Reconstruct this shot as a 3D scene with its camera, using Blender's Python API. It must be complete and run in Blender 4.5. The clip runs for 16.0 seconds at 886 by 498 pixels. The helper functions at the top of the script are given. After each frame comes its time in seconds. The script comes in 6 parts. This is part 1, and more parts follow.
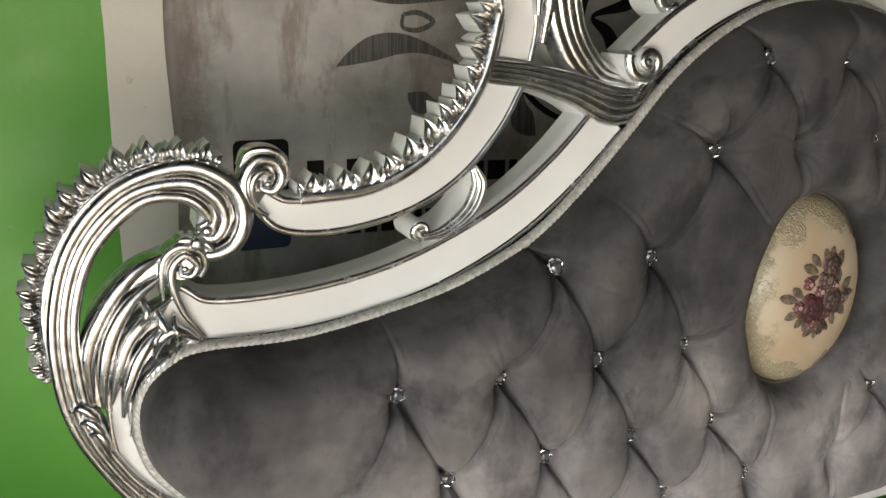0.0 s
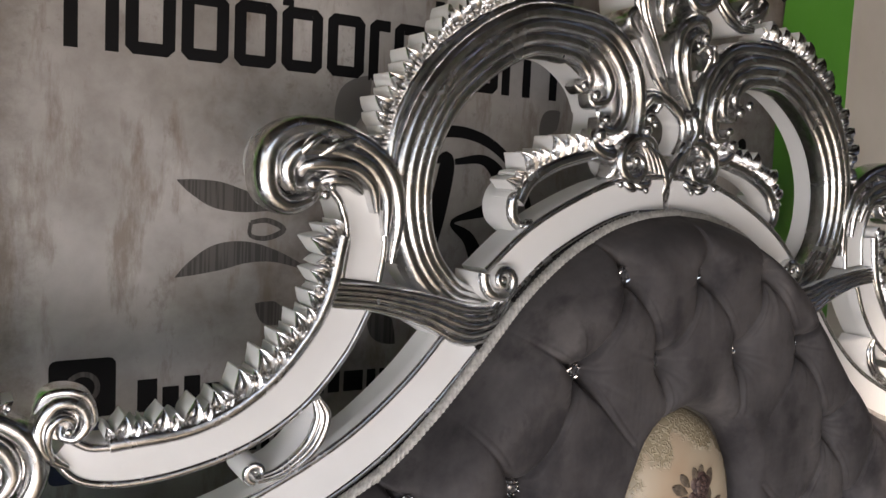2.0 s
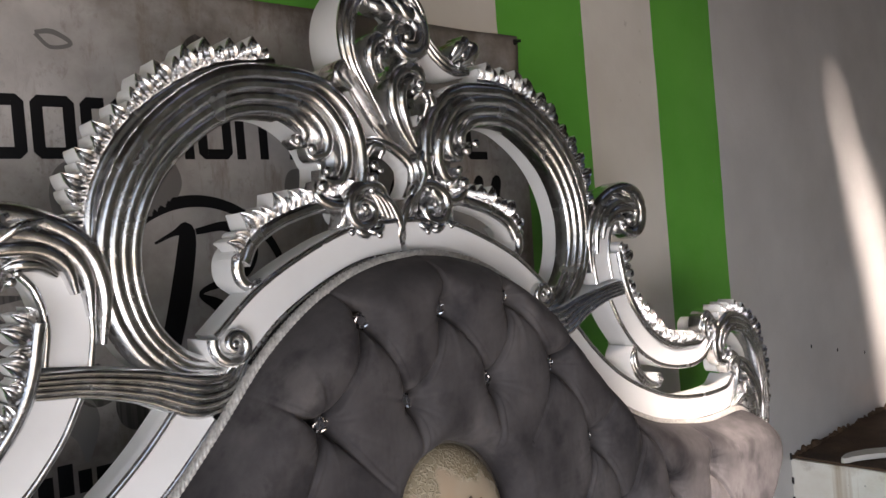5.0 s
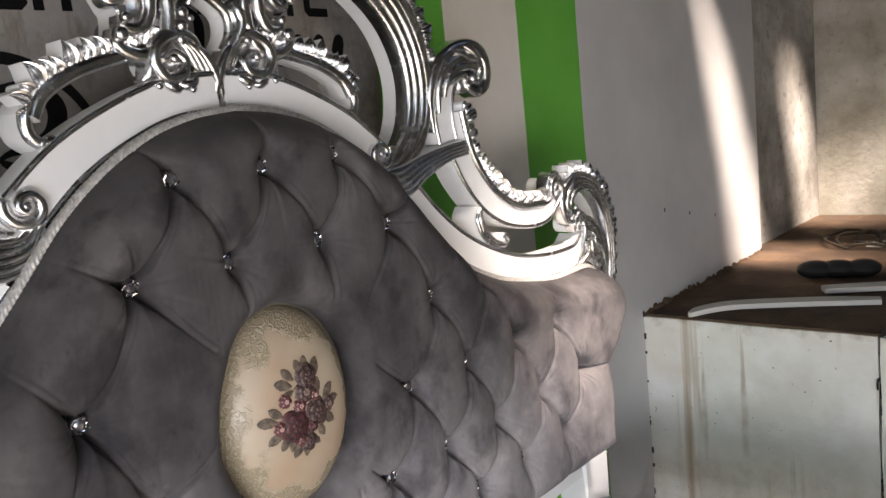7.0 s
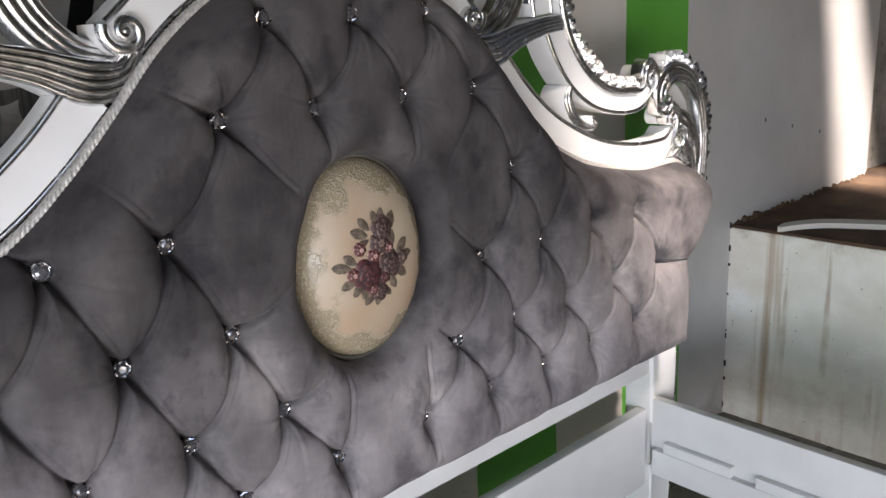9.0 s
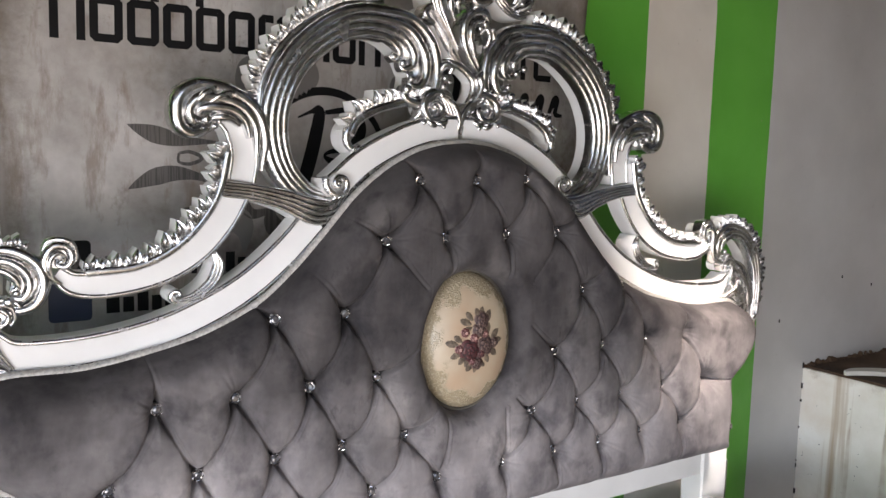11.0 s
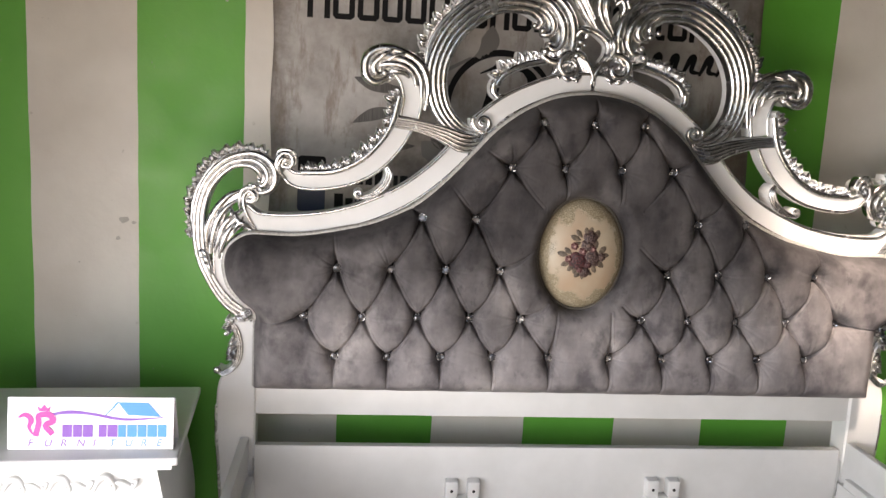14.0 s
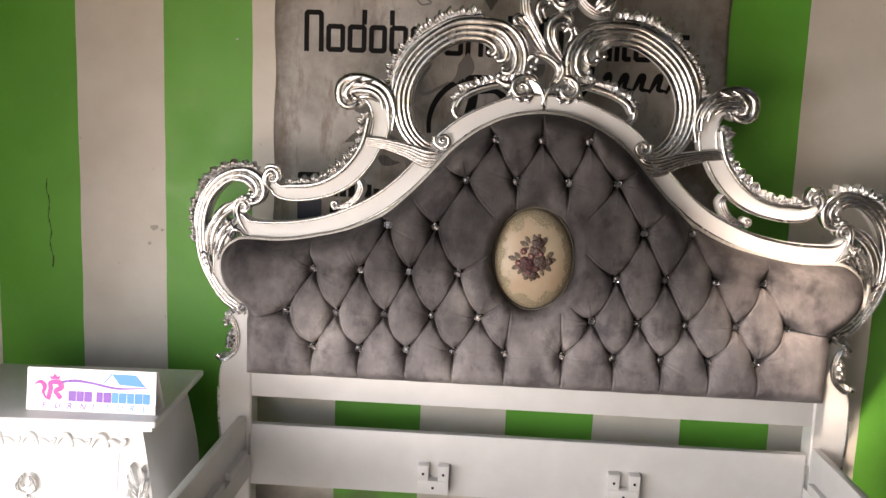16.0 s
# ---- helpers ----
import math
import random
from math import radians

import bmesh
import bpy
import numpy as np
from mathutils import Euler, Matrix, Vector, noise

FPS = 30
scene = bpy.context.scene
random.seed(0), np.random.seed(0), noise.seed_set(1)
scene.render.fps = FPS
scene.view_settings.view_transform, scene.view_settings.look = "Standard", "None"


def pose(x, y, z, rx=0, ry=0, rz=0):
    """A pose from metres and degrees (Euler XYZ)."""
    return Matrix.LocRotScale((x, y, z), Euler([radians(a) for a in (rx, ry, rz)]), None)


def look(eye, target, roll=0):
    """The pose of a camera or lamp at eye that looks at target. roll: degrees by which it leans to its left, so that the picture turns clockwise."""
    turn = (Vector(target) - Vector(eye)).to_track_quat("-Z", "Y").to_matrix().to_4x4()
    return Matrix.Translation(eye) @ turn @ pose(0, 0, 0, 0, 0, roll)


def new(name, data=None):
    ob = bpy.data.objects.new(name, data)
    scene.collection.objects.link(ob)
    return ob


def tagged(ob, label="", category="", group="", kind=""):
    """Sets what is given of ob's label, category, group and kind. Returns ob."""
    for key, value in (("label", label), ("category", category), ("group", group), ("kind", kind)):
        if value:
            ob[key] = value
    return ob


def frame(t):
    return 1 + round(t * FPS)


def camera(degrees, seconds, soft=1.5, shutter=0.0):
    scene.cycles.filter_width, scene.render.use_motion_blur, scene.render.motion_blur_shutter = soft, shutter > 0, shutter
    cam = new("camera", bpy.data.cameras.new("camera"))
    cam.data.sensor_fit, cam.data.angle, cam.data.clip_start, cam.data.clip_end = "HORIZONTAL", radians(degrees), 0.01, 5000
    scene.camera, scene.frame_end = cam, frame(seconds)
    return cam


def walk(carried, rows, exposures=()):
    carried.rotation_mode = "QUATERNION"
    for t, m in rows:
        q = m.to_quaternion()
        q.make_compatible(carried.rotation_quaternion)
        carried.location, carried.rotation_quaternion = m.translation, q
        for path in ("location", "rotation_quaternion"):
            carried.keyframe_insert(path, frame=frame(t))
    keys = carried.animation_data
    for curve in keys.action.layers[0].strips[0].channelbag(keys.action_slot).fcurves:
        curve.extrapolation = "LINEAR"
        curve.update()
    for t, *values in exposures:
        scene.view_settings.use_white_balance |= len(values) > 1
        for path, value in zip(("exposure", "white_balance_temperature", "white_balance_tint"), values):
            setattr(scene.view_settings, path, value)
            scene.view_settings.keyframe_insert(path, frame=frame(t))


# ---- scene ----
cam = camera(56.4, 16.0)
PATH = [
    (0, (-1.024, -0.983, 1.43), (-0.233, 0.769, 0.879), 1.6),
    (0.5, (-0.992, -0.91, 1.444), (-0.118, 0.82, 0.951), 3.6),
    (1, (-0.958, -0.895, 1.47), (-0.034, 0.835, 1.077), 4.1),
    (1.5, (-0.94, -0.906, 1.485), (0.054, 0.807, 1.207), 3.5),
    (2, (-0.935, -0.921, 1.505), (0.108, 0.776, 1.33), 2.7),
    (2.5, (-0.928, -0.937, 1.519), (0.16, 0.738, 1.414), 1.9),
    (3, (-0.914, -0.954, 1.525), (0.213, 0.697, 1.474), 0.9),
    (3.2, (-0.912, -0.958, 1.527), (0.234, 0.68, 1.493), 0.5),
    (5.5, (-0.769, -1.033, 1.474), (0.628, 0.398, 1.419), -5.7),
    (6, (-0.747, -1.044, 1.464), (0.71, 0.32, 1.342), -5.7),
    (6.5, (-0.733, -1.052, 1.451), (0.75, 0.273, 1.241), -5.8),
    (7, (-0.718, -1.054, 1.43), (0.767, 0.246, 1.106), -6.0),
    (7.5, (-0.704, -1.057, 1.401), (0.766, 0.218, 0.939), -4.9),
    (8, (-0.687, -1.045, 1.365), (0.747, 0.228, 0.797), -4.3),
    (8.5, (-0.678, -1.05, 1.373), (0.683, 0.286, 0.769), -3.0),
    (9, (-0.728, -1.072, 1.356), (0.573, 0.358, 0.843), -2.7),
    (9.2, (-0.781, -1.095, 1.365), (0.502, 0.361, 0.879), -2.2),
    (11.3, (-1.073, -1.69, 1.448), (-0.013, -0.005, 1.263), 1.4),
    (11.5, (-1.102, -1.754, 1.46), (-0.036, -0.069, 1.297), 1.3),
    (12, (-1.117, -1.9, 1.465), (-0.082, -0.192, 1.365), 1.1),
    (12.5, (-1.028, -2.016, 1.471), (-0.119, -0.236, 1.41), 2.1),
    (13, (-0.894, -2.145, 1.435), (-0.218, -0.265, 1.364), 2.5),
    (13.5, (-0.777, -2.25, 1.396), (-0.307, -0.313, 1.238), 3.2),
    (14, (-0.653, -2.304, 1.405), (-0.424, -0.346, 1.069), 3.2),
    (14.5, (-0.468, -2.255, 1.391), (-0.49, -0.309, 0.931), 3.3),
    (15, (-0.371, -2.285, 1.394), (-0.547, -0.353, 0.908), 2.4),
    (15.5, (-0.271, -2.453, 1.406), (-0.439, -0.5, 1.009), 2.3),
    (16, (-0.157, -2.589, 1.421), (-0.256, -0.614, 1.122), 2.2),
]
# the film camera's own exposure and white balance along the way
EXPOSURES = [(0.0, 2.5, 7300, 10), (0.5, 2.46, 7050, 14), (1.0, 2.43, 6900, 17), (3.0, 2.44, 6750, 18), (5.5, 2.42, 6500, 18), (7.5, 2.6, 6600, 16), (9.0, 2.54, 6350, 16), (12.0, 2.84, 6600, 17), (13.5, 2.8, 6400, 15), (14.0, 2.62, 7000, 17), (15.0, 2.52, 7500, 20), (16.0, 2.6, 7450, 20)]
walk(cam, [(t, look(eye, target, roll)) for t, eye, target, roll in PATH], EXPOSURES)

# ---- world, sun, large lights ----
world = bpy.data.worlds.new("world")
scene.world = world
world.use_nodes = True
wn = world.node_tree
sky = wn.nodes.new("ShaderNodeTexSky")
sky.sky_type, sky.sun_disc = "NISHITA", False
sky.sun_elevation, sky.sun_rotation = radians(48), radians(206)
wn.links.new(sky.outputs[0], wn.nodes["Background"].inputs[0])
wn.nodes["Background"].inputs[1].default_value = 0.05


def lamp(name, kind, m, energy, color, size=None):
    data = bpy.data.lights.new(name, kind)
    data.energy, data.color = energy, color
    if kind == "AREA":
        data.shape, data.size, data.size_y = "RECTANGLE", size[0], size[1]
    if kind == "SUN":
        data.angle = size
    ob = new(name, data)
    ob.matrix_world = m
    return ob


SUN_DIR = Vector((0.39, 0.80, -1.0)).normalized()
lamp("sun", "SUN", look((0, 0, 6), Vector((0, 0, 6)) + SUN_DIR), 5.0, (1.0, 0.88, 0.76), radians(7.0))
# daylight in the two openings of the shop
side_light = lamp("side_opening_daylight", "AREA", look((-2.04, -1.92, 0.62), (0.6, -0.3, 0.05)), 4.9, (0.87, 0.94, 1.0), (1.7, 1.1))
side_light.data.spread = radians(100)
lamp("shop_front_daylight", "AREA", look((-1.25, -3.12, 0.56), (-1.0, 0.0, 0.6)), 4.3, (1.0, 0.97, 0.92), (1.4, 1.05))

# ---- materials ----


def material(name, color=(0.8, 0.8, 0.8), rough=0.5, metal=0.0, **more):
    m = bpy.data.materials.new(name)
    m.use_nodes = True
    b = m.node_tree.nodes["Principled BSDF"]
    b.inputs["Base Color"].default_value = (*color, 1)
    b.inputs["Roughness"].default_value = rough
    b.inputs["Metallic"].default_value = metal
    for key, value in more.items():
        b.inputs[key.replace("_", " ")].default_value = value
    return m


def node(m, kind, **values):
    n = m.node_tree.nodes.new(kind)
    for key, value in values.items():
        n.inputs[key.replace("_", " ")].default_value = value
    return n


def wire(m, a, b):
    m.node_tree.links.new(a, b)


def coords(m, scale=(1, 1, 1), space="Object"):
    c, mp = node(m, "ShaderNodeTexCoord"), node(m, "ShaderNodeMapping", Scale=scale)
    wire(m, c.outputs[space], mp.inputs[0])
    return mp.outputs[0]


def noise_tex(m, scale, detail=4.0, rough=0.55, stretch=(1, 1, 1)):
    n = node(m, "ShaderNodeTexNoise", Scale=scale, Detail=detail, Roughness=rough)
    wire(m, coords(m, stretch), n.inputs["Vector"])
    return n.outputs[0]


def ramp(m, fac, stops):
    r = node(m, "ShaderNodeValToRGB")
    while len(r.color_ramp.elements) < len(stops):
        r.color_ramp.elements.new(0.5)
    for e, (p, c) in zip(r.color_ramp.elements, stops):
        e.position, e.color = p, (*c, 1) if len(c) == 3 else c
    wire(m, fac, r.inputs[0])
    return r.outputs[0]


def grey(m, fac, lo, hi, a=0.0, b=1.0):
    return ramp(m, fac, [(lo, (a, a, a)), (hi, (b, b, b))])


def mixed(m, fac, a, b, mode="MIX"):
    x = m.node_tree.nodes.new("ShaderNodeMix")
    x.data_type, x.blend_type = "RGBA", mode
    for sock, v in ((x.inputs[0], fac), (x.inputs[6], a), (x.inputs[7], b)):
        if isinstance(v, (int, float)):
            sock.default_value = v
        elif isinstance(v, tuple):
            sock.default_value = (*v, 1)
        else:
            wire(m, v, sock)
    return x.outputs[2]


def calc(m, op, a, b=0.0):
    x = m.node_tree.nodes.new("ShaderNodeMath")
    x.operation = op
    for sock, v in zip(x.inputs, (a, b)):
        if isinstance(v, (int, float)):
            sock.default_value = v
        else:
            wire(m, v, sock)
    return x.outputs[0]


def put_in(m, socket, out):
    wire(m, out, m.node_tree.nodes["Principled BSDF"].inputs[socket])


def bump(m, height, strength=0.3, dist=0.002, under=None):
    b = node(m, "ShaderNodeBump", Strength=strength, Distance=dist)
    wire(m, height, b.inputs["Height"])
    if under is not None:
        wire(m, under, b.inputs["Normal"])
    put_in(m, "Normal", b.outputs[0])
    return b.outputs[0]


# silver leaf over carved wood, burnished, a little uneven
SILVER = material("silver_leaf", (0.83, 0.83, 0.82), 0.2, 1.0)
put_in(SILVER, "Roughness", grey(SILVER, noise_tex(SILVER, 30), 0.3, 0.75, 0.17, 0.32))
put_in(SILVER, "Base Color", ramp(SILVER, noise_tex(SILVER, 70, 3), [(0.3, (0.46, 0.455, 0.45)), (0.6, (0.70, 0.70, 0.70))]))
bump(SILVER, noise_tex(SILVER, 150, 2), 0.10, 0.0015)
for scale_, deep_ in ((42, 0.07), (16, 0.06)):
    bump(SILVER, noise_tex(SILVER, scale_, 2), deep_, 0.005, SILVER.node_tree.nodes["Principled BSDF"].inputs["Normal"].links[0].from_socket)

# sprayed white furniture paint
WHITE = material("white_furniture_paint", (0.68, 0.68, 0.67), 0.32)
put_in(WHITE, "Base Color", ramp(WHITE, noise_tex(WHITE, 6, 5), [(0.3, (0.62, 0.62, 0.605)), (0.65, (0.70, 0.70, 0.69))]))
bump(WHITE, noise_tex(WHITE, 220, 2), 0.08, 0.001)

# grey crushed velvet: nap brushed light and dark
VELVET = material("grey_velvet", (0.13, 0.125, 0.13), 0.75)
v = VELVET
nap = calc(v, "ADD", calc(v, "MULTIPLY", noise_tex(v, 7, 6, 0.6, (1, 1, 0.6)), 0.86), calc(v, "MULTIPLY", noise_tex(v, 38, 4, 0.6), 0.14))
smudge = grey(v, noise_tex(v, 13, 5, 0.55, (1, 1, 0.8)), 0.54, 0.68)
# light on the lower panels put into the pile's colour: paler below, darker above
velvet_z = node(v, "ShaderNodeSeparateXYZ")
wire(v, node(v, "ShaderNodeTexCoord").outputs["Object"], velvet_z.inputs[0])
low_light = grey(v, calc(v, "ADD", velvet_z.outputs[2], calc(v, "MULTIPLY", calc(v, "SUBTRACT", noise_tex(v, 5, 4, 0.6), 0.5), 0.45)), 0.74, 1.16, 1.0, 0.0)
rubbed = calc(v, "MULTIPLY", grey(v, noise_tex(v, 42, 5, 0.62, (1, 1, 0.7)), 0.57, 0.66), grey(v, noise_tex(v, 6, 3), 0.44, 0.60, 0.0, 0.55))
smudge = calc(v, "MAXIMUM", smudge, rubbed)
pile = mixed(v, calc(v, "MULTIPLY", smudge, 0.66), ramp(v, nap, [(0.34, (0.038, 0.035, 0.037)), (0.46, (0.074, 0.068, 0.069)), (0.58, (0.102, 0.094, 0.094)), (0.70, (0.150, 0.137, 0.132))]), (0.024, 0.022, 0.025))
graded = node(v, "ShaderNodeMix")
graded.data_type, graded.blend_type = "RGBA", "MIX"
wire(v, low_light, graded.inputs[0])
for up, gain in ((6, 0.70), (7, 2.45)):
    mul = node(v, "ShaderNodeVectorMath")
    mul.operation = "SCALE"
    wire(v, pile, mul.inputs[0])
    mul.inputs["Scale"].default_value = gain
    wire(v, mul.outputs[0], graded.inputs[up])
put_in(v, "Base Color", graded.outputs[2])
VB = v.node_tree.nodes["Principled BSDF"]
VB.inputs["Sheen Weight"].default_value, VB.inputs["Sheen Roughness"].default_value = 0.04, 0.30
VB.inputs["Sheen Tint"].default_value = (0.9, 0.84, 0.8, 1)
VB.inputs["Specular IOR Level"].default_value = 0.15
bump(v, noise_tex(v, 500, 2), 0.15, 0.001)

CORD = material("silver_grey_cord", (0.5, 0.49, 0.46), 0.5, 0.35)
put_in(CORD, "Base Color", ramp(CORD, noise_tex(CORD, 160), [(0.3, (0.30, 0.29, 0.27)), (0.7, (0.56, 0.545, 0.51))]))
# darker copy of the cord colour for the shaded gap round the medallion
SHADED_CORD = material("shaded_cord", (0.10, 0.09, 0.075), 0.55, 0.3)
CRYSTAL = material("cut_crystal", (0.10, 0.10, 0.11), 0.04, 0.35, IOR=1.9, Coat_Weight=1.0, Coat_Roughness=0.03)
SETTING = material("chrome_setting", (0.8, 0.8, 0.8), 0.12, 1.0)

BROCADE = material("cream_brocade", (0.6, 0.5, 0.36), 0.5)
v = BROCADE
tc = node(v, "ShaderNodeTexCoord")
sep = node(v, "ShaderNodeSeparateXYZ")
wire(v, tc.outputs["Object"], sep.inputs[0])
rx_, rz_ = calc(v, "DIVIDE", sep.outputs[0], 0.127), calc(v, "DIVIDE", sep.outputs[2], 0.154)
rad = calc(v, "SQRT", calc(v, "ADD", calc(v, "MULTIPLY", rx_, rx_), calc(v, "MULTIPLY", rz_, rz_)))
wob = calc(v, "ADD", rad, calc(v, "MULTIPLY", calc(v, "SUBTRACT", noise_tex(v, 24, 3), 0.5), 0.8))
border = grey(v, wob, 0.68, 0.76)
lace = grey(v, calc(v, "SINE", calc(v, "MULTIPLY", noise_tex(v, 60, 2.0, 0.5), 40.0)), -1.0, 1.0)
put_in(v, "Base Color", mixed(v, border, ramp(v, noise_tex(v, 7), [(0.35, (0.35, 0.25, 0.165)), (0.65, (0.39, 0.33, 0.24))]),
                              mixed(v, lace, (0.27, 0.225, 0.15), (0.36, 0.305, 0.21))))
put_in(v, "Roughness", grey(v, border, 0.0, 1.0, 0.5, 0.27))
bump(v, calc(v, "MULTIPLY", border, lace), 0.7, 0.0018)
ROSE_RED = material("burgundy_thread", (0.060, 0.013, 0.015), 0.6)
ROSE_BROWN = material("brown_mauve_thread", (0.070, 0.040, 0.034), 0.6)
ROSE_PINK = material("dusty_pink_thread", (0.36, 0.22, 0.19), 0.6)
ROSE_DARK = material("near_black_plum_thread", (0.022, 0.010, 0.010), 0.6)
ROSE_MID = material("raspberry_thread", (0.11, 0.038, 0.036), 0.6)
ROSE_TAN = material("taupe_thread", (0.14, 0.095, 0.075), 0.6)
LEAF_THREAD = material("olive_brown_thread", (0.10, 0.075, 0.05), 0.6)
put_in(LEAF_THREAD, "Base Color", ramp(LEAF_THREAD, noise_tex(LEAF_THREAD, 120, 3), [(0.35, (0.045, 0.032, 0.022)), (0.65, (0.15, 0.115, 0.08))]))
for v in (ROSE_RED, ROSE_BROWN, ROSE_PINK, ROSE_DARK, ROSE_MID, ROSE_TAN, LEAF_THREAD):
    bump(v, noise_tex(v, 350, 2), 0.5, 0.001)

# back wall: green and off-white stripes by hand, on uneven plaster
STRIPES = material("striped_wall_paint", (0.8, 0.8, 0.8), 0.5)
v = STRIPES
tc, sep = node(v, "ShaderNodeTexCoord"), node(v, "ShaderNodeSeparateXYZ")
wire(v, tc.outputs["Object"], sep.inputs[0])
edge_wave = calc(v, "MULTIPLY", calc(v, "SUBTRACT", noise_tex(v, 5, 5), 0.5), 0.010)
xs = calc(v, "DIVIDE", calc(v, "ADD", calc(v, "ADD", sep.outputs[0], 0.977), edge_wave), 0.3085)
odd = calc(v, "GREATER_THAN", calc(v, "FLOORED_MODULO", xs, 2.0), 1.0)
odd = calc(v, "MULTIPLY", odd, calc(v, "LESS_THAN", xs, 8.0))
green = ramp(v, noise_tex(v, 2.5, 6), [(0.3, (0.085, 0.33, 0.035)), (0.7, (0.125, 0.42, 0.055))])
cream = ramp(v, noise_tex(v, 3.2, 7), [(0.3, (0.58, 0.54, 0.48)), (0.7, (0.70, 0.67, 0.61))])
spots = grey(v, noise_tex(v, 26, 3, 0.7), 0.70, 0.74)
plain = ramp(v, noise_tex(v, 2.6, 7), [(0.3, (0.43, 0.422, 0.41)), (0.7, (0.54, 0.532, 0.518))])
col = mixed(v, odd, mixed(v, calc(v, "GREATER_THAN", xs, 8.0), cream, plain), green)
low = calc(v, "MULTIPLY", grey(v, calc(v, "ADD", sep.outputs[2], calc(v, "MULTIPLY", noise_tex(v, 9, 5), 0.25)), 0.10, 0.24, 1.0, 0.0), 0.75)
col = mixed(v, low, col, (0.14, 0.11, 0.08))
put_in(v, "Base Color", mixed(v, calc(v, "MULTIPLY", spots, 0.35), col, (0.3, 0.27, 0.22)))
put_in(v, "Roughness", grey(v, noise_tex(v, 8), 0.3, 0.7, 0.35, 0.6))
bump(v, calc(v, "ADD", noise_tex(v, 5, 6), calc(v, "MULTIPLY", noise_tex(v, 60, 3), 0.15)), 0.35, 0.01)

# limewashed masonry, stained from the foot and below the ledge
LIME = material("stained_limewash", (0.6, 0.6, 0.55), 0.85)
v = LIME
tc, sep = node(v, "ShaderNodeTexCoord"), node(v, "ShaderNodeSeparateXYZ")
wire(v, tc.outputs["Object"], sep.inputs[0])
base = ramp(v, noise_tex(v, 3.0, 8, 0.6), [(0.3, (0.68, 0.655, 0.57)), (0.5, (0.82, 0.80, 0.73)), (0.7, (0.87, 0.86, 0.81))])
runs = grey(v, noise_tex(v, 7, 4, 0.6, (1, 1.6, 0.07)), 0.60, 0.72)
base = mixed(v, calc(v, "MULTIPLY", grey(v, noise_tex(v, 2.2, 6, 0.6), 0.50, 0.66), 0.5), base, (0.62, 0.52, 0.38))
base = mixed(v, calc(v, "MULTIPLY", runs, 0.7), base, (0.36, 0.24, 0.12))
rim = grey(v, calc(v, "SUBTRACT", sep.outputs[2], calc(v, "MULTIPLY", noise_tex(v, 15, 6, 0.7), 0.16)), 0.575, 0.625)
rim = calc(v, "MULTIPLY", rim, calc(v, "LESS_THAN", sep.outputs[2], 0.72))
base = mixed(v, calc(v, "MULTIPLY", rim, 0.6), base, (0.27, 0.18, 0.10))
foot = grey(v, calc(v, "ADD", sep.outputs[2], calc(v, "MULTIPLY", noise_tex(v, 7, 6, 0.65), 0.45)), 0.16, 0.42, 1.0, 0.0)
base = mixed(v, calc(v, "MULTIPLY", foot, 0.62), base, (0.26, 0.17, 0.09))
specks = grey(v, noise_tex(v, 60, 2, 0.8), 0.72, 0.75)
drips = calc(v, "MULTIPLY", grey(v, noise_tex(v, 16, 3, 0.5, (1, 1.2, 0.05)), 0.61, 0.66), grey(v, noise_tex(v, 4, 4), 0.42, 0.58))
base = mixed(v, calc(v, "MULTIPLY", drips, 0.55), base, (0.30, 0.19, 0.09))
put_in(v, "Base Color", mixed(v, specks, base, (0.05, 0.04, 0.03)))
bump(v, calc(v, "ADD", noise_tex(v, 6, 8), calc(v, "MULTIPLY", noise_tex(v, 40, 5), 0.3)), 0.6, 0.012)

# mould stains, with the recess's shadow put into a darker base colour
DIM_MOULD = material("shaded_mouldy_masonry", (0.3, 0.28, 0.25), 0.9)
v = DIM_MOULD
base = ramp(v, noise_tex(v, 2.4, 9, 0.66), [(0.30, (0.13, 0.115, 0.095)), (0.5, (0.30, 0.28, 0.25)), (0.7, (0.50, 0.48, 0.44))])
put_in(v, "Base Color", mixed(v, calc(v, "MULTIPLY", grey(v, noise_tex(v, 22, 6, 0.7), 0.55, 0.68), 0.7), base, (0.09, 0.075, 0.06)))
bump(v, calc(v, "ADD", noise_tex(v, 6, 8), calc(v, "MULTIPLY", noise_tex(v, 40, 5), 0.3)), 0.7, 0.014)

PALE_MOULD = material("pale_weathered_limewash", (0.6, 0.57, 0.48), 0.9)
v = PALE_MOULD
base = ramp(v, noise_tex(v, 2.8, 9, 0.66), [(0.30, (0.26, 0.235, 0.18)), (0.5, (0.43, 0.40, 0.33)), (0.7, (0.60, 0.57, 0.50))])
put_in(v, "Base Color", mixed(v, calc(v, "MULTIPLY", grey(v, noise_tex(v, 30, 6, 0.7), 0.58, 0.70), 0.6), base, (0.22, 0.19, 0.14)))
bump(v, calc(v, "ADD", noise_tex(v, 6, 8), calc(v, "MULTIPLY", noise_tex(v, 40, 5), 0.3)), 0.7, 0.014)

SOIL = material("bare_brown_earth", (0.12, 0.07, 0.04), 0.95)
put_in(SOIL, "Base Color", ramp(SOIL, noise_tex(SOIL, 5, 8, 0.65), [(0.3, (0.045, 0.026, 0.016)), (0.55, (0.11, 0.065, 0.036)), (0.75, (0.20, 0.12, 0.065))]))
bump(SOIL, noise_tex(SOIL, 18, 8, 0.65), 0.8, 0.02)

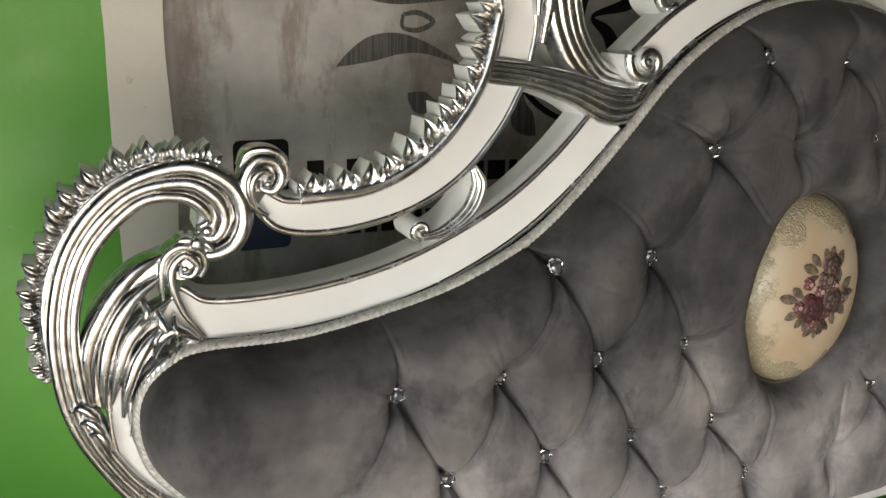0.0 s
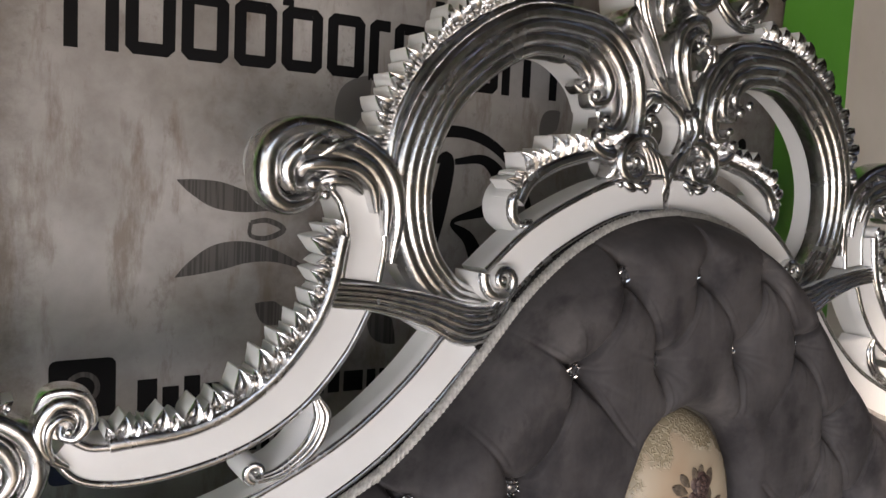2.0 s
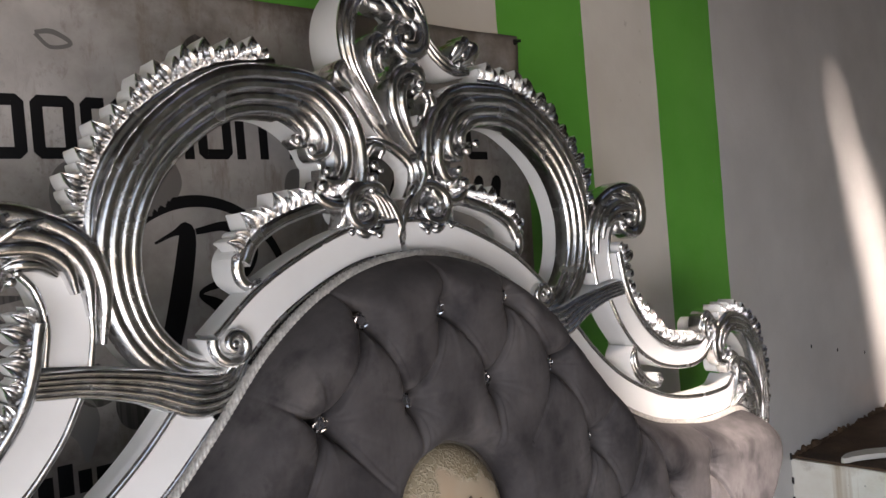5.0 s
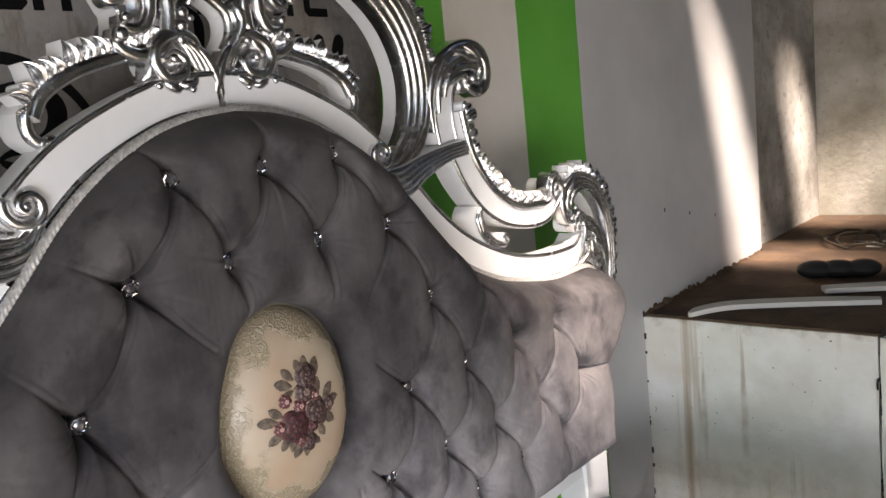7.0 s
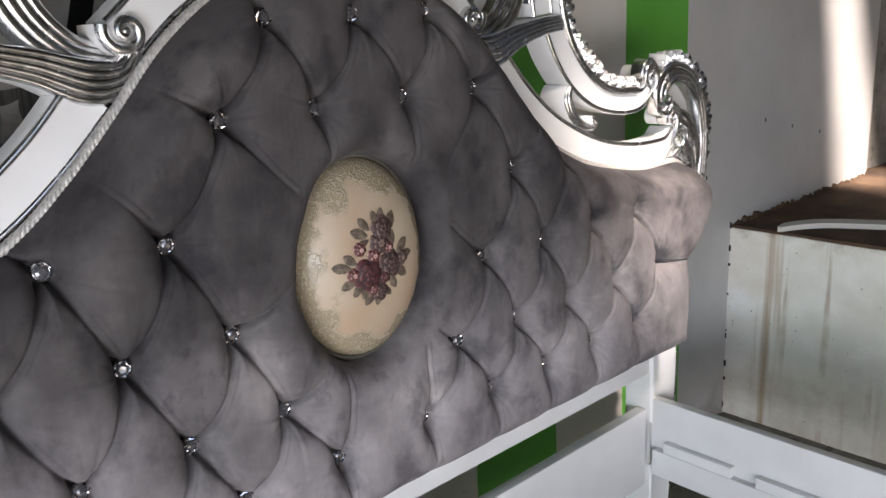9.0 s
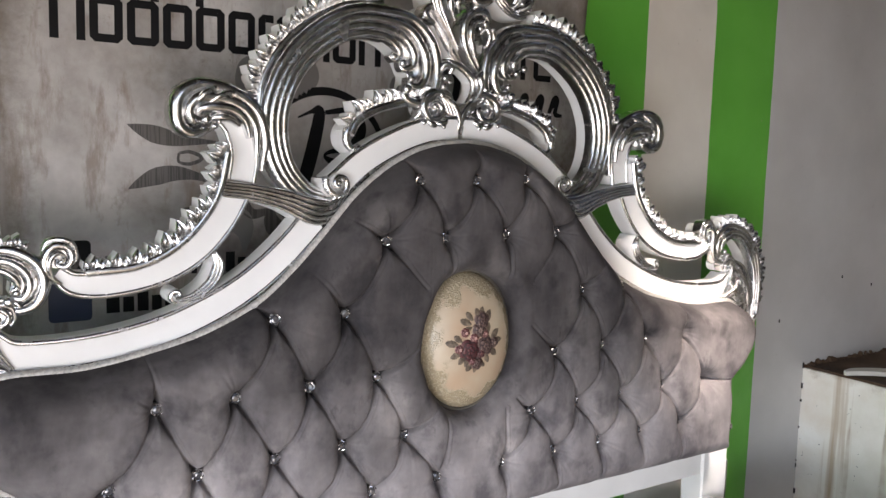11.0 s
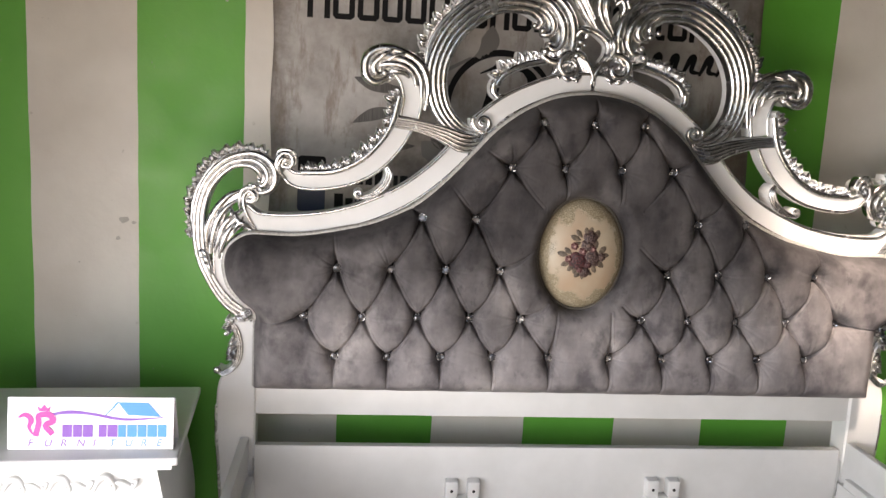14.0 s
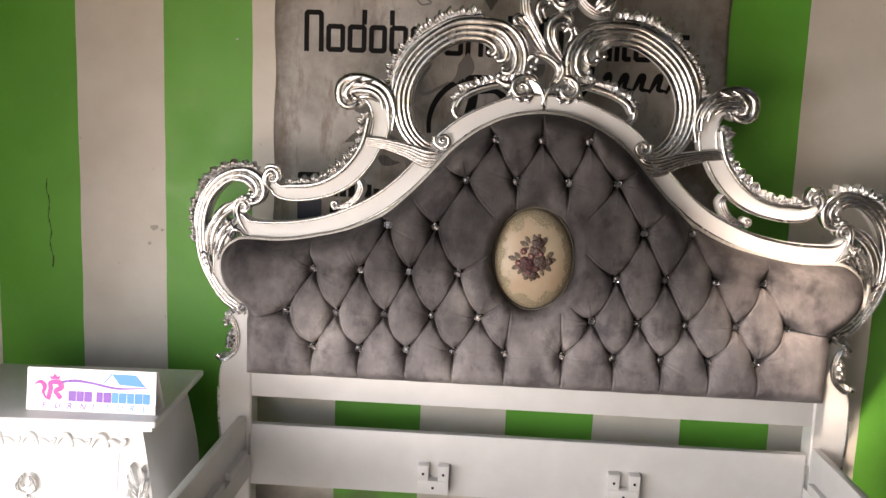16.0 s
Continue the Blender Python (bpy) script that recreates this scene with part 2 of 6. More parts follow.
BANNER = material("grey_printed_banner_cloth", (0.3, 0.29, 0.28), 0.55)
v = BANNER
g1 = ramp(v, noise_tex(v, 3.4, 8, 0.62), [(0.30, (0.13, 0.11, 0.096)), (0.42, (0.28, 0.262, 0.245)), (0.54, (0.40, 0.385, 0.37)), (0.70, (0.53, 0.515, 0.50))])
streak = grey(v, noise_tex(v, 11, 7, 0.7, (1.6, 1, 0.4)), 0.53, 0.66)
g1 = mixed(v, calc(v, "MULTIPLY", streak, 0.65), g1, (0.17, 0.125, 0.09))
rusty = calc(v, "MULTIPLY", grey(v, noise_tex(v, 9, 8, 0.72, (1, 1, 0.6)), 0.57, 0.66), 0.55)
g1 = mixed(v, rusty, g1, (0.12, 0.08, 0.055))
tc, sep = node(v, "ShaderNodeTexCoord"), node(v, "ShaderNodeSeparateXYZ")
wire(v, tc.outputs["Object"], sep.inputs[0])
# grime printed along the hem of the cloth
ex_ = calc(v, "SUBTRACT", 0.755, calc(v, "ABSOLUTE", calc(v, "ADD", sep.outputs[0], 0.14)))
ez_ = calc(v, "SUBTRACT", 1.932, sep.outputs[2])
hem = calc(v, "ADD", calc(v, "MINIMUM", ex_, ez_), calc(v, "MULTIPLY", calc(v, "SUBTRACT", noise_tex(v, 14, 6, 0.7), 0.5), 0.16))
g1 = mixed(v, grey(v, hem, 0.0, 0.07, 0.75, 0.0), g1, (0.10, 0.075, 0.055))
blot = calc(v, "MULTIPLY", grey(v, noise_tex(v, 55, 6, 0.75), 0.56, 0.68), grey(v, noise_tex(v, 5, 4), 0.45, 0.6))
g1 = mixed(v, calc(v, "MULTIPLY", blot, 0.55), g1, (0.12, 0.10, 0.085))
put_in(v, "Base Color", g1)
bump(v, calc(v, "ADD", noise_tex(v, 4, 4), calc(v, "MULTIPLY", noise_tex(v, 13, 3, 0.5, (1, 1, 0.5)), 0.25)), 0.5, 0.025)
INK = material("black_banner_ink", (0.008, 0.008, 0.009), 0.6, Specular_IOR_Level=0.12)
GREY_INK = material("dark_grey_banner_ink", (0.07, 0.066, 0.06), 0.5)
put_in(GREY_INK, "Base Color", ramp(GREY_INK, noise_tex(GREY_INK, 300, 0, 0.5, (1, 1, 0.02)), [(0.42, (0.045, 0.042, 0.04)), (0.58, (0.085, 0.08, 0.075))]))
MID_INK = material("mid_grey_banner_ink", (0.15, 0.145, 0.14), 0.5)
BLUE_INK = material("navy_ink", (0.02, 0.03, 0.075), 0.5)

TILE = material("grimy_marbled_floor_tile", (0.12, 0.11, 0.09), 0.35)
v = TILE
inf = node(v, "ShaderNodeObjectInfo")
t1 = ramp(v, noise_tex(v, 7, 8, 0.7), [(0.3, (0.035, 0.03, 0.022)), (0.5, (0.12, 0.11, 0.085)), (0.7, (0.24, 0.235, 0.2))])
put_in(v, "Base Color", mixed(v, calc(v, "MULTIPLY", inf.outputs["Random"], 0.5), t1, (0.06, 0.045, 0.03)))
put_in(v, "Roughness", grey(v, noise_tex(v, 10, 5), 0.35, 0.7, 0.2, 0.7))
GROUT = material("dark_grout", (0.03, 0.025, 0.02), 0.9)
bump(GROUT, noise_tex(GROUT, 60), 0.5, 0.004)

COPPER = material("hammered_copper", (0.32, 0.12, 0.05), 0.25, 1.0)
put_in(COPPER, "Base Color", ramp(COPPER, noise_tex(COPPER, 22, 5), [(0.32, (0.055, 0.018, 0.01)), (0.55, (0.24, 0.085, 0.035)), (0.75, (0.50, 0.21, 0.09))]))
DARKWOOD = material("blackened_timber", (0.014, 0.011, 0.009), 0.7)
put_in(DARKWOOD, "Base Color", ramp(DARKWOOD, noise_tex(DARKWOOD, 6, 6, 0.6, (6, 6, 0.4)), [(0.3, (0.006, 0.005, 0.004)), (0.7, (0.026, 0.019, 0.014))]))
bump(DARKWOOD, noise_tex(DARKWOOD, 14, 6, 0.6, (6, 6, 0.3)), 0.6, 0.004)
# cement tone chosen pale to throw light up at the bed
BOUNCE_FLOOR = material("pale_bounce_floor", (0.45, 0.43, 0.39), 0.85)
put_in(BOUNCE_FLOOR, "Base Color", ramp(BOUNCE_FLOOR, noise_tex(BOUNCE_FLOOR, 3, 8, 0.62), [(0.3, (0.36, 0.34, 0.30)), (0.7, (0.54, 0.52, 0.47))]))
PLASTER = material("grey_white_plaster", (0.55, 0.54, 0.5), 0.85)
put_in(PLASTER, "Base Color", ramp(PLASTER, noise_tex(PLASTER, 2.2, 8, 0.62), [(0.3, (0.36, 0.34, 0.30)), (0.7, (0.60, 0.58, 0.53))]))
bump(PLASTER, noise_tex(PLASTER, 8, 8), 0.5, 0.01)
PAPER = material("white_card", (0.85, 0.85, 0.87), 0.45)
SKYBLUE = material("blue_print", (0.05, 0.25, 0.62), 0.5)
VIOLET = material("violet_print", (0.20, 0.07, 0.38), 0.5)
MAGENTA = material("magenta_print", (0.48, 0.05, 0.30), 0.5)
FOAM = material("off_white_foam", (0.62, 0.60, 0.54), 0.8)
bump(FOAM, noise_tex(FOAM, 60, 4), 0.4, 0.004)
BLACKSTUFF = material("matt_black_rubber", (0.012, 0.011, 0.011), 0.7)
SCREW = material("dark_screw", (0.03, 0.03, 0.03), 0.5, 0.6)
RUST = material("dark_rubbish", (0.06, 0.045, 0.03), 0.9)

# ---- mesh tools ----


def mesh_object(name, verts, faces, mats, index=None, smooth=True, parent=None, label=""):
    me = bpy.data.meshes.new(name)
    me.from_pydata([tuple(p) for p in verts], [], [tuple(f) for f in faces])
    for m in mats:
        me.materials.append(m)
    if index is not None:
        me.polygons.foreach_set("material_index", list(index))
    me.polygons.foreach_set("use_smooth", [smooth] * len(me.polygons))
    me.update()
    ob = new(name, me)
    if parent is not None:
        ob.parent = parent
        ob.matrix_parent_inverse = parent.matrix_world.inverted()
    if label:
        ob["label"] = label
    return ob


def part(name, bm, mats, parent=None, label="", smooth=False):
    """One bmesh as one mesh object under a thing or part."""
    me = bpy.data.meshes.new(name)
    bmesh.ops.recalc_face_normals(bm, faces=bm.faces[:])
    bm.to_mesh(me)
    bm.free()
    for m in mats if isinstance(mats, (list, tuple)) else [mats]:
        me.materials.append(m)
    me.polygons.foreach_set("use_smooth", [smooth] * len(me.polygons))
    if smooth:
        me.set_sharp_from_angle(angle=radians(38))
    ob = new(name, me)
    if parent is not None:
        ob.parent = parent
        ob.matrix_parent_inverse = parent.matrix_world.inverted()
    if label:
        ob["label"] = label
    return ob


def thing(name, label, category, at=(0, 0, 0), group="", kind=""):
    ob = new(name)
    ob.location = at
    ob.matrix_world = Matrix.Translation(at)
    return tagged(ob, label, category, group, kind)


def add_box(bm, lo, hi, bevel=0.0, m=None, mat=0, segments=2):
    lo, hi = Vector(lo), Vector(hi)
    made = bmesh.ops.create_cube(bm, size=1.0, matrix=Matrix.LocRotScale((lo + hi) / 2, None, hi - lo))
    vs = made["verts"]
    if bevel:
        edges = list({e for vtx in vs for e in vtx.link_edges})
        out = bmesh.ops.bevel(bm, geom=edges, offset=bevel, segments=segments, affect="EDGES", profile=0.6)
        vs = list({vtx for f in out["faces"] for vtx in f.verts} | {vtx for vtx in vs if vtx.is_valid})
    if m is not None:
        bmesh.ops.transform(bm, matrix=m, verts=vs)
    if mat:
        for f in {f for vtx in vs for f in vtx.link_faces}:
            f.material_index = mat
    return vs


def box(lo, hi, bevel=0.0, m=None, segments=2):
    bm = bmesh.new()
    add_box(bm, lo, hi, bevel, m, 0, segments)
    return bm


def curve(points, n=12):
    """Catmull-Rom through the points (any number of values each), n samples a stretch."""
    p = np.array(points, float)
    p = np.vstack([2 * p[0] - p[1], p, 2 * p[-1] - p[-2]])
    out = []
    for i in range(1, len(p) - 2):
        for k in range(n):
            t = k / n
            a, b, c, d = p[i - 1], p[i], p[i + 1], p[i + 2]
            out.append(0.5 * (2 * b + (c - a) * t + (2 * a - 5 * b + 4 * c - d) * t * t + (3 * b - a - 3 * c + d) * t ** 3))
    out.append(p[-2])
    return np.array(out)


def normals2(xy):
    d = np.gradient(xy, axis=0)
    d /= np.maximum(np.linalg.norm(d, axis=1, keepdims=True), 1e-9)
    return np.stack([-d[:, 1], d[:, 0]], 1)


def seated(p, out, mirror=False):
    """A point of the drawn carving, brought forward by out, and mirrored about the bed's middle line if asked."""
    k = 1 - out / 2.58
    x, z = -0.157 + (p[0] + 0.157) * k, 1.421 + (p[2] - 1.421) * k
    return (0.012 - x if mirror else x, p[1] - out, z)


ROUND = [(-1, 0), (-0.8, 0.45), (-0.4, 0.72), (0, 0.8), (0.4, 0.72), (0.8, 0.45), (1, 0)]


class Carving:
    """Gathers swept strips into one mesh: fronts (material 0) and sawn sides (material 1)."""

    def __init__(self, out=0.0):
        self.v, self.f, self.m, self.out = [], [], [], out

    def strip(self, path, profile, front, back, lift=0.0, side=1):
        """path: rows of x, z, half width. profile: rows of u (-1 to 1), height in half widths. front, back: y. lift: extra height along the path (array or number)."""
        path = np.asarray(path, float)
        nrm = normals2(path[:, :2])
        lift = np.broadcast_to(np.asarray(lift, float), (len(path),))
        k = len(profile)
        start = len(self.v)
        for i, (x, z, w) in enumerate(path):
            for u, hgt in profile:
                self.v.append((x + nrm[i, 0] * u * w, front - lift[i] - hgt * w, z + nrm[i, 1] * u * w))
            for u in (1, -1):
                self.v.append((x + nrm[i, 0] * u * w, back, z + nrm[i, 1] * u * w))
        ring = k + 2
        for i in range(len(path) - 1):
            a, b = start + i * ring, start + (i + 1) * ring
            for j in range(ring):
                j2 = (j + 1) % ring
                self.f.append((a + j, a + j2, b + j2, b + j))
                self.m.append(0 if j < k - 1 else side)
        for a in (start, start + (len(path) - 1) * ring):
            self.f.append(tuple(a + j for j in range(ring)))
            self.m.append(side)
        return self

    def strand(self, points, front, thick=0.024, n=9, wave=0.0):
        """A rounded leaf strand laid on the carving: rows of x, z, half width."""
        p = curve(points, n)
        p[:, 2] = np.maximum(p[:, 2], 0.0015)
        t = np.linspace(0, 1, len(p))
        return self.strip(p, ROUND, front, front + thick, 0.006 * np.sin(math.pi * t) + wave * np.sin(t * 40), side=0)

    def disc(self, x, z, r, front, back, n=22):
        a = np.linspace(0, 2 * math.pi, n + 1)[:-1]
        start = len(self.v)
        for y in (front, back):
            self.v += [(x + r * math.cos(k), y, z + r * math.sin(k)) for k in a]
        for k in range(n):
            self.f.append((start + k, start + (k + 1) % n, start + n + (k + 1) % n, start + n + k))
            self.m.append(1)
        for s in (start, start + n):
            self.f.append(tuple(range(s, s + n)))
            self.m.append(0 if s == start else 1)
        return self

    def ball(self, x, y, z, r, squash=1.0, n=10):
        start = len(self.v)
        r, squash = 0.82 * r, 0.7 * squash
        for i in range(1, n):
            for j in range(n):
                a, b = math.pi * i / n, 2 * math.pi * j / n
                self.v.append((x + r * math.sin(a) * math.cos(b), y - r * squash * math.cos(a), z + r * math.sin(a) * math.sin(b)))
        for i in range(n - 2):
            for j in range(n):
                j2 = (j + 1) % n
                self.f.append((start + i * n + j, start + i * n + j2, start + (i + 1) * n + j2, start + (i + 1) * n + j))
                self.m.append(0)
        self.f.append(tuple(start + j for j in range(n)))
        self.f.append(tuple(start + (n - 2) * n + j for j in range(n)))
        self.m += [0, 0]
        return self

    def build(self, name, parent, mats, label="", mirror=False):
        bm = bmesh.new()
        vs = [bm.verts.new(seated(p, self.out, mirror)) for p in self.v]
        for f, m in zip(self.f, self.m):
            face = bm.faces.new([vs[i] for i in f])
            face.material_index = m
        return part(name, bm, mats, parent, label, smooth=True)


def spiral(cx, cz, r0, r1, a0, turns, w0, w1, n=40):
    """Rows of x, z, half width on a spiral; angles in degrees, turns may be negative."""
    t = np.linspace(0, 1, n)
    a = np.radians(a0) + t * turns * 2 * math.pi
    r = r0 + (r1 - r0) * t ** 0.85
    return np.stack([cx + r * np.cos(a), cz + r * np.sin(a), w0 + (w1 - w0) * t], 1)


LEAFY = [(-1, 0.05), (-0.75, 0.45), (-0.35, 0.3), (0, 0.95), (0.35, 0.3), (0.75, 0.45), (1, 0.05)]
FLAT = [(-1, 0), (-0.9, 0.10), (-0.5, 0.04), (0, 0.02), (0.5, 0.04), (0.9, 0.10), (1, 0)]


def fluted(ridges, height=0.22, crown=0.25):
    out = []
    for i in range(ridges * 6 + 1):
        u = -1 + 2 * i / (ridges * 6)
        out.append((u, crown * (1 - u * u) + height * abs(math.sin(math.pi * ridges * (u + 1) / 2)) ** 0.7))
    return out

# ---- the room ----
WALL_Y = 0.262


def wall(name, lo, hi, mat, label):
    ob = part(name, box(lo, hi), mat)
    return tagged(ob, label, "wall", "", "structure")


wall("wall_back", (-1.95, WALL_Y, 0), (2.93, WALL_Y + 0.16, 3.3), STRIPES, "plaster wall painted in green and off-white vertical stripes")
wall("wall_back_recess", (2.93, WALL_Y + 0.05, 0), (4.1, WALL_Y + 0.16, 3.3), DIM_MOULD, "stained mouldy masonry wall above the ledge, darkened for its shade")
wall("wall_right", (3.95, -3.06, 0), (4.1, WALL_Y + 0.05, 3.3), PALE_MOULD, "stained mouldy masonry side wall")
wall("wall_left", (-2.12, -0.98, 0), (-1.99, WALL_Y + 0.16, 3.3), PLASTER, "plain plaster side wall behind the dark door")
wall("wall_left_lintel", (-2.12, -3.06, 2.45), (-1.99, -0.98, 3.3), PLASTER, "plain plaster lintel above the side opening")
wall("wall_left_pier", (-2.12, -3.2, 0), (-1.99, -3.0, 2.45), PLASTER, "plain plaster pier at the corner of the shop")
# out of view; plastered pale so that it bounces light towards the ledge
wall("wall_front_side", (-0.4, -3.2, 0), (4.1, -3.06, 3.3), PLASTER, "unseen wall beside the shop entrance, pale plaster to bounce light")
wall("wall_front_lintel", (-1.99, -3.2, 2.45), (-0.4, -3.06, 3.3), PLASTER, "plain plaster lintel above the shop entrance")

# unseen ceiling, boarded dark for the silver's reflections; small gaps placed for sun streaks
HOLES = [(-0.27, 0.05, -2.12, -1.78), (1.70, 1.98, -2.25, -1.64), (1.74, 1.90, -1.64, -1.15), (1.765, 1.83, -1.15, -0.88), (2.66, 2.98, -2.10, -1.70), (2.70, 2.94, -1.70, -1.2)]
xs_cut = sorted({-2.12, 4.1, *[h_[0] for h_ in HOLES], *[h_[1] for h_ in HOLES]})
ys_cut = sorted({-3.2, 0.42, *[h_[2] for h_ in HOLES], *[h_[3] for h_ in HOLES]})
bm = bmesh.new()
for x0, x1 in zip(xs_cut, xs_cut[1:]):
    run = None
    for y0, y1 in zip(ys_cut, ys_cut[1:]):
        open_ = any(h_[0] <= x0 and x1 <= h_[1] and h_[2] <= y0 and y1 <= h_[3] for h_ in HOLES)
        if not open_:
            run = (run[0] if run else y0, y1)
        if run and (open_ or y1 == ys_cut[-1]):
            add_box(bm, (x0, run[0], 3.3), (x1, run[1], 3.36))
            run = None
tagged(part("ceiling", bm, DARKWOOD), "unseen dark boarded ceiling with small gaps placed to let sun streaks in", "ceiling", "", "structure")

# unseen sun block added outside the side opening
tagged(part("eave", box((-3.6, -4.6, 2.5), (-2.122, 0.42, 2.56)), DARKWOOD), "added eave, out of view, that keeps the sun off the nightstand", "eave", "", "structure")

ground = part("ground", box((-14, -16, -0.12), (10, -3.06, -0.03)), SOIL)
tagged(ground, "bare earth in front of the shop", "ground", "", "structure")
floor = part("floor", box((-2.12, -3.2, -0.1), (4.1, 0.42, -0.012)), GROUT)
tagged(floor, "grimy marbled floor tiles with dark joints", "floor", "", "structure")

# unseen floor added to bounce sunlight up onto the headboard
bounce_floor = part("floor_bounce", box((-1.985, -3.19, -0.012), (1.74, -1.25, -0.004)), BOUNCE_FLOOR)
tagged(bounce_floor, "added pale floor, out of view, that bounces light onto the bed", "floor", "", "structure")

# masonry ledge beside the bed, with bare earth on top
ledge = thing("masonry_ledge", "knee-high limewashed masonry ledge with bare earth on top", "ledge", (1.79, -0.1, 0), kind="structure")


def slab_rough(lo, hi, axis, step, amount, seed):
    """A block whose faces are slightly uneven."""
    bm = box(lo, hi)
    for _ in range(3):
        bmesh.ops.subdivide_edges(bm, edges=[e for e in bm.edges if e.calc_length() > step], cuts=2, use_grid_fill=True)
    for vtx in bm.verts:
        p = vtx.co * 6 + Vector((seed, 0, 0))
        vtx.co += Vector((noise.noise(p), noise.noise(p + Vector((9, 0, 0))), 0.6 * noise.noise(p + Vector((0, 9, 0))))) * amount
    return bm


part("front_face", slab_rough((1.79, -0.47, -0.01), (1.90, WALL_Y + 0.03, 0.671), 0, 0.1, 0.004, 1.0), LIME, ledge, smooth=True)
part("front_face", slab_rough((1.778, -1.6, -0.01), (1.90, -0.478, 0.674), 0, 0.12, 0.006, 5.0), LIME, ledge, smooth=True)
part("earth_top", slab_rough((1.80, -1.6, 0.5), (3.94, WALL_Y + 0.05, 0.678), 2, 0.1, 0.008, 3.0), SOIL, ledge, "bare brown earth", smooth=True)
# earth heaped ragged against the wall
bm = bmesh.new()
rng = random.Random(4)
for i in range(60):
    x = 1.80 + i * 0.019
    r = rng.uniform(0.006, 0.016) * (1.15 if i < 12 else 0.9)
    bmesh.ops.create_icosphere(bm, subdivisions=1, radius=r, matrix=pose(x, WALL_Y - 0.002, 0.678 + rng.uniform(-0.004, 0.008), rng.uniform(0, 90), 0, rng.uniform(0, 90)))
part("earth_heap", bm, SOIL, ledge, smooth=False)
# crumbled joints: dark cracks where the blocks meet
bm = bmesh.new()
for i in range(26):
    z = 0.02 + i * 0.026
    y_ = -0.478 + 0.007 * math.sin(i * 0.4) + 0.003 * math.sin(i * 1.7) + rng.uniform(-0.002, 0.002)
    add_box(bm, (1.776 + rng.uniform(0, 0.01), y_ - rng.uniform(0.0005, 0.003), z), (1.80, y_ + rng.uniform(0.001, 0.003), z + rng.uniform(0.006, 0.028)))
    if rng.random() < 0.35:
        add_box(bm, (1.785, WALL_Y - rng.uniform(0.002, 0.007), z), (1.7885, WALL_Y + 0.002, z + rng.uniform(0.004, 0.024)))
part("crack", bm, BLACKSTUFF, ledge)

# dark folding door of planks along the side wall
door = thing("plank_door", "blackened timber plank door standing along the side wall", "door", (-1.965, -0.6, 0))
for i in range(9):
    y1 = WALL_Y - 0.012 - i * 0.128
    d = 0.012 * (i % 2)
    part("plank", box((-1.985, y1 - 0.122, 0.01), (-1.95 + d, y1, 2.3 - 0.01 * (i % 3)), 0.006), DARKWOOD, door)
for z in (0.35, 1.25, 2.0):
    part("ledger", box((-1.949, WALL_Y - 1.16, z), (-1.925, WALL_Y - 0.03, z + 0.09), 0.004), DARKWOOD, door)

# chips, nail holes and a scratch in the paint
bm = bmesh.new()
rng = random.Random(8)
for cx, cz, r in ((-1.325, 1.02, 0.020), (-1.345, 0.962, 0.010), (-1.30, 1.012, 0.008), (-1.46, 0.885, 0.004), (-1.03, 1.68, 0.006)):
    n = 9
    ring = [bm.verts.new((cx + r * rng.uniform(0.5, 1.2) * math.cos(2 * math.pi * k / n), WALL_Y - 0.0015, cz + 0.6 * r * rng.uniform(0.5, 1.3) * math.sin(2 * math.pi * k / n))) for k in range(n)]
    bm.faces.new(ring)
chips = part("paint_chip", bm, PLASTER)
tagged(chips, "chipped paint patches on the striped wall", "wall damage", "", "structure")
bm = bmesh.new()
for i in range(22):
    z = 0.86 + i * 0.0145
    x = -1.704 + 0.004 * math.sin(i * 0.9) - 0.012 * (i / 22)
    add_box(bm, (x, WALL_Y - 0.0016, z), (x + (0.004 if i < 3 else 0.0012 + 0.001 * (i % 3)), WALL_Y + 0.001, z + 0.0135))
for x, z in ((1.995, 1.003), (2.434, 0.914), (2.2, 0.96), (1.62, 0.86)):
    add_box(bm, (x, WALL_Y - 0.0016, z), (x + 0.006, WALL_Y + 0.001, z + 0.012))
scr = part("wall_scratch", bm, BLACKSTUFF)
tagged(scr, "long dark scratch and nail holes in the painted wall", "wall damage", "", "structure")

# ---- the bed ----
bed = thing("bed", "white and silver carved baroque bed with grey tufted velvet headboard", "bed", (0, 0, 0))
TWO = [SILVER, WHITE]

# inner edge of the frame, left half, from the lower corner to the middle of the top
EDGE = [(-0.905, 0.603), (-0.905, 0.70), (-0.905, 0.775), (-0.912, 0.815), (-0.952, 0.852), (-0.985, 0.898), (-0.996, 0.953), (-0.986, 0.998), (-0.955, 1.028),
        (-0.915, 1.041), (-0.80, 1.041), (-0.69, 1.059), (-0.582, 1.087), (-0.478, 1.137), (-0.406, 1.197), (-0.338, 1.269), (-0.27, 1.346), (-0.203, 1.401), (-0.135, 1.439), (-0.066, 1.460), (0.0, 1.467)]
OUT = 0.022
EDGE = [seated((x, 0, z), OUT if z > 0.79 else 0.0)[::2] for x, z in EDGE[:-1]] + [(0.006, 1.468)]
half = curve(EDGE, 8)
full = np.vstack([half, ([0.012, 0] + half[:-1] * [-1, 1])[::-1]])

# buttons: six rows in a diamond pattern
ROWS_B = [(0.720, (0.087, 0.244, 0.388, 0.533, 0.677)), (0.832, (0.173, 0.313, 0.457, 0.606, 0.760)), (0.968, (0.239, 0.386, 0.535, 0.677)),
          (1.110, (0.312, 0.455)), (1.255, (0.078, 0.224)), (1.379, (0.0, 0.137))]
rows_b = [sorted({s * x for x in xs_ for s in (1, -1)}) for _, xs_ in ROWS_B]


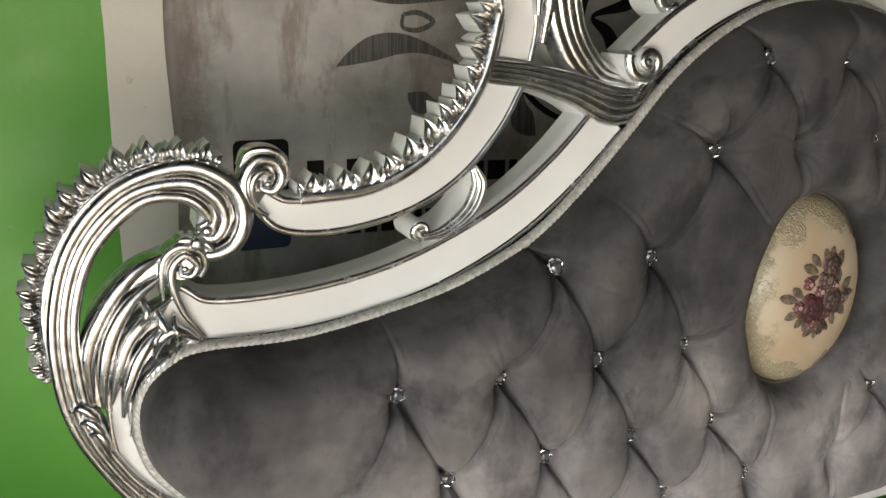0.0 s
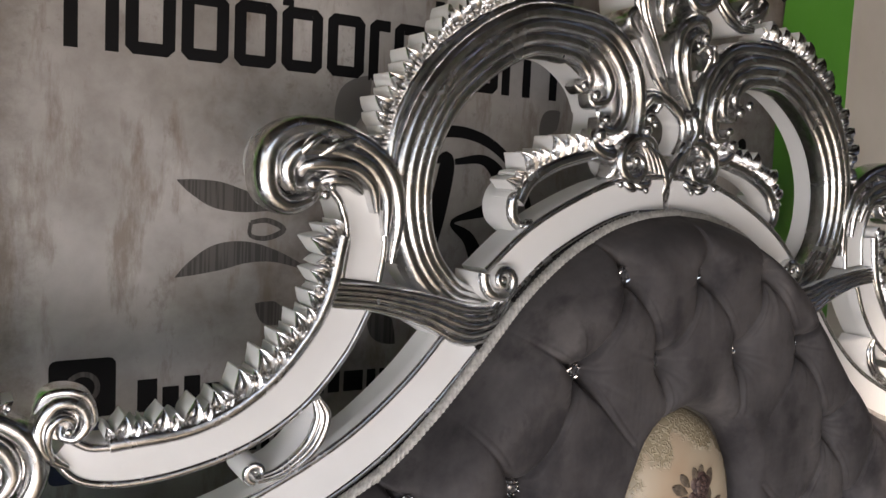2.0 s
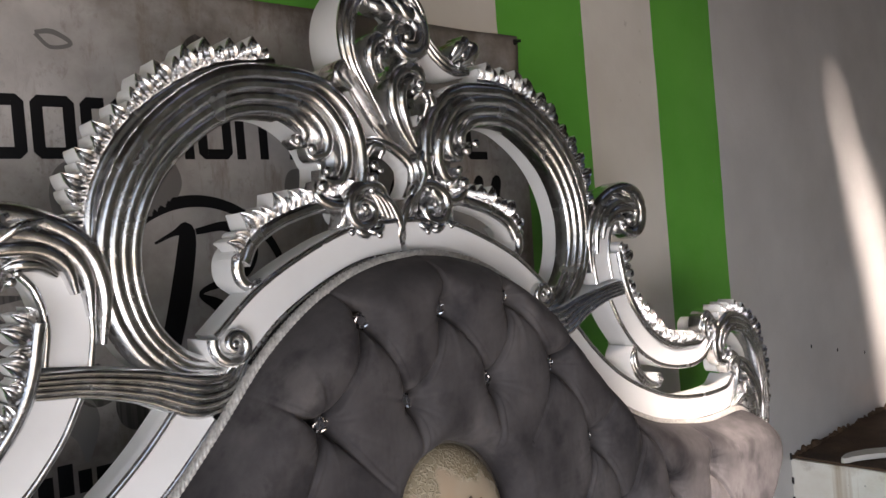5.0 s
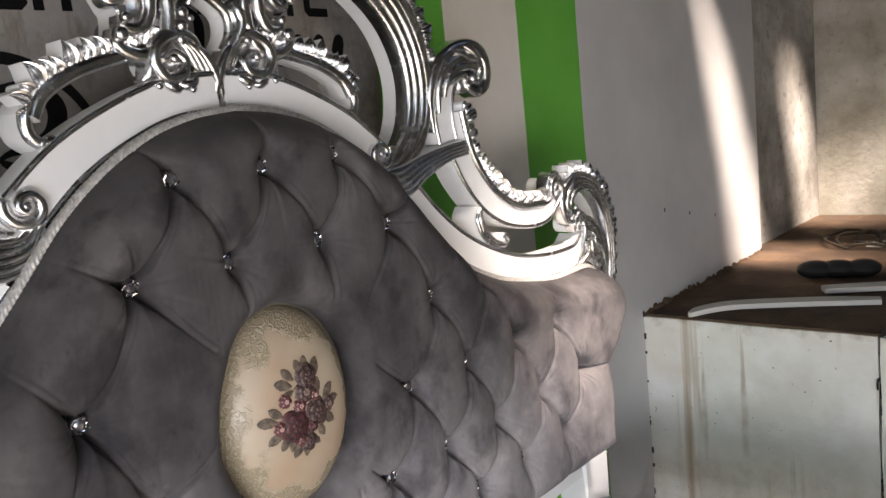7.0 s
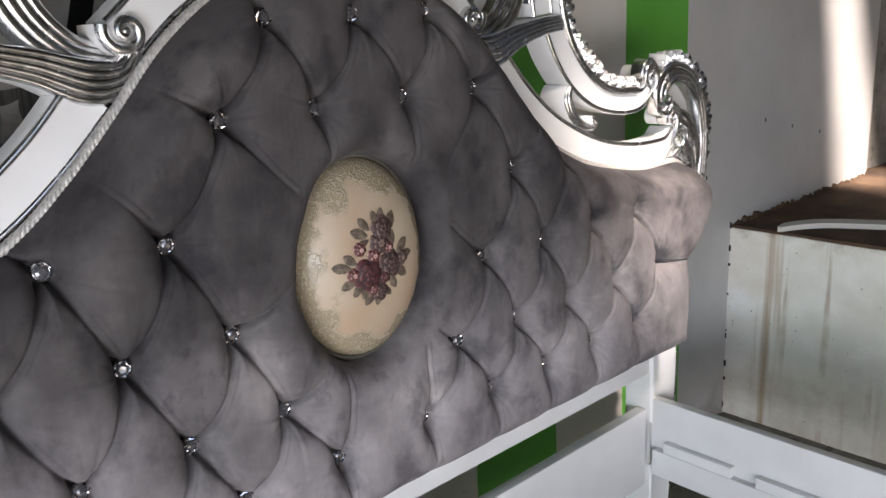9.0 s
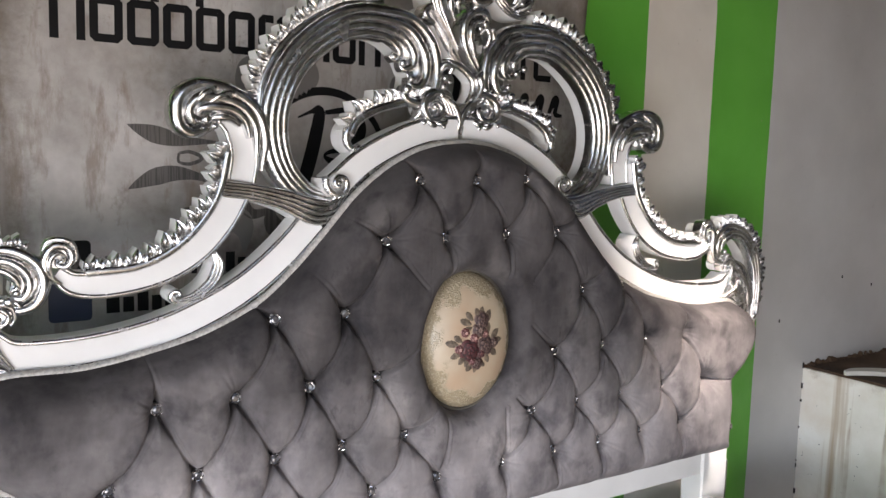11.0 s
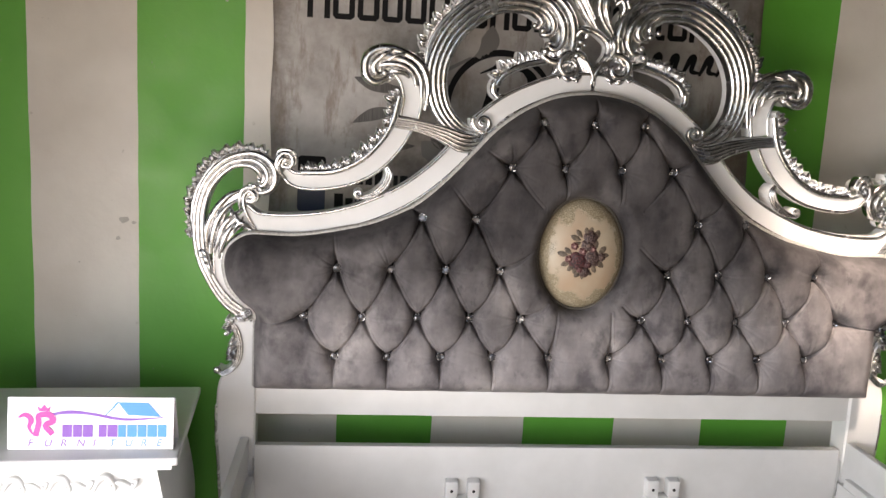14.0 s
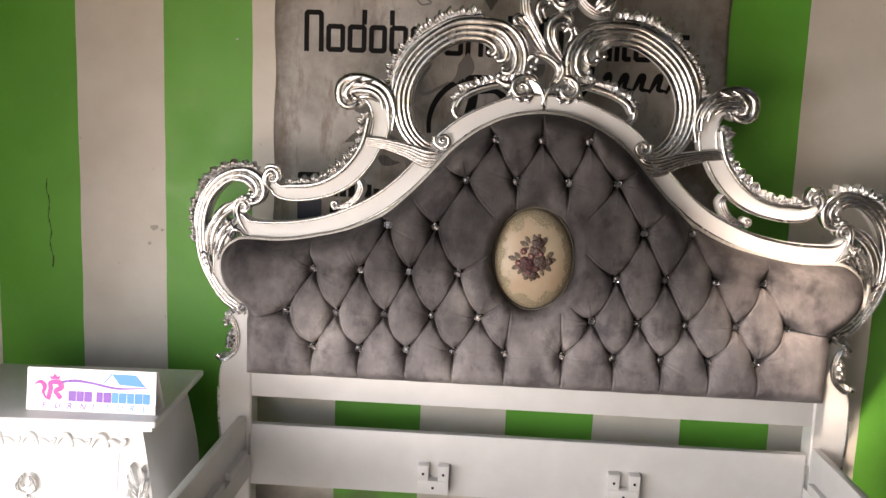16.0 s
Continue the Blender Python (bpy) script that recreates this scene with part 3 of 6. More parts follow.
def settled(p):
    """The sewn pattern sits a little off the middle and rises to one side."""
    x, z = p
    return x * 1.01 + 0.010 * max(0.0, 1 - abs(x)) * (1 if z < 1.33 else 0.2), z + 0.005 + 0.014 * x


BUTTONS = [settled((x, z)) for (z, _), xs_ in zip(ROWS_B, rows_b) for x in xs_]
OVAL = (-0.004, 1.024, 0.124, 0.161)

# seams: from every button to its neighbours in the row above, and out to the frame
SEAMS = []
for k in range(len(rows_b) - 1):
    for x in rows_b[k]:
        for x2 in rows_b[k + 1]:
            if 0.02 < abs(x - x2) < 0.125:
                SEAMS.append(((x, ROWS_B[k][0]), (x2, ROWS_B[k + 1][0])))
for x in rows_b[0]:
    SEAMS.append(((x, 0.720), (x, 0.56)))
for s in (1, -1):
    SEAMS += [((s * 0.760, 0.832), (s * 0.95, 0.815)), ((s * 0.677, 0.968), (s * 0.69, 1.07)), ((s * 0.455, 1.110), (s * 0.535, 1.2)), ((s * 0.312, 1.110), (s * 0.41, 1.235)), ((s * 0.137, 1.379), (s * 0.17, 1.46)),
              ((s * 0.224, 1.255), (s * 0.32, 1.33)), ((s * 0.137, 1.379), (s * 0.224, 1.255)), ((s * 0.239, 0.968), (s * 0.140, 1.045)), ((s * 0.173, 0.832), (s * 0.105, 0.880)), ((s * 0.078, 1.255), (s * 0.074, 1.16)),
              ((s * 0.224, 1.255), (s * 0.140, 1.150)), ((s * 0.087, 0.720), (s * 0.075, 0.86))]
SEAMS += [((0.0, 1.379), (0.0, 1.46))]
SEAMS = [(settled(a), settled(b)) for a, b in SEAMS]

STEP = 0.0017
gx, gz = np.arange(-1.02, 1.0201, STEP), np.arange(0.596, 1.490, STEP)
GX, GZ = np.meshgrid(gx, gz)


def seg_dist(a, b):
    a, b = np.array(a), np.array(b)
    d = b - a
    t = np.clip(((GX - a[0]) * d[0] + (GZ - a[1]) * d[1]) / max(d @ d, 1e-12), 0, 1)
    return np.hypot(GX - a[0] - t * d[0], GZ - a[1] - t * d[1])


inside = np.zeros(GX.shape, bool)
d_edge = np.full(GX.shape, 9.0)
loop = np.vstack([full, full[:1]])
for a, b in zip(loop[:-1], loop[1:]):
    hit = (a[1] > GZ) != (b[1] > GZ)
    if abs(b[1] - a[1]) > 1e-9:
        inside ^= hit & (GX < (b[0] - a[0]) * (GZ - a[1]) / (b[1] - a[1]) + a[0])
    d_edge = np.minimum(d_edge, seg_dist(a, b))
d_seam = np.full(GX.shape, 9.0)
lap = np.zeros(GX.shape)
rng = random.Random(17)
for a, b in SEAMS:
    # the seams hang a little, like a slack cloth
    slack = rng.uniform(0.002, 0.009) if abs(a[0] - b[0]) > 0.03 else 0.0
    pts = [(a[0] + (b[0] - a[0]) * t, a[1] + (b[1] - a[1]) * t - slack * 4 * t * (1 - t)) for t in np.linspace(0, 1, 6)]
    for p0, p1 in zip(pts, pts[1:]):
        d = seg_dist(p0, p1)
        over = np.sign((GX - p0[0]) * (p1[1] - p0[1]) - (GZ - p0[1]) * (p1[0] - p0[0])) * (1 if p1[1] > p0[1] else -1)
        lap = np.where(d < d_seam, over, lap)
        d_seam = np.minimum(d_seam, d)
d_but = np.full(GX.shape, 9.0)
folds = np.zeros(GX.shape)
rng = random.Random(11)
for x, z in BUTTONS:
    d_but = np.minimum(d_but, np.hypot(GX - x, GZ - z))
    # short gathers that fan out from the button
    j0, j1 = max(0, int((x - 0.09 - gx[0]) / STEP)), int((x + 0.09 - gx[0]) / STEP)
    i0, i1 = max(0, int((z - 0.09 - gz[0]) / STEP)), int((z + 0.09 - gz[0]) / STEP)
    px, pz = GX[i0:i1, j0:j1] - x, GZ[i0:i1, j0:j1] - z
    for k in range(11):
        a_ = 2 * math.pi * (k + rng.uniform(-0.35, 0.35)) / 11
        along, across = px * math.cos(a_) + pz * math.sin(a_), pz * math.cos(a_) - px * math.sin(a_)
        wide = 0.0015 + 0.040 * np.maximum(along, 0)
        g_ = np.exp(-((across / wide) ** 2)) - 0.55 * np.exp(-(((across - 1.9 * wide) / wide) ** 2))
        folds[i0:i1, j0:j1] -= rng.uniform(0.35, 1.0) * g_ * (along > 0.010) * np.exp(-np.maximum(along, 0) / rng.uniform(0.014, 0.040))
ell = np.hypot((GX - OVAL[0]) / OVAL[2], (GZ - OVAL[1]) / OVAL[3])
# the padding closes round the medallion with an uneven lip
ang = np.arctan2(GZ - OVAL[1], GX - OVAL[0])
d_oval = (ell - 1.0 + 0.014 * np.sin(5 * ang + 1.0) + 0.008 * np.sin(11 * ang)) * 0.145
d_pit = np.maximum(d_but - 0.012, 0)
near_button = np.exp(-((d_but / 0.038) ** 2))
dome = np.clip(d_seam / 0.050, 0, 1)
puff = 0.132 - (np.where(GZ > 1.1, 0.0035, 0.0055) + 0.010 * near_button) * (1 - dome) ** 2 - 0.016 * near_button * np.exp(-d_seam / 0.014)
# each pleat is a tuck: a sharp line with a rolled lip beside it
side = lap * d_seam
pleat = 0.0036 * np.exp(-((side / 0.0019) ** 2)) - 0.0016 * np.exp(-(((side - 0.0052) / 0.0026) ** 2)) + 0.0008 * np.exp(-(((side - 0.0098) / 0.0020) ** 2))
puff -= pleat * (0.30 + 1.15 * np.exp(-d_pit / 0.050))
puff -= 0.004 * np.exp(-((d_pit / 0.006) ** 2)) + 0.020 * np.exp(-d_pit / 0.011)
# deep tucks beside every button
puff -= 0.034 * np.exp(-d_pit / 0.020) * np.exp(-((d_seam / 0.0042) ** 2)) * (d_but > 0.0125)
lip = np.clip(d_oval / 0.040, 0, 1)
puff -= np.where(d_oval < 0, 0.090, 0.058 * (1 - np.sqrt(1 - (1 - lip) ** 2)))
puff += 0.0042 * folds * (d_but > 0.012)
wrink = np.array([[noise.noise(Vector((x * 14, z * 14, 2.0))) for x in gx[::6]] for z in gz[::6]])
wrink = np.kron(wrink, np.ones((6, 6)))[: GX.shape[0], : GX.shape[1]]
ker = np.ones(9) / 9
wrink = np.apply_along_axis(lambda r: np.convolve(r, ker, "same"), 1, np.apply_along_axis(lambda r: np.convolve(r, ker, "same"), 0, wrink))
puff += 0.005 * wrink
signed = np.where(inside, d_edge, 0)
q = np.clip(signed / 0.062, 0, 1)
puff = puff * np.sqrt(np.clip(1 - (1 - q) ** 2, 0, 1)) + 0.004
keep = inside | (d_edge < STEP * 2.2)
idx = np.full(GX.shape, -1)
idx[keep] = np.arange(keep.sum())
verts = np.stack([GX[keep], -puff[keep], GZ[keep]], 1)
a, b, c, d = idx[:-1, :-1], idx[:-1, 1:], idx[1:, 1:], idx[1:, :-1]
ok = (a >= 0) & (b >= 0) & (c >= 0) & (d >= 0)
faces = np.stack([a[ok], b[ok], c[ok], d[ok]], 1)
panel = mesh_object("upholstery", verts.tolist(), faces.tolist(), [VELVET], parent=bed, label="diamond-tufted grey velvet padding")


def surface_y(x, z):
    i, j = int(round((z - gz[0]) / STEP)), int(round((x - gx[0]) / STEP))
    return -float(puff[i, j])


# plywood back of the headboard
bm = bmesh.new()
outl = [p for p in full[::3]]
vs = [bm.verts.new((x * 1.008, 0.012, z)) for x, z in outl]
f = bm.faces.new(vs)
ext = bmesh.ops.extrude_face_region(bm, geom=[f])
bmesh.ops.translate(bm, vec=(0, 0.014, 0), verts=[g for g in ext["geom"] if isinstance(g, bmesh.types.BMVert)])
part("back_board", bm, WHITE, bed)


# crystal buttons
def button_mesh():
    bm = bmesh.new()
    n, rings = 12, [(0.0, -0.0064), (0.0044, -0.0066), (0.0078, -0.0048), (0.0092, -0.001)]
    prev = None
    for r, y in rings:
        if r == 0:
            prev = [bm.verts.new((0, y, 0))]
            continue
        ring = [bm.verts.new((r * math.cos(2 * math.pi * (k + (0.5 if y < -0.005 else 0)) / n), y, r * math.sin(2 * math.pi * (k + (0.5 if y < -0.005 else 0)) / n))) for k in range(n)]
        for k in range(n):
            if len(prev) == 1:
                bm.faces.new((prev[0], ring[k], ring[(k + 1) % n]))
            else:
                bm.faces.new((prev[k], ring[k], ring[(k + 1) % n]))
                bm.faces.new((prev[k], ring[(k + 1) % n], prev[(k + 1) % n]))
        prev = ring
    # claw setting: a ring of small raised facets round the stone
    crown = [bm.verts.new((0.0116 * math.cos(2 * math.pi * k / n), -0.0058 if k % 2 else -0.0022, 0.0116 * math.sin(2 * math.pi * k / n))) for k in range(n)]
    back = [bm.verts.new((0.0136 * math.cos(2 * math.pi * k / n), -0.0005, 0.0136 * math.sin(2 * math.pi * k / n))) for k in range(n)]
    low = [bm.verts.new((0.0122 * math.cos(2 * math.pi * k / n), 0.006, 0.0122 * math.sin(2 * math.pi * k / n))) for k in range(n)]
    for k in range(n):
        for u, w in ((prev, crown), (crown, back), (back, low)):
            fc = bm.faces.new((u[k], w[k], w[(k + 1) % n], u[(k + 1) % n]))
            fc.material_index = 1
    fc = bm.faces.new(low[::-1])
    fc.material_index = 1
    bmesh.ops.recalc_face_normals(bm, faces=bm.faces[:])
    me = bpy.data.meshes.new("crystal_button")
    bm.to_mesh(me)
    bm.free()
    me.materials.append(CRYSTAL)
    me.materials.append(SETTING)
    return me


BUTTON = button_mesh()
rng = random.Random(5)
for x, z in BUTTONS:
    ob = new("crystal_button", BUTTON)
    ob.parent = panel
    ob.matrix_world = pose(x, surface_y(x, z) - 0.016, z, rng.uniform(-12, 12), 0, rng.uniform(-14, 14)) @ Matrix.Rotation(rng.uniform(0, 1), 4, "Y") @ Matrix.Scale(0.98, 4)


# twisted cord along the frame and round the medallion
def cord(name, pts, r, parent, pitch=0.0105, closed=False, label=""):
    p = np.asarray(pts, float)
    seg = np.linalg.norm(np.diff(p, axis=0), axis=1)
    s = np.concatenate([[0], np.cumsum(seg)])
    n = max(8, int(s[-1] / 0.0020))
    t = np.linspace(0, s[-1], n)
    q_ = np.stack([np.interp(t, s, p[:, k]) for k in range(3)], 1)
    tan = np.gradient(q_, axis=0)
    tan /= np.linalg.norm(tan, axis=1, keepdims=True)
    side = np.cross(tan, [0, -1.0, 0])
    side /= np.maximum(np.linalg.norm(side, axis=1, keepdims=True), 1e-9)
    outw = np.cross(side, tan)
    verts, faces, k = [], [], 22
    for i in range(n):
        for j in range(k):
            a_ = 2 * math.pi * j / k
            rr = r * (0.66 + 0.40 * abs(math.cos(3 * (a_ - 2 * math.pi * t[i] / (5.4 * pitch)))))
            verts.append(tuple(q_[i] + side[i] * math.cos(a_) * rr + outw[i] * math.sin(a_) * rr))
    for i in range(n - 1):
        for j in range(k):
            faces.append((i * k + j, i * k + (j + 1) % k, (i + 1) * k + (j + 1) % k, (i + 1) * k + j))
    return mesh_object(name, verts, faces, [CORD], parent=parent, label=label)


rope = np.stack([full[:, 0] * 0.996, np.where(full[:, 1] > 0.8, -0.024 - OUT, -0.020), full[:, 1] - 0.002], 1)
cord("cord", rope, 0.0076, bed, 0.0085, label="twisted silver-grey cord")
cord("cord", [(-0.90, -0.012, 0.604), (0.90, -0.012, 0.604)], 0.006, bed, 0.008, label="twisted silver-grey cord")

# medallion
med = new("medallion")
med.parent = bed
med.matrix_world = Matrix.Translation((OVAL[0], 0, OVAL[1]))
rings, cols = 26, 72
verts, faces = [(0, -0.136, 0)], []
for i in range(1, rings + 1):
    k = i / rings
    for j in range(cols):
        a_ = 2 * math.pi * j / cols
        verts.append((0.985 * OVAL[2] * k * math.cos(a_), -0.064 - 0.072 * math.sqrt(max(0, 1 - k ** 2.6)), 0.985 * OVAL[3] * k * math.sin(a_)))
for j in range(cols):
    faces.append((0, 1 + (j + 1) % cols, 1 + j))
for i in range(rings - 1):
    for j in range(cols):
        a_, b_ = 1 + i * cols, 1 + (i + 1) * cols
        faces.append((a_ + j, a_ + (j + 1) % cols, b_ + (j + 1) % cols, b_ + j))
bpy.context.view_layer.update()
me = bpy.data.meshes.new("pad")
me.from_pydata(verts, [], faces)
me.materials.append(BROCADE)
me.polygons.foreach_set("use_smooth", [True] * len(me.polygons))
pad = new("pad", me)
pad.parent = med
pad["label"] = "oval cream brocade cushion"
oval_pts = [(OVAL[0] + OVAL[2] * 0.985 * math.cos(a_), -0.078, OVAL[1] + OVAL[3] * 0.985 * math.sin(a_)) for a_ in np.linspace(0, 2 * math.pi, 90)]
cord("cord", oval_pts, 0.0042, med, 0.008, label="twisted cord, darkened for the shade of its gap").data.materials[0] = SHADED_CORD


def pad_y(x, z):
    k = min(1.0, math.hypot(x / OVAL[2], z / OVAL[3]))
    return -0.064 - 0.072 * math.sqrt(max(0, 1 - k ** 2.6))


def petal(bm, x, z, ang, length, width, lift, mat):
    """A small domed petal from (x, z) outwards, laid on the pad."""
    rows_, ca, sa = [], math.cos(ang), math.sin(ang)
    for t, w in ((0, 0.25), (0.3, 0.85), (0.6, 1.0), (0.85, 0.65), (1.0, 0.05)):
        row = []
        for u in (-1, 0, 1):
            px, pz = x + ca * length * t - sa * width * w * u, z + sa * length * t + ca * width * w * u
            row.append(bm.verts.new((px, pad_y(px, pz) - lift - (0.0016 if u == 0 else 0), pz)))
        rows_.append(row)
    for r0, r1 in zip(rows_, rows_[1:]):
        for k in (0, 1):
            f_ = bm.faces.new((r0[k], r0[k + 1], r1[k + 1], r1[k]))
            f_.material_index = mat


def rose(name, x, z, r, mats, seed, petals=5, eye=False):
    """An embroidered rose in one piece: rows of overlapping petals, dark in the folds and paler on their rims."""
    rg = random.Random(seed)
    turn, rows_, segs = rg.uniform(0, 6), 12, 44
    vs_, fs_, idx_ = [(x, pad_y(x, z) - 0.0065, z)], [], []

    def place(u, a_):
        layer = u * 3
        lobe = abs(math.cos(petals * 0.5 * (a_ + turn + 0.9 * int(min(layer, 2.99)))))
        rr = r * u * (0.80 + 0.20 * lobe ** 0.6)
        px, pz = x + rr * math.cos(a_), z + rr * math.sin(a_)
        rise = 0.0058 * (1 - u * u) + 0.0016 * (layer % 1.0) * lobe
        return (px, pad_y(px, pz) - 0.0008 - rise, pz), lobe

    for i in range(1, rows_ + 1):
        for j in range(segs):
            vs_.append(place(i / rows_, 2 * math.pi * j / segs)[0])
    for j in range(segs):
        fs_.append((0, 1 + (j + 1) % segs, 1 + j))
        idx_.append(2 if eye else 0)
    for i in range(rows_ - 1):
        for j in range(segs):
            a0, b0 = 1 + i * segs, 1 + (i + 1) * segs
            fs_.append((a0 + j, a0 + (j + 1) % segs, b0 + (j + 1) % segs, b0 + j))
            u = (i + 1.5) / rows_
            lobe = place(u, 2 * math.pi * (j + 0.5) / segs)[1]
            rim = (u * 3) % 1.0
            idx_.append(2 if eye and u < 0.36 else 0 if lobe < 0.28 or rim < 0.26 else 2 if rim > 0.72 and lobe > 0.75 and rg.random() < 0.75 else 1)
    me_ = bpy.data.meshes.new(name)
    me_.from_pydata(vs_, [], fs_)
    for m_ in mats:
        me_.materials.append(m_)
    me_.polygons.foreach_set("material_index", idx_)
    me_.polygons.foreach_set("use_smooth", [True] * len(fs_))
    ob = new(name, me_)
    ob.parent = med
    return ob


WINE, BROWN, BLUSH = [ROSE_DARK, ROSE_RED, ROSE_MID], [ROSE_DARK, ROSE_BROWN, ROSE_TAN], [ROSE_RED, ROSE_MID, ROSE_PINK]
# leaves first, then the flowers over them
for x, z, a_, ln in ((-0.060, -0.018, 168, 0.030), (-0.046, -0.012, 140, 0.026), (-0.048, -0.040, 205, 0.028), (-0.034, -0.048, 235, 0.026), (-0.012, 0.036, 158, 0.030), (-0.006, 0.046, 128, 0.026), (-0.010, 0.028, 200, 0.022),
                     (0.018, 0.050, 104, 0.026), (0.028, 0.052, 78, 0.026), (0.046, 0.036, 64, 0.034), (0.052, 0.004, 84, 0.030), (0.068, -0.010, 44, 0.032), (0.076, -0.016, 4, 0.028), (0.062, -0.034, -40, 0.030), (0.044, -0.048, -62, 0.026),
                     (0.022, -0.068, -40, 0.022), (0.000, -0.066, 232, 0.030), (0.010, -0.074, 262, 0.022), (-0.020, -0.052, 252, 0.026)):
    bm = bmesh.new()
    petal(bm, x * 0.66 - 0.012, z * 0.80 + 0.018, radians(a_), ln * 0.95, ln * 0.27, 0.0014, 0)
    ob = part("embroidered_leaf", bm, LEAF_THREAD, None, smooth=True)
    ob.parent = med
for k, (x, z, r, ms, n_, eye) in enumerate(((0.026, 0.038, 0.021, BROWN, 5, False), (0.017, 0.016, 0.019, BROWN, 7, True), (-0.028, 0.012, 0.011, BLUSH, 6, True), (0.001, -0.002, 0.012, BLUSH, 5, True),
                                            (0.038, -0.022, 0.024, BROWN, 5, False), (-0.013, -0.030, 0.027, WINE, 5, False), (0.012, -0.062, 0.016, BROWN, 5, False), (-0.045, -0.026, 0.011, BLUSH, 6, True),
                                            (0.068, -0.017, 0.013, BROWN, 6, True), (0.036, 0.006, 0.010, BLUSH, 5, True), (-0.004, -0.056, 0.010, BLUSH, 5, False), (0.022, -0.040, 0.012, WINE, 5, True))):
    rose("embroidered_rose", x * 0.80 - 0.012, z * 0.95 + 0.018, r * 1.02, ms, 20 + k, n_, eye)

# ---- carved frame: left half built, then mirrored ----
FRONT, BACK = -0.012, 0.045
RIB4, RIB3, RIB5 = fluted(4, 0.16, 0.30), fluted(3, 0.2, 0.35), fluted(5, 0.14, 0.2)


def bead(path, offset, w, front=FRONT):
    """A thin rounded moulding along a band, at an offset (in half widths of the band)."""
    path = np.asarray(path)
    nrm = normals2(path[:, :2])
    xy = path[:, :2] + nrm * (path[:, 2:3] * offset)
    return np.column_stack([xy, np.full(len(path), w)])


def band(name, path, mirror, label="", wide=0.0048, out=OUT):
    body = Carving(out).strip(path, FLAT, FRONT, BACK)
    ob = body.build(name, bed, [WHITE, WHITE], label, mirror)
    for s in (0.93, -0.93):
        Carving(out).strip(bead(path, s, wide), ROUND, FRONT - 0.001, FRONT + 0.02).build("silver_edge", ob, TWO, "silver edge moulding", mirror)
    return ob


CUT = FRONT + 0.036


TOOTH = [(-1, 0.04), (-0.72, 0.34), (-0.34, 0.14), (0, 0.52), (0.34, 0.14), (0.72, 0.34), (1, 0.04)]


def tooth(c, x, z, ang, size, front, bend=0.7, square=None):
    """One curled leaf tip of the crest: three lobes that spring at an angle (degrees) and bend over."""
    turn = 1.0 if bend > 0 else -1.0
    square = ang if square is None else square
    ox, oz = math.cos(radians(square)), math.sin(radians(square))
    tx, tz = -oz, ox
    for k, (along, da, sz) in enumerate(((0.0, 0, 1.0), (-0.36 * turn, -16 * turn, 0.78), (0.34 * turn, 20 * turn, 0.62), (-0.62 * turn, -40 * turn, 0.48))):
        a = radians(ang + da)
        t = np.linspace(0, 1, 8)
        aa = a + bend * t * (0.9, 1.3, 1.1, 1.6)[k]
        st = size * sz / 7
        px = x + (tx * along + 0.10 * ox) * size + np.concatenate([[0], np.cumsum(np.cos(aa[:-1]) * st)])
        pz = z + (tz * along + 0.10 * oz) * size + np.concatenate([[0], np.cumsum(np.sin(aa[:-1]) * st)])
        w = size * sz * np.array([0.08, 0.20, 0.29, 0.31, 0.28, 0.21, 0.12, 0.02])
        lift = size * (0.04 + 0.22 * np.sin(t * math.pi * 0.85)) * (1.0, 0.75, 0.6, 0.4)[k]
        c.strip(np.column_stack([px, pz, w]), TOOTH, front - 0.0007 * k, CUT - 0.0011 * k, lift)


def crest(name, pts, n, size, side, mirror, bend=0.7, lean=-25, front=FRONT, spine=0.006, out=0.0):
    """A row of leaf tips along a line, on its left (side 1) or right (-1)."""
    line = curve(pts, 10)
    d = np.concatenate([[0], np.cumsum(np.linalg.norm(np.diff(line[:, :2], axis=0), axis=1))])
    nrm = normals2(line[:, :2])
    vary = random.Random(n)
    base = Carving(out).strip(np.column_stack([line[:, :2], np.full(len(line), spine)]), ROUND, front - 0.002, CUT).build(name, bed, TWO, "silver spine of a leaf crest", mirror)
    for k in range(n):
        s = d[-1] * (k + 0.35) / n
        i = int(np.argmin(abs(d - s)))
        a = math.degrees(math.atan2(nrm[i, 1] * side, nrm[i, 0] * side))
        sz = size * (line[i, 2] if line.shape[1] > 2 else 1.0)
        c = Carving(out)
        tooth(c, line[i, 0], line[i, 1], a + lean + vary.uniform(-9, 9), sz * vary.uniform(0.84, 1.16), front, bend * vary.uniform(0.8, 1.35), a)
        c.build("leaf_tip", base, TWO, "", mirror)
    return base


def volute(c, cx, cz, r, a0, turns, w, front=FRONT, prof=ROUND, eye=0.3):
    c.strip(spiral(cx, cz, r, r * 0.22, a0, turns, w, w * 0.45, 46), prof, front, BACK, np.linspace(0.0, 0.012, 46))
    c.ball(cx, front - 0.006, cz, r * eye, 0.9)


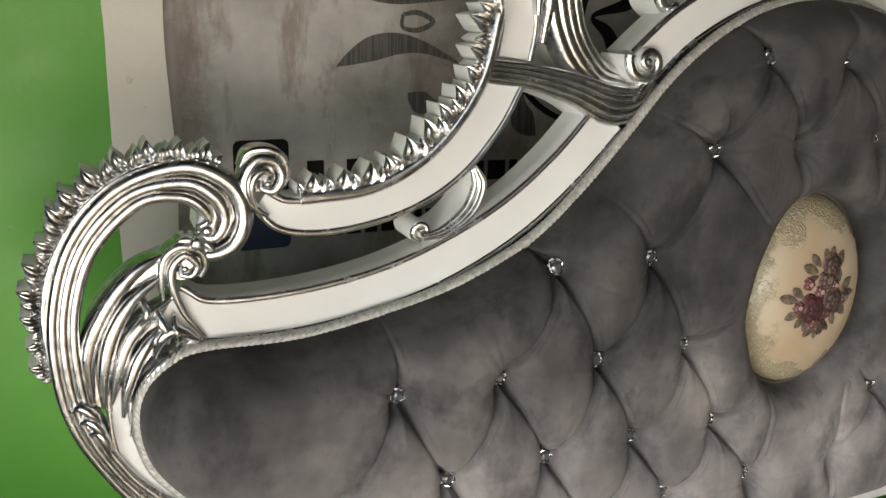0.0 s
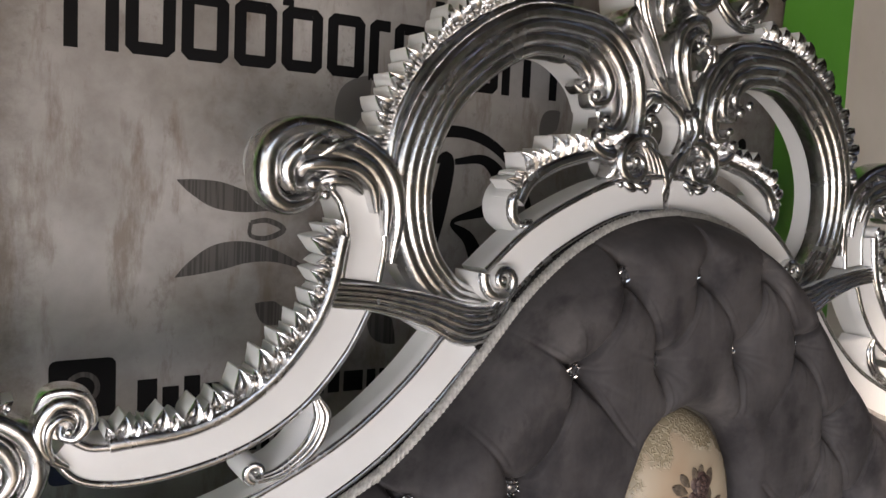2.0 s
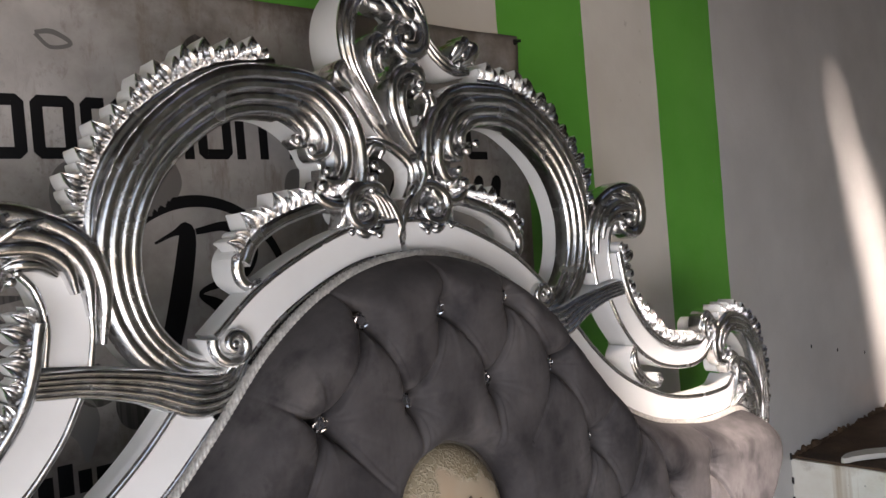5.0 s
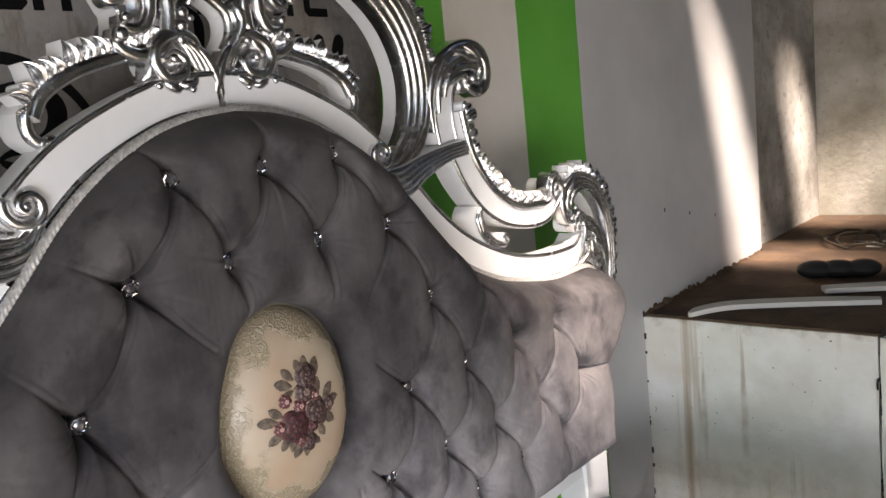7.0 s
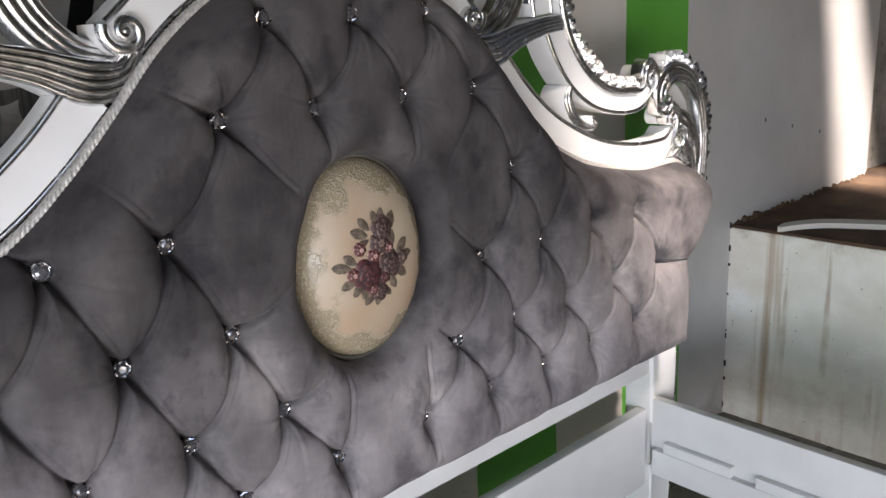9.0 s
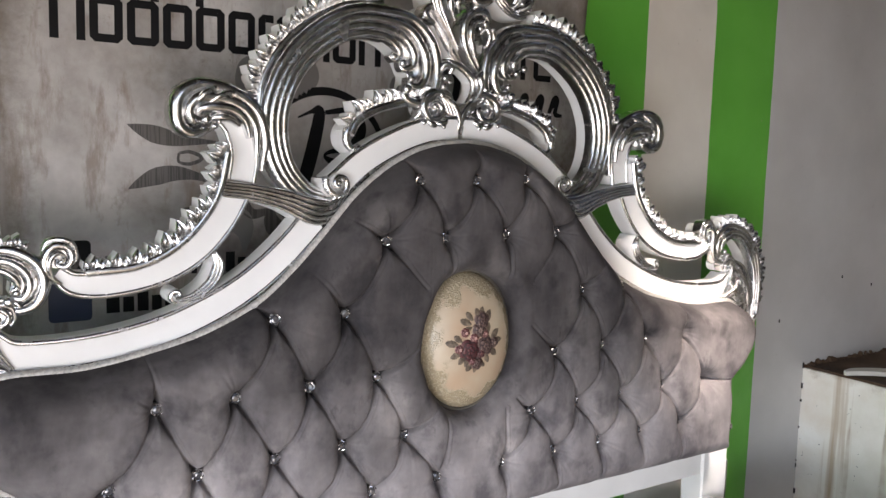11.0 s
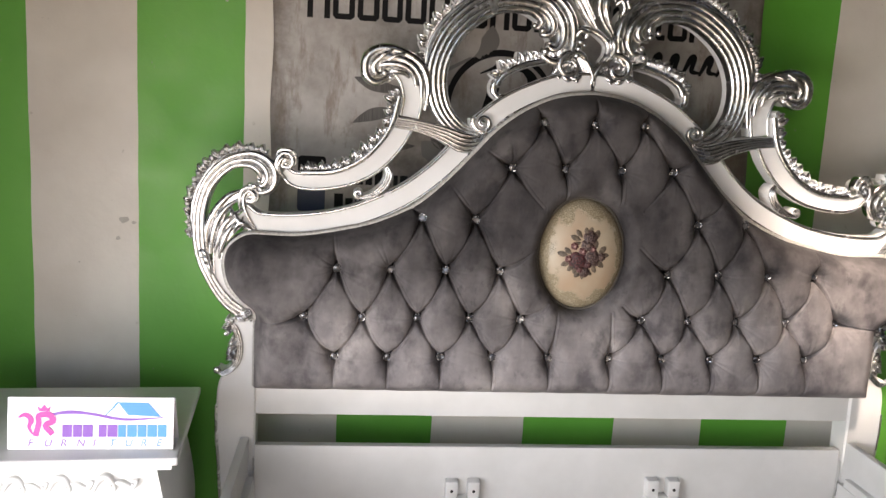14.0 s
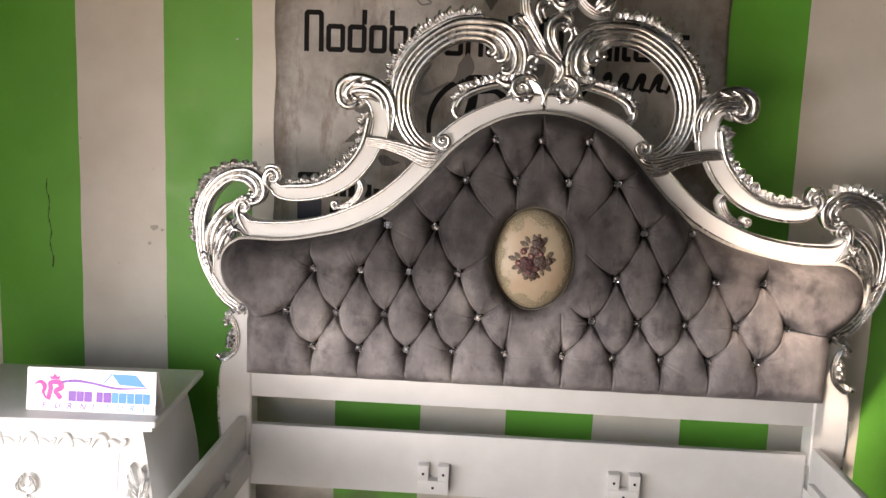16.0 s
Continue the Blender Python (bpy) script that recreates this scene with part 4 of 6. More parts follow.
def acanthus(c, cx, cz, r, a0, sweep, n, front=FRONT, fat=0.16, back=BACK, tips=4):
    """A head of curled leaf strands that wind into one eye, their outer edge broken into lobes."""
    n = max(3, n - 1)
    c.disc(cx, cz, r * 1.02, front + 0.004, back)
    for k in range(n):
        f_ = k / max(1, n - 1)
        rr = r * (1 - 0.60 * f_)
        path = spiral(cx, cz, rr, rr * 0.42, a0 + 22 * k, sweep * (1 - 0.22 * f_), r * fat * 1.45, r * fat * 0.45, 34)
        path[:, 2] *= 1 + 0.22 * np.sin(np.linspace(0, 15 - 3 * k, 34) + k)
        c.strip(path, LOBED, front - 0.002 - 0.010 * f_, front + 0.02, 0.010 * np.sin(np.linspace(0.2, math.pi, 34)) + 0.002 * np.sin(np.linspace(0, 16, 34) + k), side=0)
    for k in range(tips):
        a = radians(a0) + sweep * 2 * math.pi * (0.12 + 0.2 * k)
        px, pz = cx + r * 0.95 * math.cos(a), cz + r * 0.95 * math.sin(a)
        tooth(c, px, pz, math.degrees(a) + 50 * np.sign(sweep), r * 0.42, front + 0.002, 0.9 * np.sign(sweep))
    c.ball(cx, front - 0.020, cz, r * 0.2)


LOBED = [(-1, 0.0), (-0.85, 0.4), (-0.5, 0.75), (-0.2, 0.45), (0.1, 0.6), (0.5, 1.0), (0.85, 0.6), (1, 0)]


for M_ in (False, True):
    # lower arm: along the padding, from the volute to the wrap, and the top arc
    lower = curve([(-0.948, 1.094, 0.026), (-0.905, 1.068, 0.027), (-0.80, 1.067, 0.027), (-0.69, 1.083, 0.028), (-0.595, 1.114, 0.029), (-0.50, 1.163, 0.029), (-0.42, 1.226, 0.029), (-0.352, 1.297, 0.030)], 10)
    band("lower_arm", lower, M_, "white arm with silver edge lines")
    top = curve([(-0.30, 1.362, 0.030), (-0.235, 1.417, 0.029), (-0.158, 1.459, 0.028), (-0.08, 1.487, 0.028), (0.0, 1.494, 0.028)], 10)
    band("top_arc", top, M_, "white arc with silver edge lines", out=0.014)
    c = Carving(OUT)
    c.strand([(-0.909, 1.048, 0.0024), (-0.931, 1.081, 0.0041), (-0.943, 1.115, 0.0053), (-0.942, 1.141, 0.0059), (-0.928, 1.154, 0.0053), (-0.915, 1.142, 0.0047), (-0.92, 1.129, 0.0041), (-0.932, 1.13, 0.0035), (-0.932, 1.14, 0.0024)], FRONT - 0.004, 0.022, 8)
    c.strand([(-0.954, 1.097, 0.0018), (-0.955, 1.125, 0.0047), (-0.95, 1.151, 0.0053), (-0.933, 1.164, 0.0059), (-0.911, 1.157, 0.0053), (-0.905, 1.139, 0.0041), (-0.911, 1.124, 0.0024)], FRONT - 0.002, 0.022, 8)
    c.strand([(-0.92, 1.158, 0.0018), (-0.907, 1.166, 0.0047), (-0.896, 1.156, 0.0047), (-0.899, 1.142, 0.0024)], FRONT - 0.0, 0.022, 8)
    c.strand([(-0.94, 1.16, 0.0018), (-0.93, 1.17, 0.0047), (-0.914, 1.169, 0.0047), (-0.906, 1.161, 0.0018)], FRONT - 0.0, 0.022, 8)
    c.disc(-0.929, 1.14, 0.0201, FRONT + 0.006, BACK)
    c.ball(-0.929, FRONT - 0.014, 1.139, 0.0047)
    c.build("arm_volute", bed, TWO, "silver volute with leaves", M_)

    # upper arm and its stem above the wrap
    upper = curve([(-0.836, 1.212, 0.012), (-0.805, 1.190, 0.020), (-0.742, 1.189, 0.024), (-0.66, 1.208, 0.026), (-0.595, 1.245, 0.027), (-0.545, 1.300, 0.027), (-0.517, 1.350, 0.027)], 10)
    band("upper_arm", upper, M_, "white arm with silver edge lines")
    stem = curve([(-0.499, 1.375, 0.027), (-0.493, 1.425, 0.027), (-0.507, 1.474, 0.024), (-0.540, 1.505, 0.016)], 10)
    band("stem", stem, M_, "white stem with silver edge lines", out=0.008)
    c = Carving(0.008)
    c.disc(-0.580, 1.512, 0.050, FRONT + 0.006, BACK)
    c.strip(curve([(-0.468, 1.40, 0.010), (-0.468, 1.47, 0.018), (-0.500, 1.515, 0.030), (-0.555, 1.525, 0.034)], 9), FLAT, FRONT + 0.006, BACK)
    c.strand([(-0.458, 1.395, 0.004), (-0.452, 1.460, 0.010), (-0.474, 1.515, 0.013), (-0.528, 1.547, 0.014), (-0.585, 1.552, 0.015), (-0.620, 1.528, 0.015), (-0.622, 1.484, 0.014), (-0.598, 1.464, 0.011), (-0.568, 1.474, 0.008), (-0.562, 1.496, 0.004)], FRONT - 0.004)
    c.strand([(-0.470, 1.43, 0.004), (-0.474, 1.478, 0.009), (-0.498, 1.513, 0.012), (-0.540, 1.530, 0.012), (-0.582, 1.530, 0.013), (-0.602, 1.508, 0.011), (-0.594, 1.486, 0.009), (-0.576, 1.486, 0.005)], FRONT - 0.010)
    c.strand([(-0.486, 1.458, 0.004), (-0.496, 1.490, 0.008), (-0.522, 1.510, 0.010), (-0.555, 1.514, 0.010), (-0.580, 1.510, 0.009), (-0.586, 1.498, 0.005)], FRONT - 0.014)
    c.strand([(-0.505, 1.480, 0.003), (-0.524, 1.493, 0.007), (-0.548, 1.496, 0.008), (-0.566, 1.490, 0.004)], FRONT - 0.012)
    c.strand([(-0.552, 1.552, 0.003), (-0.575, 1.538, 0.006), (-0.592, 1.520, 0.004)], FRONT - 0.020)
    c.strand([(-0.515, 1.545, 0.003), (-0.545, 1.536, 0.006), (-0.568, 1.520, 0.004)], FRONT - 0.018)
    for x_, z_, r_ in ((-0.572, 1.490, 0.012), (-0.556, 1.478, 0.008), (-0.548, 1.487, 0.006)):
        c.ball(x_, FRONT - 0.020, z_, r_)
    c.build("leaf_head", bed, TWO, "curled silver leaf head", M_)
    c = Carving(OUT)
    c.strand([(-0.830, 1.192, 0.0029), (-0.842, 1.201, 0.0053), (-0.855, 1.216, 0.0071), (-0.856, 1.24, 0.0077), (-0.842, 1.26, 0.0077), (-0.821, 1.257, 0.0071), (-0.813, 1.238, 0.0065), (-0.823, 1.223, 0.0053), (-0.836, 1.226, 0.0041), (-0.837, 1.237, 0.0029)], FRONT - 0.004, 0.022, 8)
    c.strand([(-0.844, 1.201, 0.0018), (-0.85, 1.222, 0.0041), (-0.847, 1.24, 0.0047), (-0.836, 1.248, 0.0041), (-0.826, 1.242, 0.0035), (-0.827, 1.231, 0.0024)], FRONT - 0.01, 0.022, 8)
    c.strand([(-0.86, 1.251, 0.0018), (-0.85, 1.268, 0.0047), (-0.83, 1.271, 0.0053), (-0.812, 1.263, 0.0047), (-0.805, 1.241, 0.0035), (-0.81, 1.225, 0.0018)], FRONT - 0.0, 0.022, 8)
    c.disc(-0.833, 1.24, 0.0212, FRONT + 0.006, BACK)
    c.ball(-0.831, FRONT - 0.016, 1.233, 0.0053)
    c.build("arm_volute", bed, TWO, "silver volute with leaves", M_)
    crest("leaf_crest", [(-0.79, 1.210, 0.8), (-0.70, 1.218, 1.0), (-0.63, 1.252, 1.05), (-0.578, 1.305, 1.0), (-0.548, 1.36, 0.95), (-0.532, 1.43, 1.25)], 11, 0.033, 1, M_, 0.5, -30, spine=0.009, out=OUT)

    # wrap that ties arms and arch together
    c = Carving(0.012)
    c.strip(curve([(-0.540, 1.359, 0.016), (-0.48, 1.352, 0.017), (-0.41, 1.335, 0.022), (-0.35, 1.313, 0.029), (-0.305, 1.318, 0.024), (-0.284, 1.345, 0.015)], 10), RIB5, FRONT - 0.010, BACK)
    c.build("wrap", bed, TWO, "ribbed silver wrap", M_)

    # great arch: fluted silver, from the volute by the wrap up and over into the crest
    arch = [(-0.318, 1.340, 0.016), (-0.365, 1.352, 0.023), (-0.408, 1.398, 0.026), (-0.428, 1.462, 0.028), (-0.424, 1.532, 0.029), (-0.392, 1.604, 0.030), (-0.336, 1.662, 0.031), (-0.264, 1.702, 0.032), (-0.190, 1.707, 0.034)]
    c = Carving()
    c.strip(curve(arch + [(-0.122, 1.672, 0.038), (-0.092, 1.615, 0.036), (-0.105, 1.565, 0.024)], 12), FLAT, FRONT + 0.006, BACK)
    ends = ([(-0.120, 1.722, 0.011), (-0.070, 1.675, 0.012), (-0.057, 1.615, 0.012), (-0.070, 1.562, 0.012), (-0.105, 1.546, 0.011), (-0.138, 1.560, 0.009), (-0.138, 1.582, 0.005)],
            [(-0.132, 1.702, 0.011), (-0.093, 1.657, 0.012), (-0.085, 1.612, 0.011), (-0.100, 1.583, 0.010), (-0.124, 1.584, 0.008), (-0.128, 1.600, 0.004)],
            [(-0.142, 1.684, 0.010), (-0.115, 1.652, 0.011), (-0.118, 1.625, 0.010), (-0.140, 1.618, 0.007), (-0.148, 1.632, 0.004)],
            [(-0.160, 1.668, 0.009), (-0.147, 1.650, 0.009), (-0.158, 1.636, 0.006), (-0.172, 1.642, 0.003)])
    nrm = normals2(np.array(arch)[:, :2])
    for k, end in enumerate(ends):
        u = 0.72 - 0.48 * k
        start = [(x + nrm[q_, 0] * w * u, z + nrm[q_, 1] * w * u, max(0.004, w * (0.36 if k else 0.40))) for q_, (x, z, w) in enumerate(arch)]
        c.strand(start + end, FRONT - 0.002 - 0.005 * math.sin(1.0 + k), 0.02, 11)
    for x_, z_, r_ in ((-0.134, 1.574, 0.013), (-0.124, 1.596, 0.009), (-0.146, 1.628, 0.011), (-0.168, 1.640, 0.010)):
        c.ball(x_, FRONT - 0.016, z_, r_)
    c.build("arch", bed, TWO, "fluted silver arch", M_)
    c = Carving(0.02)
    volute(c, -0.298, 1.371, 0.028, 160, 1.35, 0.0095)
    c.build("arch_volute", bed, TWO, "silver volute", M_)
    crest("arch_crest", [(-0.462, 1.50), (-0.452, 1.575), (-0.412, 1.645), (-0.352, 1.698), (-0.275, 1.737), (-0.19, 1.748)], 12, 0.034, 1, M_, -0.9, 25, spine=0.009)

    # leaf that runs down inside the arch
    crest("inner_crest", [(-0.098, 1.555), (-0.155, 1.543), (-0.205, 1.527), (-0.245, 1.503), (-0.262, 1.475)], 8, 0.034, -1, M_, 0.9, -20, spine=0.011)
    c = Carving()
    c.strip(curve([(-0.250, 1.503, 0.010), (-0.268, 1.480, 0.010), (-0.268, 1.455, 0.009), (-0.250, 1.438, 0.008)], 8), ROUND, FRONT, BACK)
    c.ball(-0.246, FRONT - 0.008, 1.441, 0.015)
    c.build("leaf_stalk", bed, TWO, "silver leaf stalk with a bead", M_)
    # pair of rosettes and leaves over the middle of the arc
    c = Carving()
    c.disc(-0.062, 1.542, 0.028, FRONT + 0.002, BACK)
    c.strand([(-0.013, 1.539, 0.0049), (-0.028, 1.568, 0.0083), (-0.059, 1.574, 0.0099), (-0.086, 1.559, 0.0099), (-0.092, 1.535, 0.0099), (-0.076, 1.515, 0.0091), (-0.051, 1.519, 0.0083), (-0.044, 1.537, 0.0066), (-0.058, 1.55, 0.0058), (-0.071, 1.542, 0.0041)], FRONT - 0.01, 0.02)
    c.strand([(0.014, 1.482, 0.0058), (0.005, 1.512, 0.0086), (-0.01, 1.542, 0.0079), (-0.027, 1.559, 0.0056), (-0.041, 1.565, 0.0025)], FRONT - 0.008, 0.02)
    c.strand([(0.011, 1.488, 0.0058), (-0.003, 1.518, 0.0086), (-0.02, 1.549, 0.0079), (-0.041, 1.566, 0.0056), (-0.055, 1.572, 0.0025)], FRONT - 0.006, 0.02)
    c.strand([(0.008, 1.494, 0.0058), (-0.012, 1.524, 0.0086), (-0.031, 1.556, 0.0079), (-0.055, 1.573, 0.0056), (-0.069, 1.578, 0.0025)], FRONT - 0.004, 0.02)
    c.strand([(0.005, 1.5, 0.0058), (-0.021, 1.529, 0.0086), (-0.041, 1.563, 0.0079), (-0.069, 1.58, 0.0056), (-0.082, 1.585, 0.0025)], FRONT - 0.002, 0.02)
    c.strand([(-0.087, 1.52, 0.0033), (-0.076, 1.506, 0.0074), (-0.062, 1.5, 0.0066), (-0.052, 1.507, 0.0033)], FRONT - 0.01, 0.02)
    c.strand([(-0.063, 1.512, 0.0033), (-0.049, 1.504, 0.0074), (-0.034, 1.51, 0.0066), (-0.033, 1.526, 0.0033)], FRONT - 0.01, 0.02)
    c.strand([(-0.111, 1.552, 0.0033), (-0.097, 1.541, 0.0074), (-0.1, 1.523, 0.0074), (-0.109, 1.513, 0.0033)], FRONT - 0.006, 0.02)
    for x_, z_, r_ in ((-0.064, 1.541, 0.0083), (-0.093, 1.505, 0.0066), (-0.042, 1.498, 0.0066)):
        c.ball(x_, FRONT - 0.020, z_, r_)
    c.build("rosette", bed, TWO, "silver rosette with leaves", M_)
    # tie between the two arms
    c = Carving(OUT)
    c.strip(curve([(-0.560, 1.236, 0.006), (-0.552, 1.212, 0.012), (-0.566, 1.180, 0.012), (-0.598, 1.156, 0.009), (-0.63, 1.148, 0.005)], 9), RIB3, FRONT - 0.004, BACK)
    volute(c, -0.632, 1.158, 0.013, -90, -1.2, 0.006)
    c.build("tie", bed, TWO, "silver leaf tie", M_)

    # outer scroll: two fluted bands that swing down to the post
    scroll = [(-0.945, 0.812, 0.017), (-0.985, 0.842, 0.016), (-1.02, 0.890, 0.014), (-1.050, 0.955, 0.015), (-1.062, 1.02, 0.016), (-1.060, 1.098, 0.016), (-1.036, 1.172, 0.017), (-0.985, 1.226, 0.019)]
    c = Carving(OUT)
    c.strip(curve(scroll + [(-0.930, 1.240, 0.022), (-0.888, 1.212, 0.026), (-0.895, 1.175, 0.018)], 12), FLAT, FRONT + 0.006, BACK)
    ends = ([(-0.925, 1.256, 0.009), (-0.876, 1.236, 0.011), (-0.858, 1.198, 0.011), (-0.870, 1.162, 0.010), (-0.900, 1.150, 0.008), (-0.920, 1.166, 0.004)],
            [(-0.926, 1.238, 0.008), (-0.892, 1.221, 0.010), (-0.880, 1.194, 0.009), (-0.891, 1.171, 0.007), (-0.912, 1.174, 0.004)],
            [(-0.930, 1.222, 0.007), (-0.906, 1.209, 0.008), (-0.898, 1.192, 0.006), (-0.908, 1.184, 0.003)])
    nrm = normals2(np.array(scroll)[:, :2])
    for k, end in enumerate(ends):
        u = 0.68 - 0.68 * k
        start = [(x + nrm[q_, 0] * w * u, z + nrm[q_, 1] * w * u, w * 0.40) for q_, (x, z, w) in enumerate(scroll)]
        c.strand(start + end, FRONT - 0.002, 0.02, 11)
    for x_, z_, r_ in ((-0.914, 1.168, 0.011), (-0.902, 1.182, 0.008)):
        c.ball(x_, FRONT - 0.014, z_, r_)
    c.build("outer_scroll", bed, TWO, "fluted silver scroll", M_)
    # inner scroll along the padding and the thin band behind it
    inner = curve([(-1.016, 1.030, 0.006), (-1.012, 0.985, 0.011), (-1.008, 0.925, 0.013), (-0.990, 0.878, 0.014), (-0.960, 0.842, 0.013), (-0.925, 0.818, 0.010)], 10)
    band("inner_scroll", inner, M_, "white inner scroll with silver edges", 0.0035)
    # swirling leaves in the corner
    c = Carving(OUT)
    c.strip(curve([(-0.948, 1.148, 0.0035), (-0.984, 1.122, 0.013), (-1.014, 1.079, 0.0189), (-1.03, 1.029, 0.0177), (-1.029, 0.975, 0.0094)], 9), FLAT, FRONT + 0.006, BACK)
    c.strip(curve([(-0.928, 1.057, 0.0047), (-0.954, 1.064, 0.0153), (-0.98, 1.048, 0.0201), (-1.005, 1.012, 0.0165), (-1.019, 0.973, 0.0083)], 9), FLAT, FRONT + 0.008, BACK)
    c.strand([(-0.945, 1.157, 0.0024), (-0.986, 1.136, 0.0083), (-1.02, 1.093, 0.0094), (-1.04, 1.044, 0.0094), (-1.04, 0.984, 0.0035)], FRONT - 0.002, 0.022, 8)
    c.strand([(-0.952, 1.133, 0.0024), (-0.988, 1.106, 0.0077), (-1.012, 1.069, 0.0094), (-1.024, 1.025, 0.0088), (-1.028, 0.978, 0.0029)], FRONT - 0.006, 0.022, 8)
    c.strand([(-0.944, 1.103, 0.0024), (-0.972, 1.083, 0.0077), (-0.995, 1.057, 0.0088), (-1.009, 1.019, 0.0077), (-1.019, 0.98, 0.0024)], FRONT - 0.003, 0.022, 8)
    c.strand([(-0.958, 1.071, 0.0024), (-0.973, 1.055, 0.0065), (-0.988, 1.032, 0.0077), (-1.001, 0.997, 0.0065), (-1.008, 0.963, 0.0024)], FRONT - 0.008, 0.022, 8)
    c.strand([(-0.915, 1.046, 0.0024), (-0.94, 1.035, 0.0065), (-0.967, 1.018, 0.0077), (-0.988, 0.984, 0.0077), (-1.0, 0.935, 0.0029)], FRONT - 0.005, 0.022, 8)
    c.strand([(-0.969, 1.033, 0.0018), (-0.961, 1.055, 0.0071), (-0.948, 1.066, 0.0077), (-0.932, 1.059, 0.0059), (-0.916, 1.047, 0.0018)], FRONT - 0.01, 0.022, 8)
    c.strand([(-0.963, 1.094, 0.0018), (-0.959, 1.078, 0.0053), (-0.953, 1.064, 0.0053), (-0.953, 1.049, 0.0024)], FRONT - 0.012, 0.022, 8)
    c.strand([(-0.944, 1.084, 0.0018), (-0.945, 1.07, 0.0047), (-0.94, 1.058, 0.0047), (-0.943, 1.046, 0.0018)], FRONT - 0.012, 0.022, 8)
    c.strand([(-0.979, 1.106, 0.0018), (-0.974, 1.095, 0.0041), (-0.976, 1.084, 0.0041), (-0.983, 1.074, 0.0018)], FRONT - 0.012, 0.022, 8)
    c.build("corner_leaves", bed, TWO, "swirling silver corner leaves", M_)
    # narrow leaf on the outer scroll
    c = Carving(OUT)
    c.strand([(-1.062, 0.981, 0.0018), (-1.052, 0.986, 0.0047), (-1.039, 0.973, 0.0053), (-1.033, 0.954, 0.0018)], FRONT - 0.012, 0.022, 8)
    c.strand([(-1.055, 0.965, 0.0018), (-1.045, 0.968, 0.0047), (-1.034, 0.954, 0.0053), (-1.029, 0.936, 0.0018)], FRONT - 0.012, 0.022, 8)
    c.strand([(-1.047, 0.949, 0.0018), (-1.036, 0.951, 0.0047), (-1.029, 0.936, 0.0053), (-1.026, 0.917, 0.0018)], FRONT - 0.012, 0.022, 8)
    c.build("scroll_leaf", bed, TWO, "narrow silver leaf", M_)
    crest("scroll_crest", [(-1.078, 1.03, 0.7), (-1.080, 1.10, 0.9), (-1.062, 1.165, 1.0), (-1.018, 1.226, 1.0), (-0.955, 1.258, 1.0), (-0.885, 1.250, 0.9)], 13, 0.028, 1, M_, -0.7, 15, spine=0.005, out=OUT)
    c = Carving(OUT)
    acanthus(c, -0.935, 0.815, 0.024, 200, 0.9, 4, FRONT - 0.008, 0.2)
    c.build("foot_curl", bed, TWO, "silver curl at the foot of the scroll", M_)

    # post, from the scroll to the floor, with its carved bracket
    post = curve([(-0.944, 0.800, 0.036), (-0.928, 0.740, 0.024), (-0.930, 0.670, 0.030), (-0.950, 0.600, 0.052), (-0.953, 0.520, 0.055), (-0.953, 0.44, 0.054), (-0.950, 0.34, 0.050), (-0.948, 0.20, 0.046), (-0.946, 0.06, 0.044), (-0.946, 0.0, 0.044)], 10)
    ob = Carving().strip(post, FLAT, FRONT + 0.002, 0.062).build("post", bed, [WHITE, WHITE], "white post", M_)
    Carving().strip(bead(post[38:], -1.0, 0.0045), ROUND, FRONT, FRONT + 0.02).build("silver_edge", ob, TWO, "silver edge moulding", M_)
    c = Carving()
    c.strip(curve([(-0.985, 0.790, 0.004), (-0.958, 0.765, 0.010), (-0.944, 0.715, 0.010), (-0.952, 0.665, 0.009), (-0.985, 0.634, 0.008), (-1.008, 0.640, 0.006)], 9), RIB3, FRONT - 0.002, BACK)
    bracket = c.build("post_bracket", bed, TWO, "silver carved bracket", M_)
    for x_, z_, r_ in ((-1.006, 0.644, 0.014), (-0.982, 0.750, 0.009)):
        Carving().ball(x_, FRONT - 0.004, z_, r_).build("bead", bracket, TWO, "", M_)
    for k, (x_, z_, a_) in enumerate(((-0.962, 0.765, 165), (-0.950, 0.715, 190), (-0.955, 0.690, 200))):
        c = Carving()
        tooth(c, x_, z_, a_, 0.030, FRONT - 0.002, 0.6)
        c.build("leaf_tip", bracket, TWO, "", M_)

# crown, its leaves and the link below it
c = Carving()
c.strip(curve([(-0.003, 1.667, 0.0049), (-0.034, 1.715, 0.0115), (-0.058, 1.758, 0.0149), (-0.064, 1.803, 0.0165), (-0.051, 1.848, 0.0173), (-0.017, 1.882, 0.0181), (0.028, 1.89, 0.0181), (0.067, 1.867, 0.0181), (0.085, 1.832, 0.0165), (0.079, 1.794, 0.0132), (0.054, 1.773, 0.0083)], 9), RIB3, FRONT - 0.006, BACK + 0.01)
c.build("crown_loop", bed, TWO, "fluted silver crown loop")
c = Carving()
c.strand([(-0.026, 1.862, 0.0049), (-0.015, 1.848, 0.0099), (0.002, 1.847, 0.0099), (0.008, 1.86, 0.0049)], FRONT - 0.012, 0.02)
c.strand([(-0.003, 1.877, 0.0049), (0.009, 1.851, 0.0099), (0.028, 1.842, 0.0107), (0.036, 1.857, 0.0049)], FRONT - 0.014, 0.02)
c.strand([(0.023, 1.883, 0.0049), (0.036, 1.851, 0.0107), (0.054, 1.838, 0.0107), (0.064, 1.854, 0.0049)], FRONT - 0.014, 0.02)
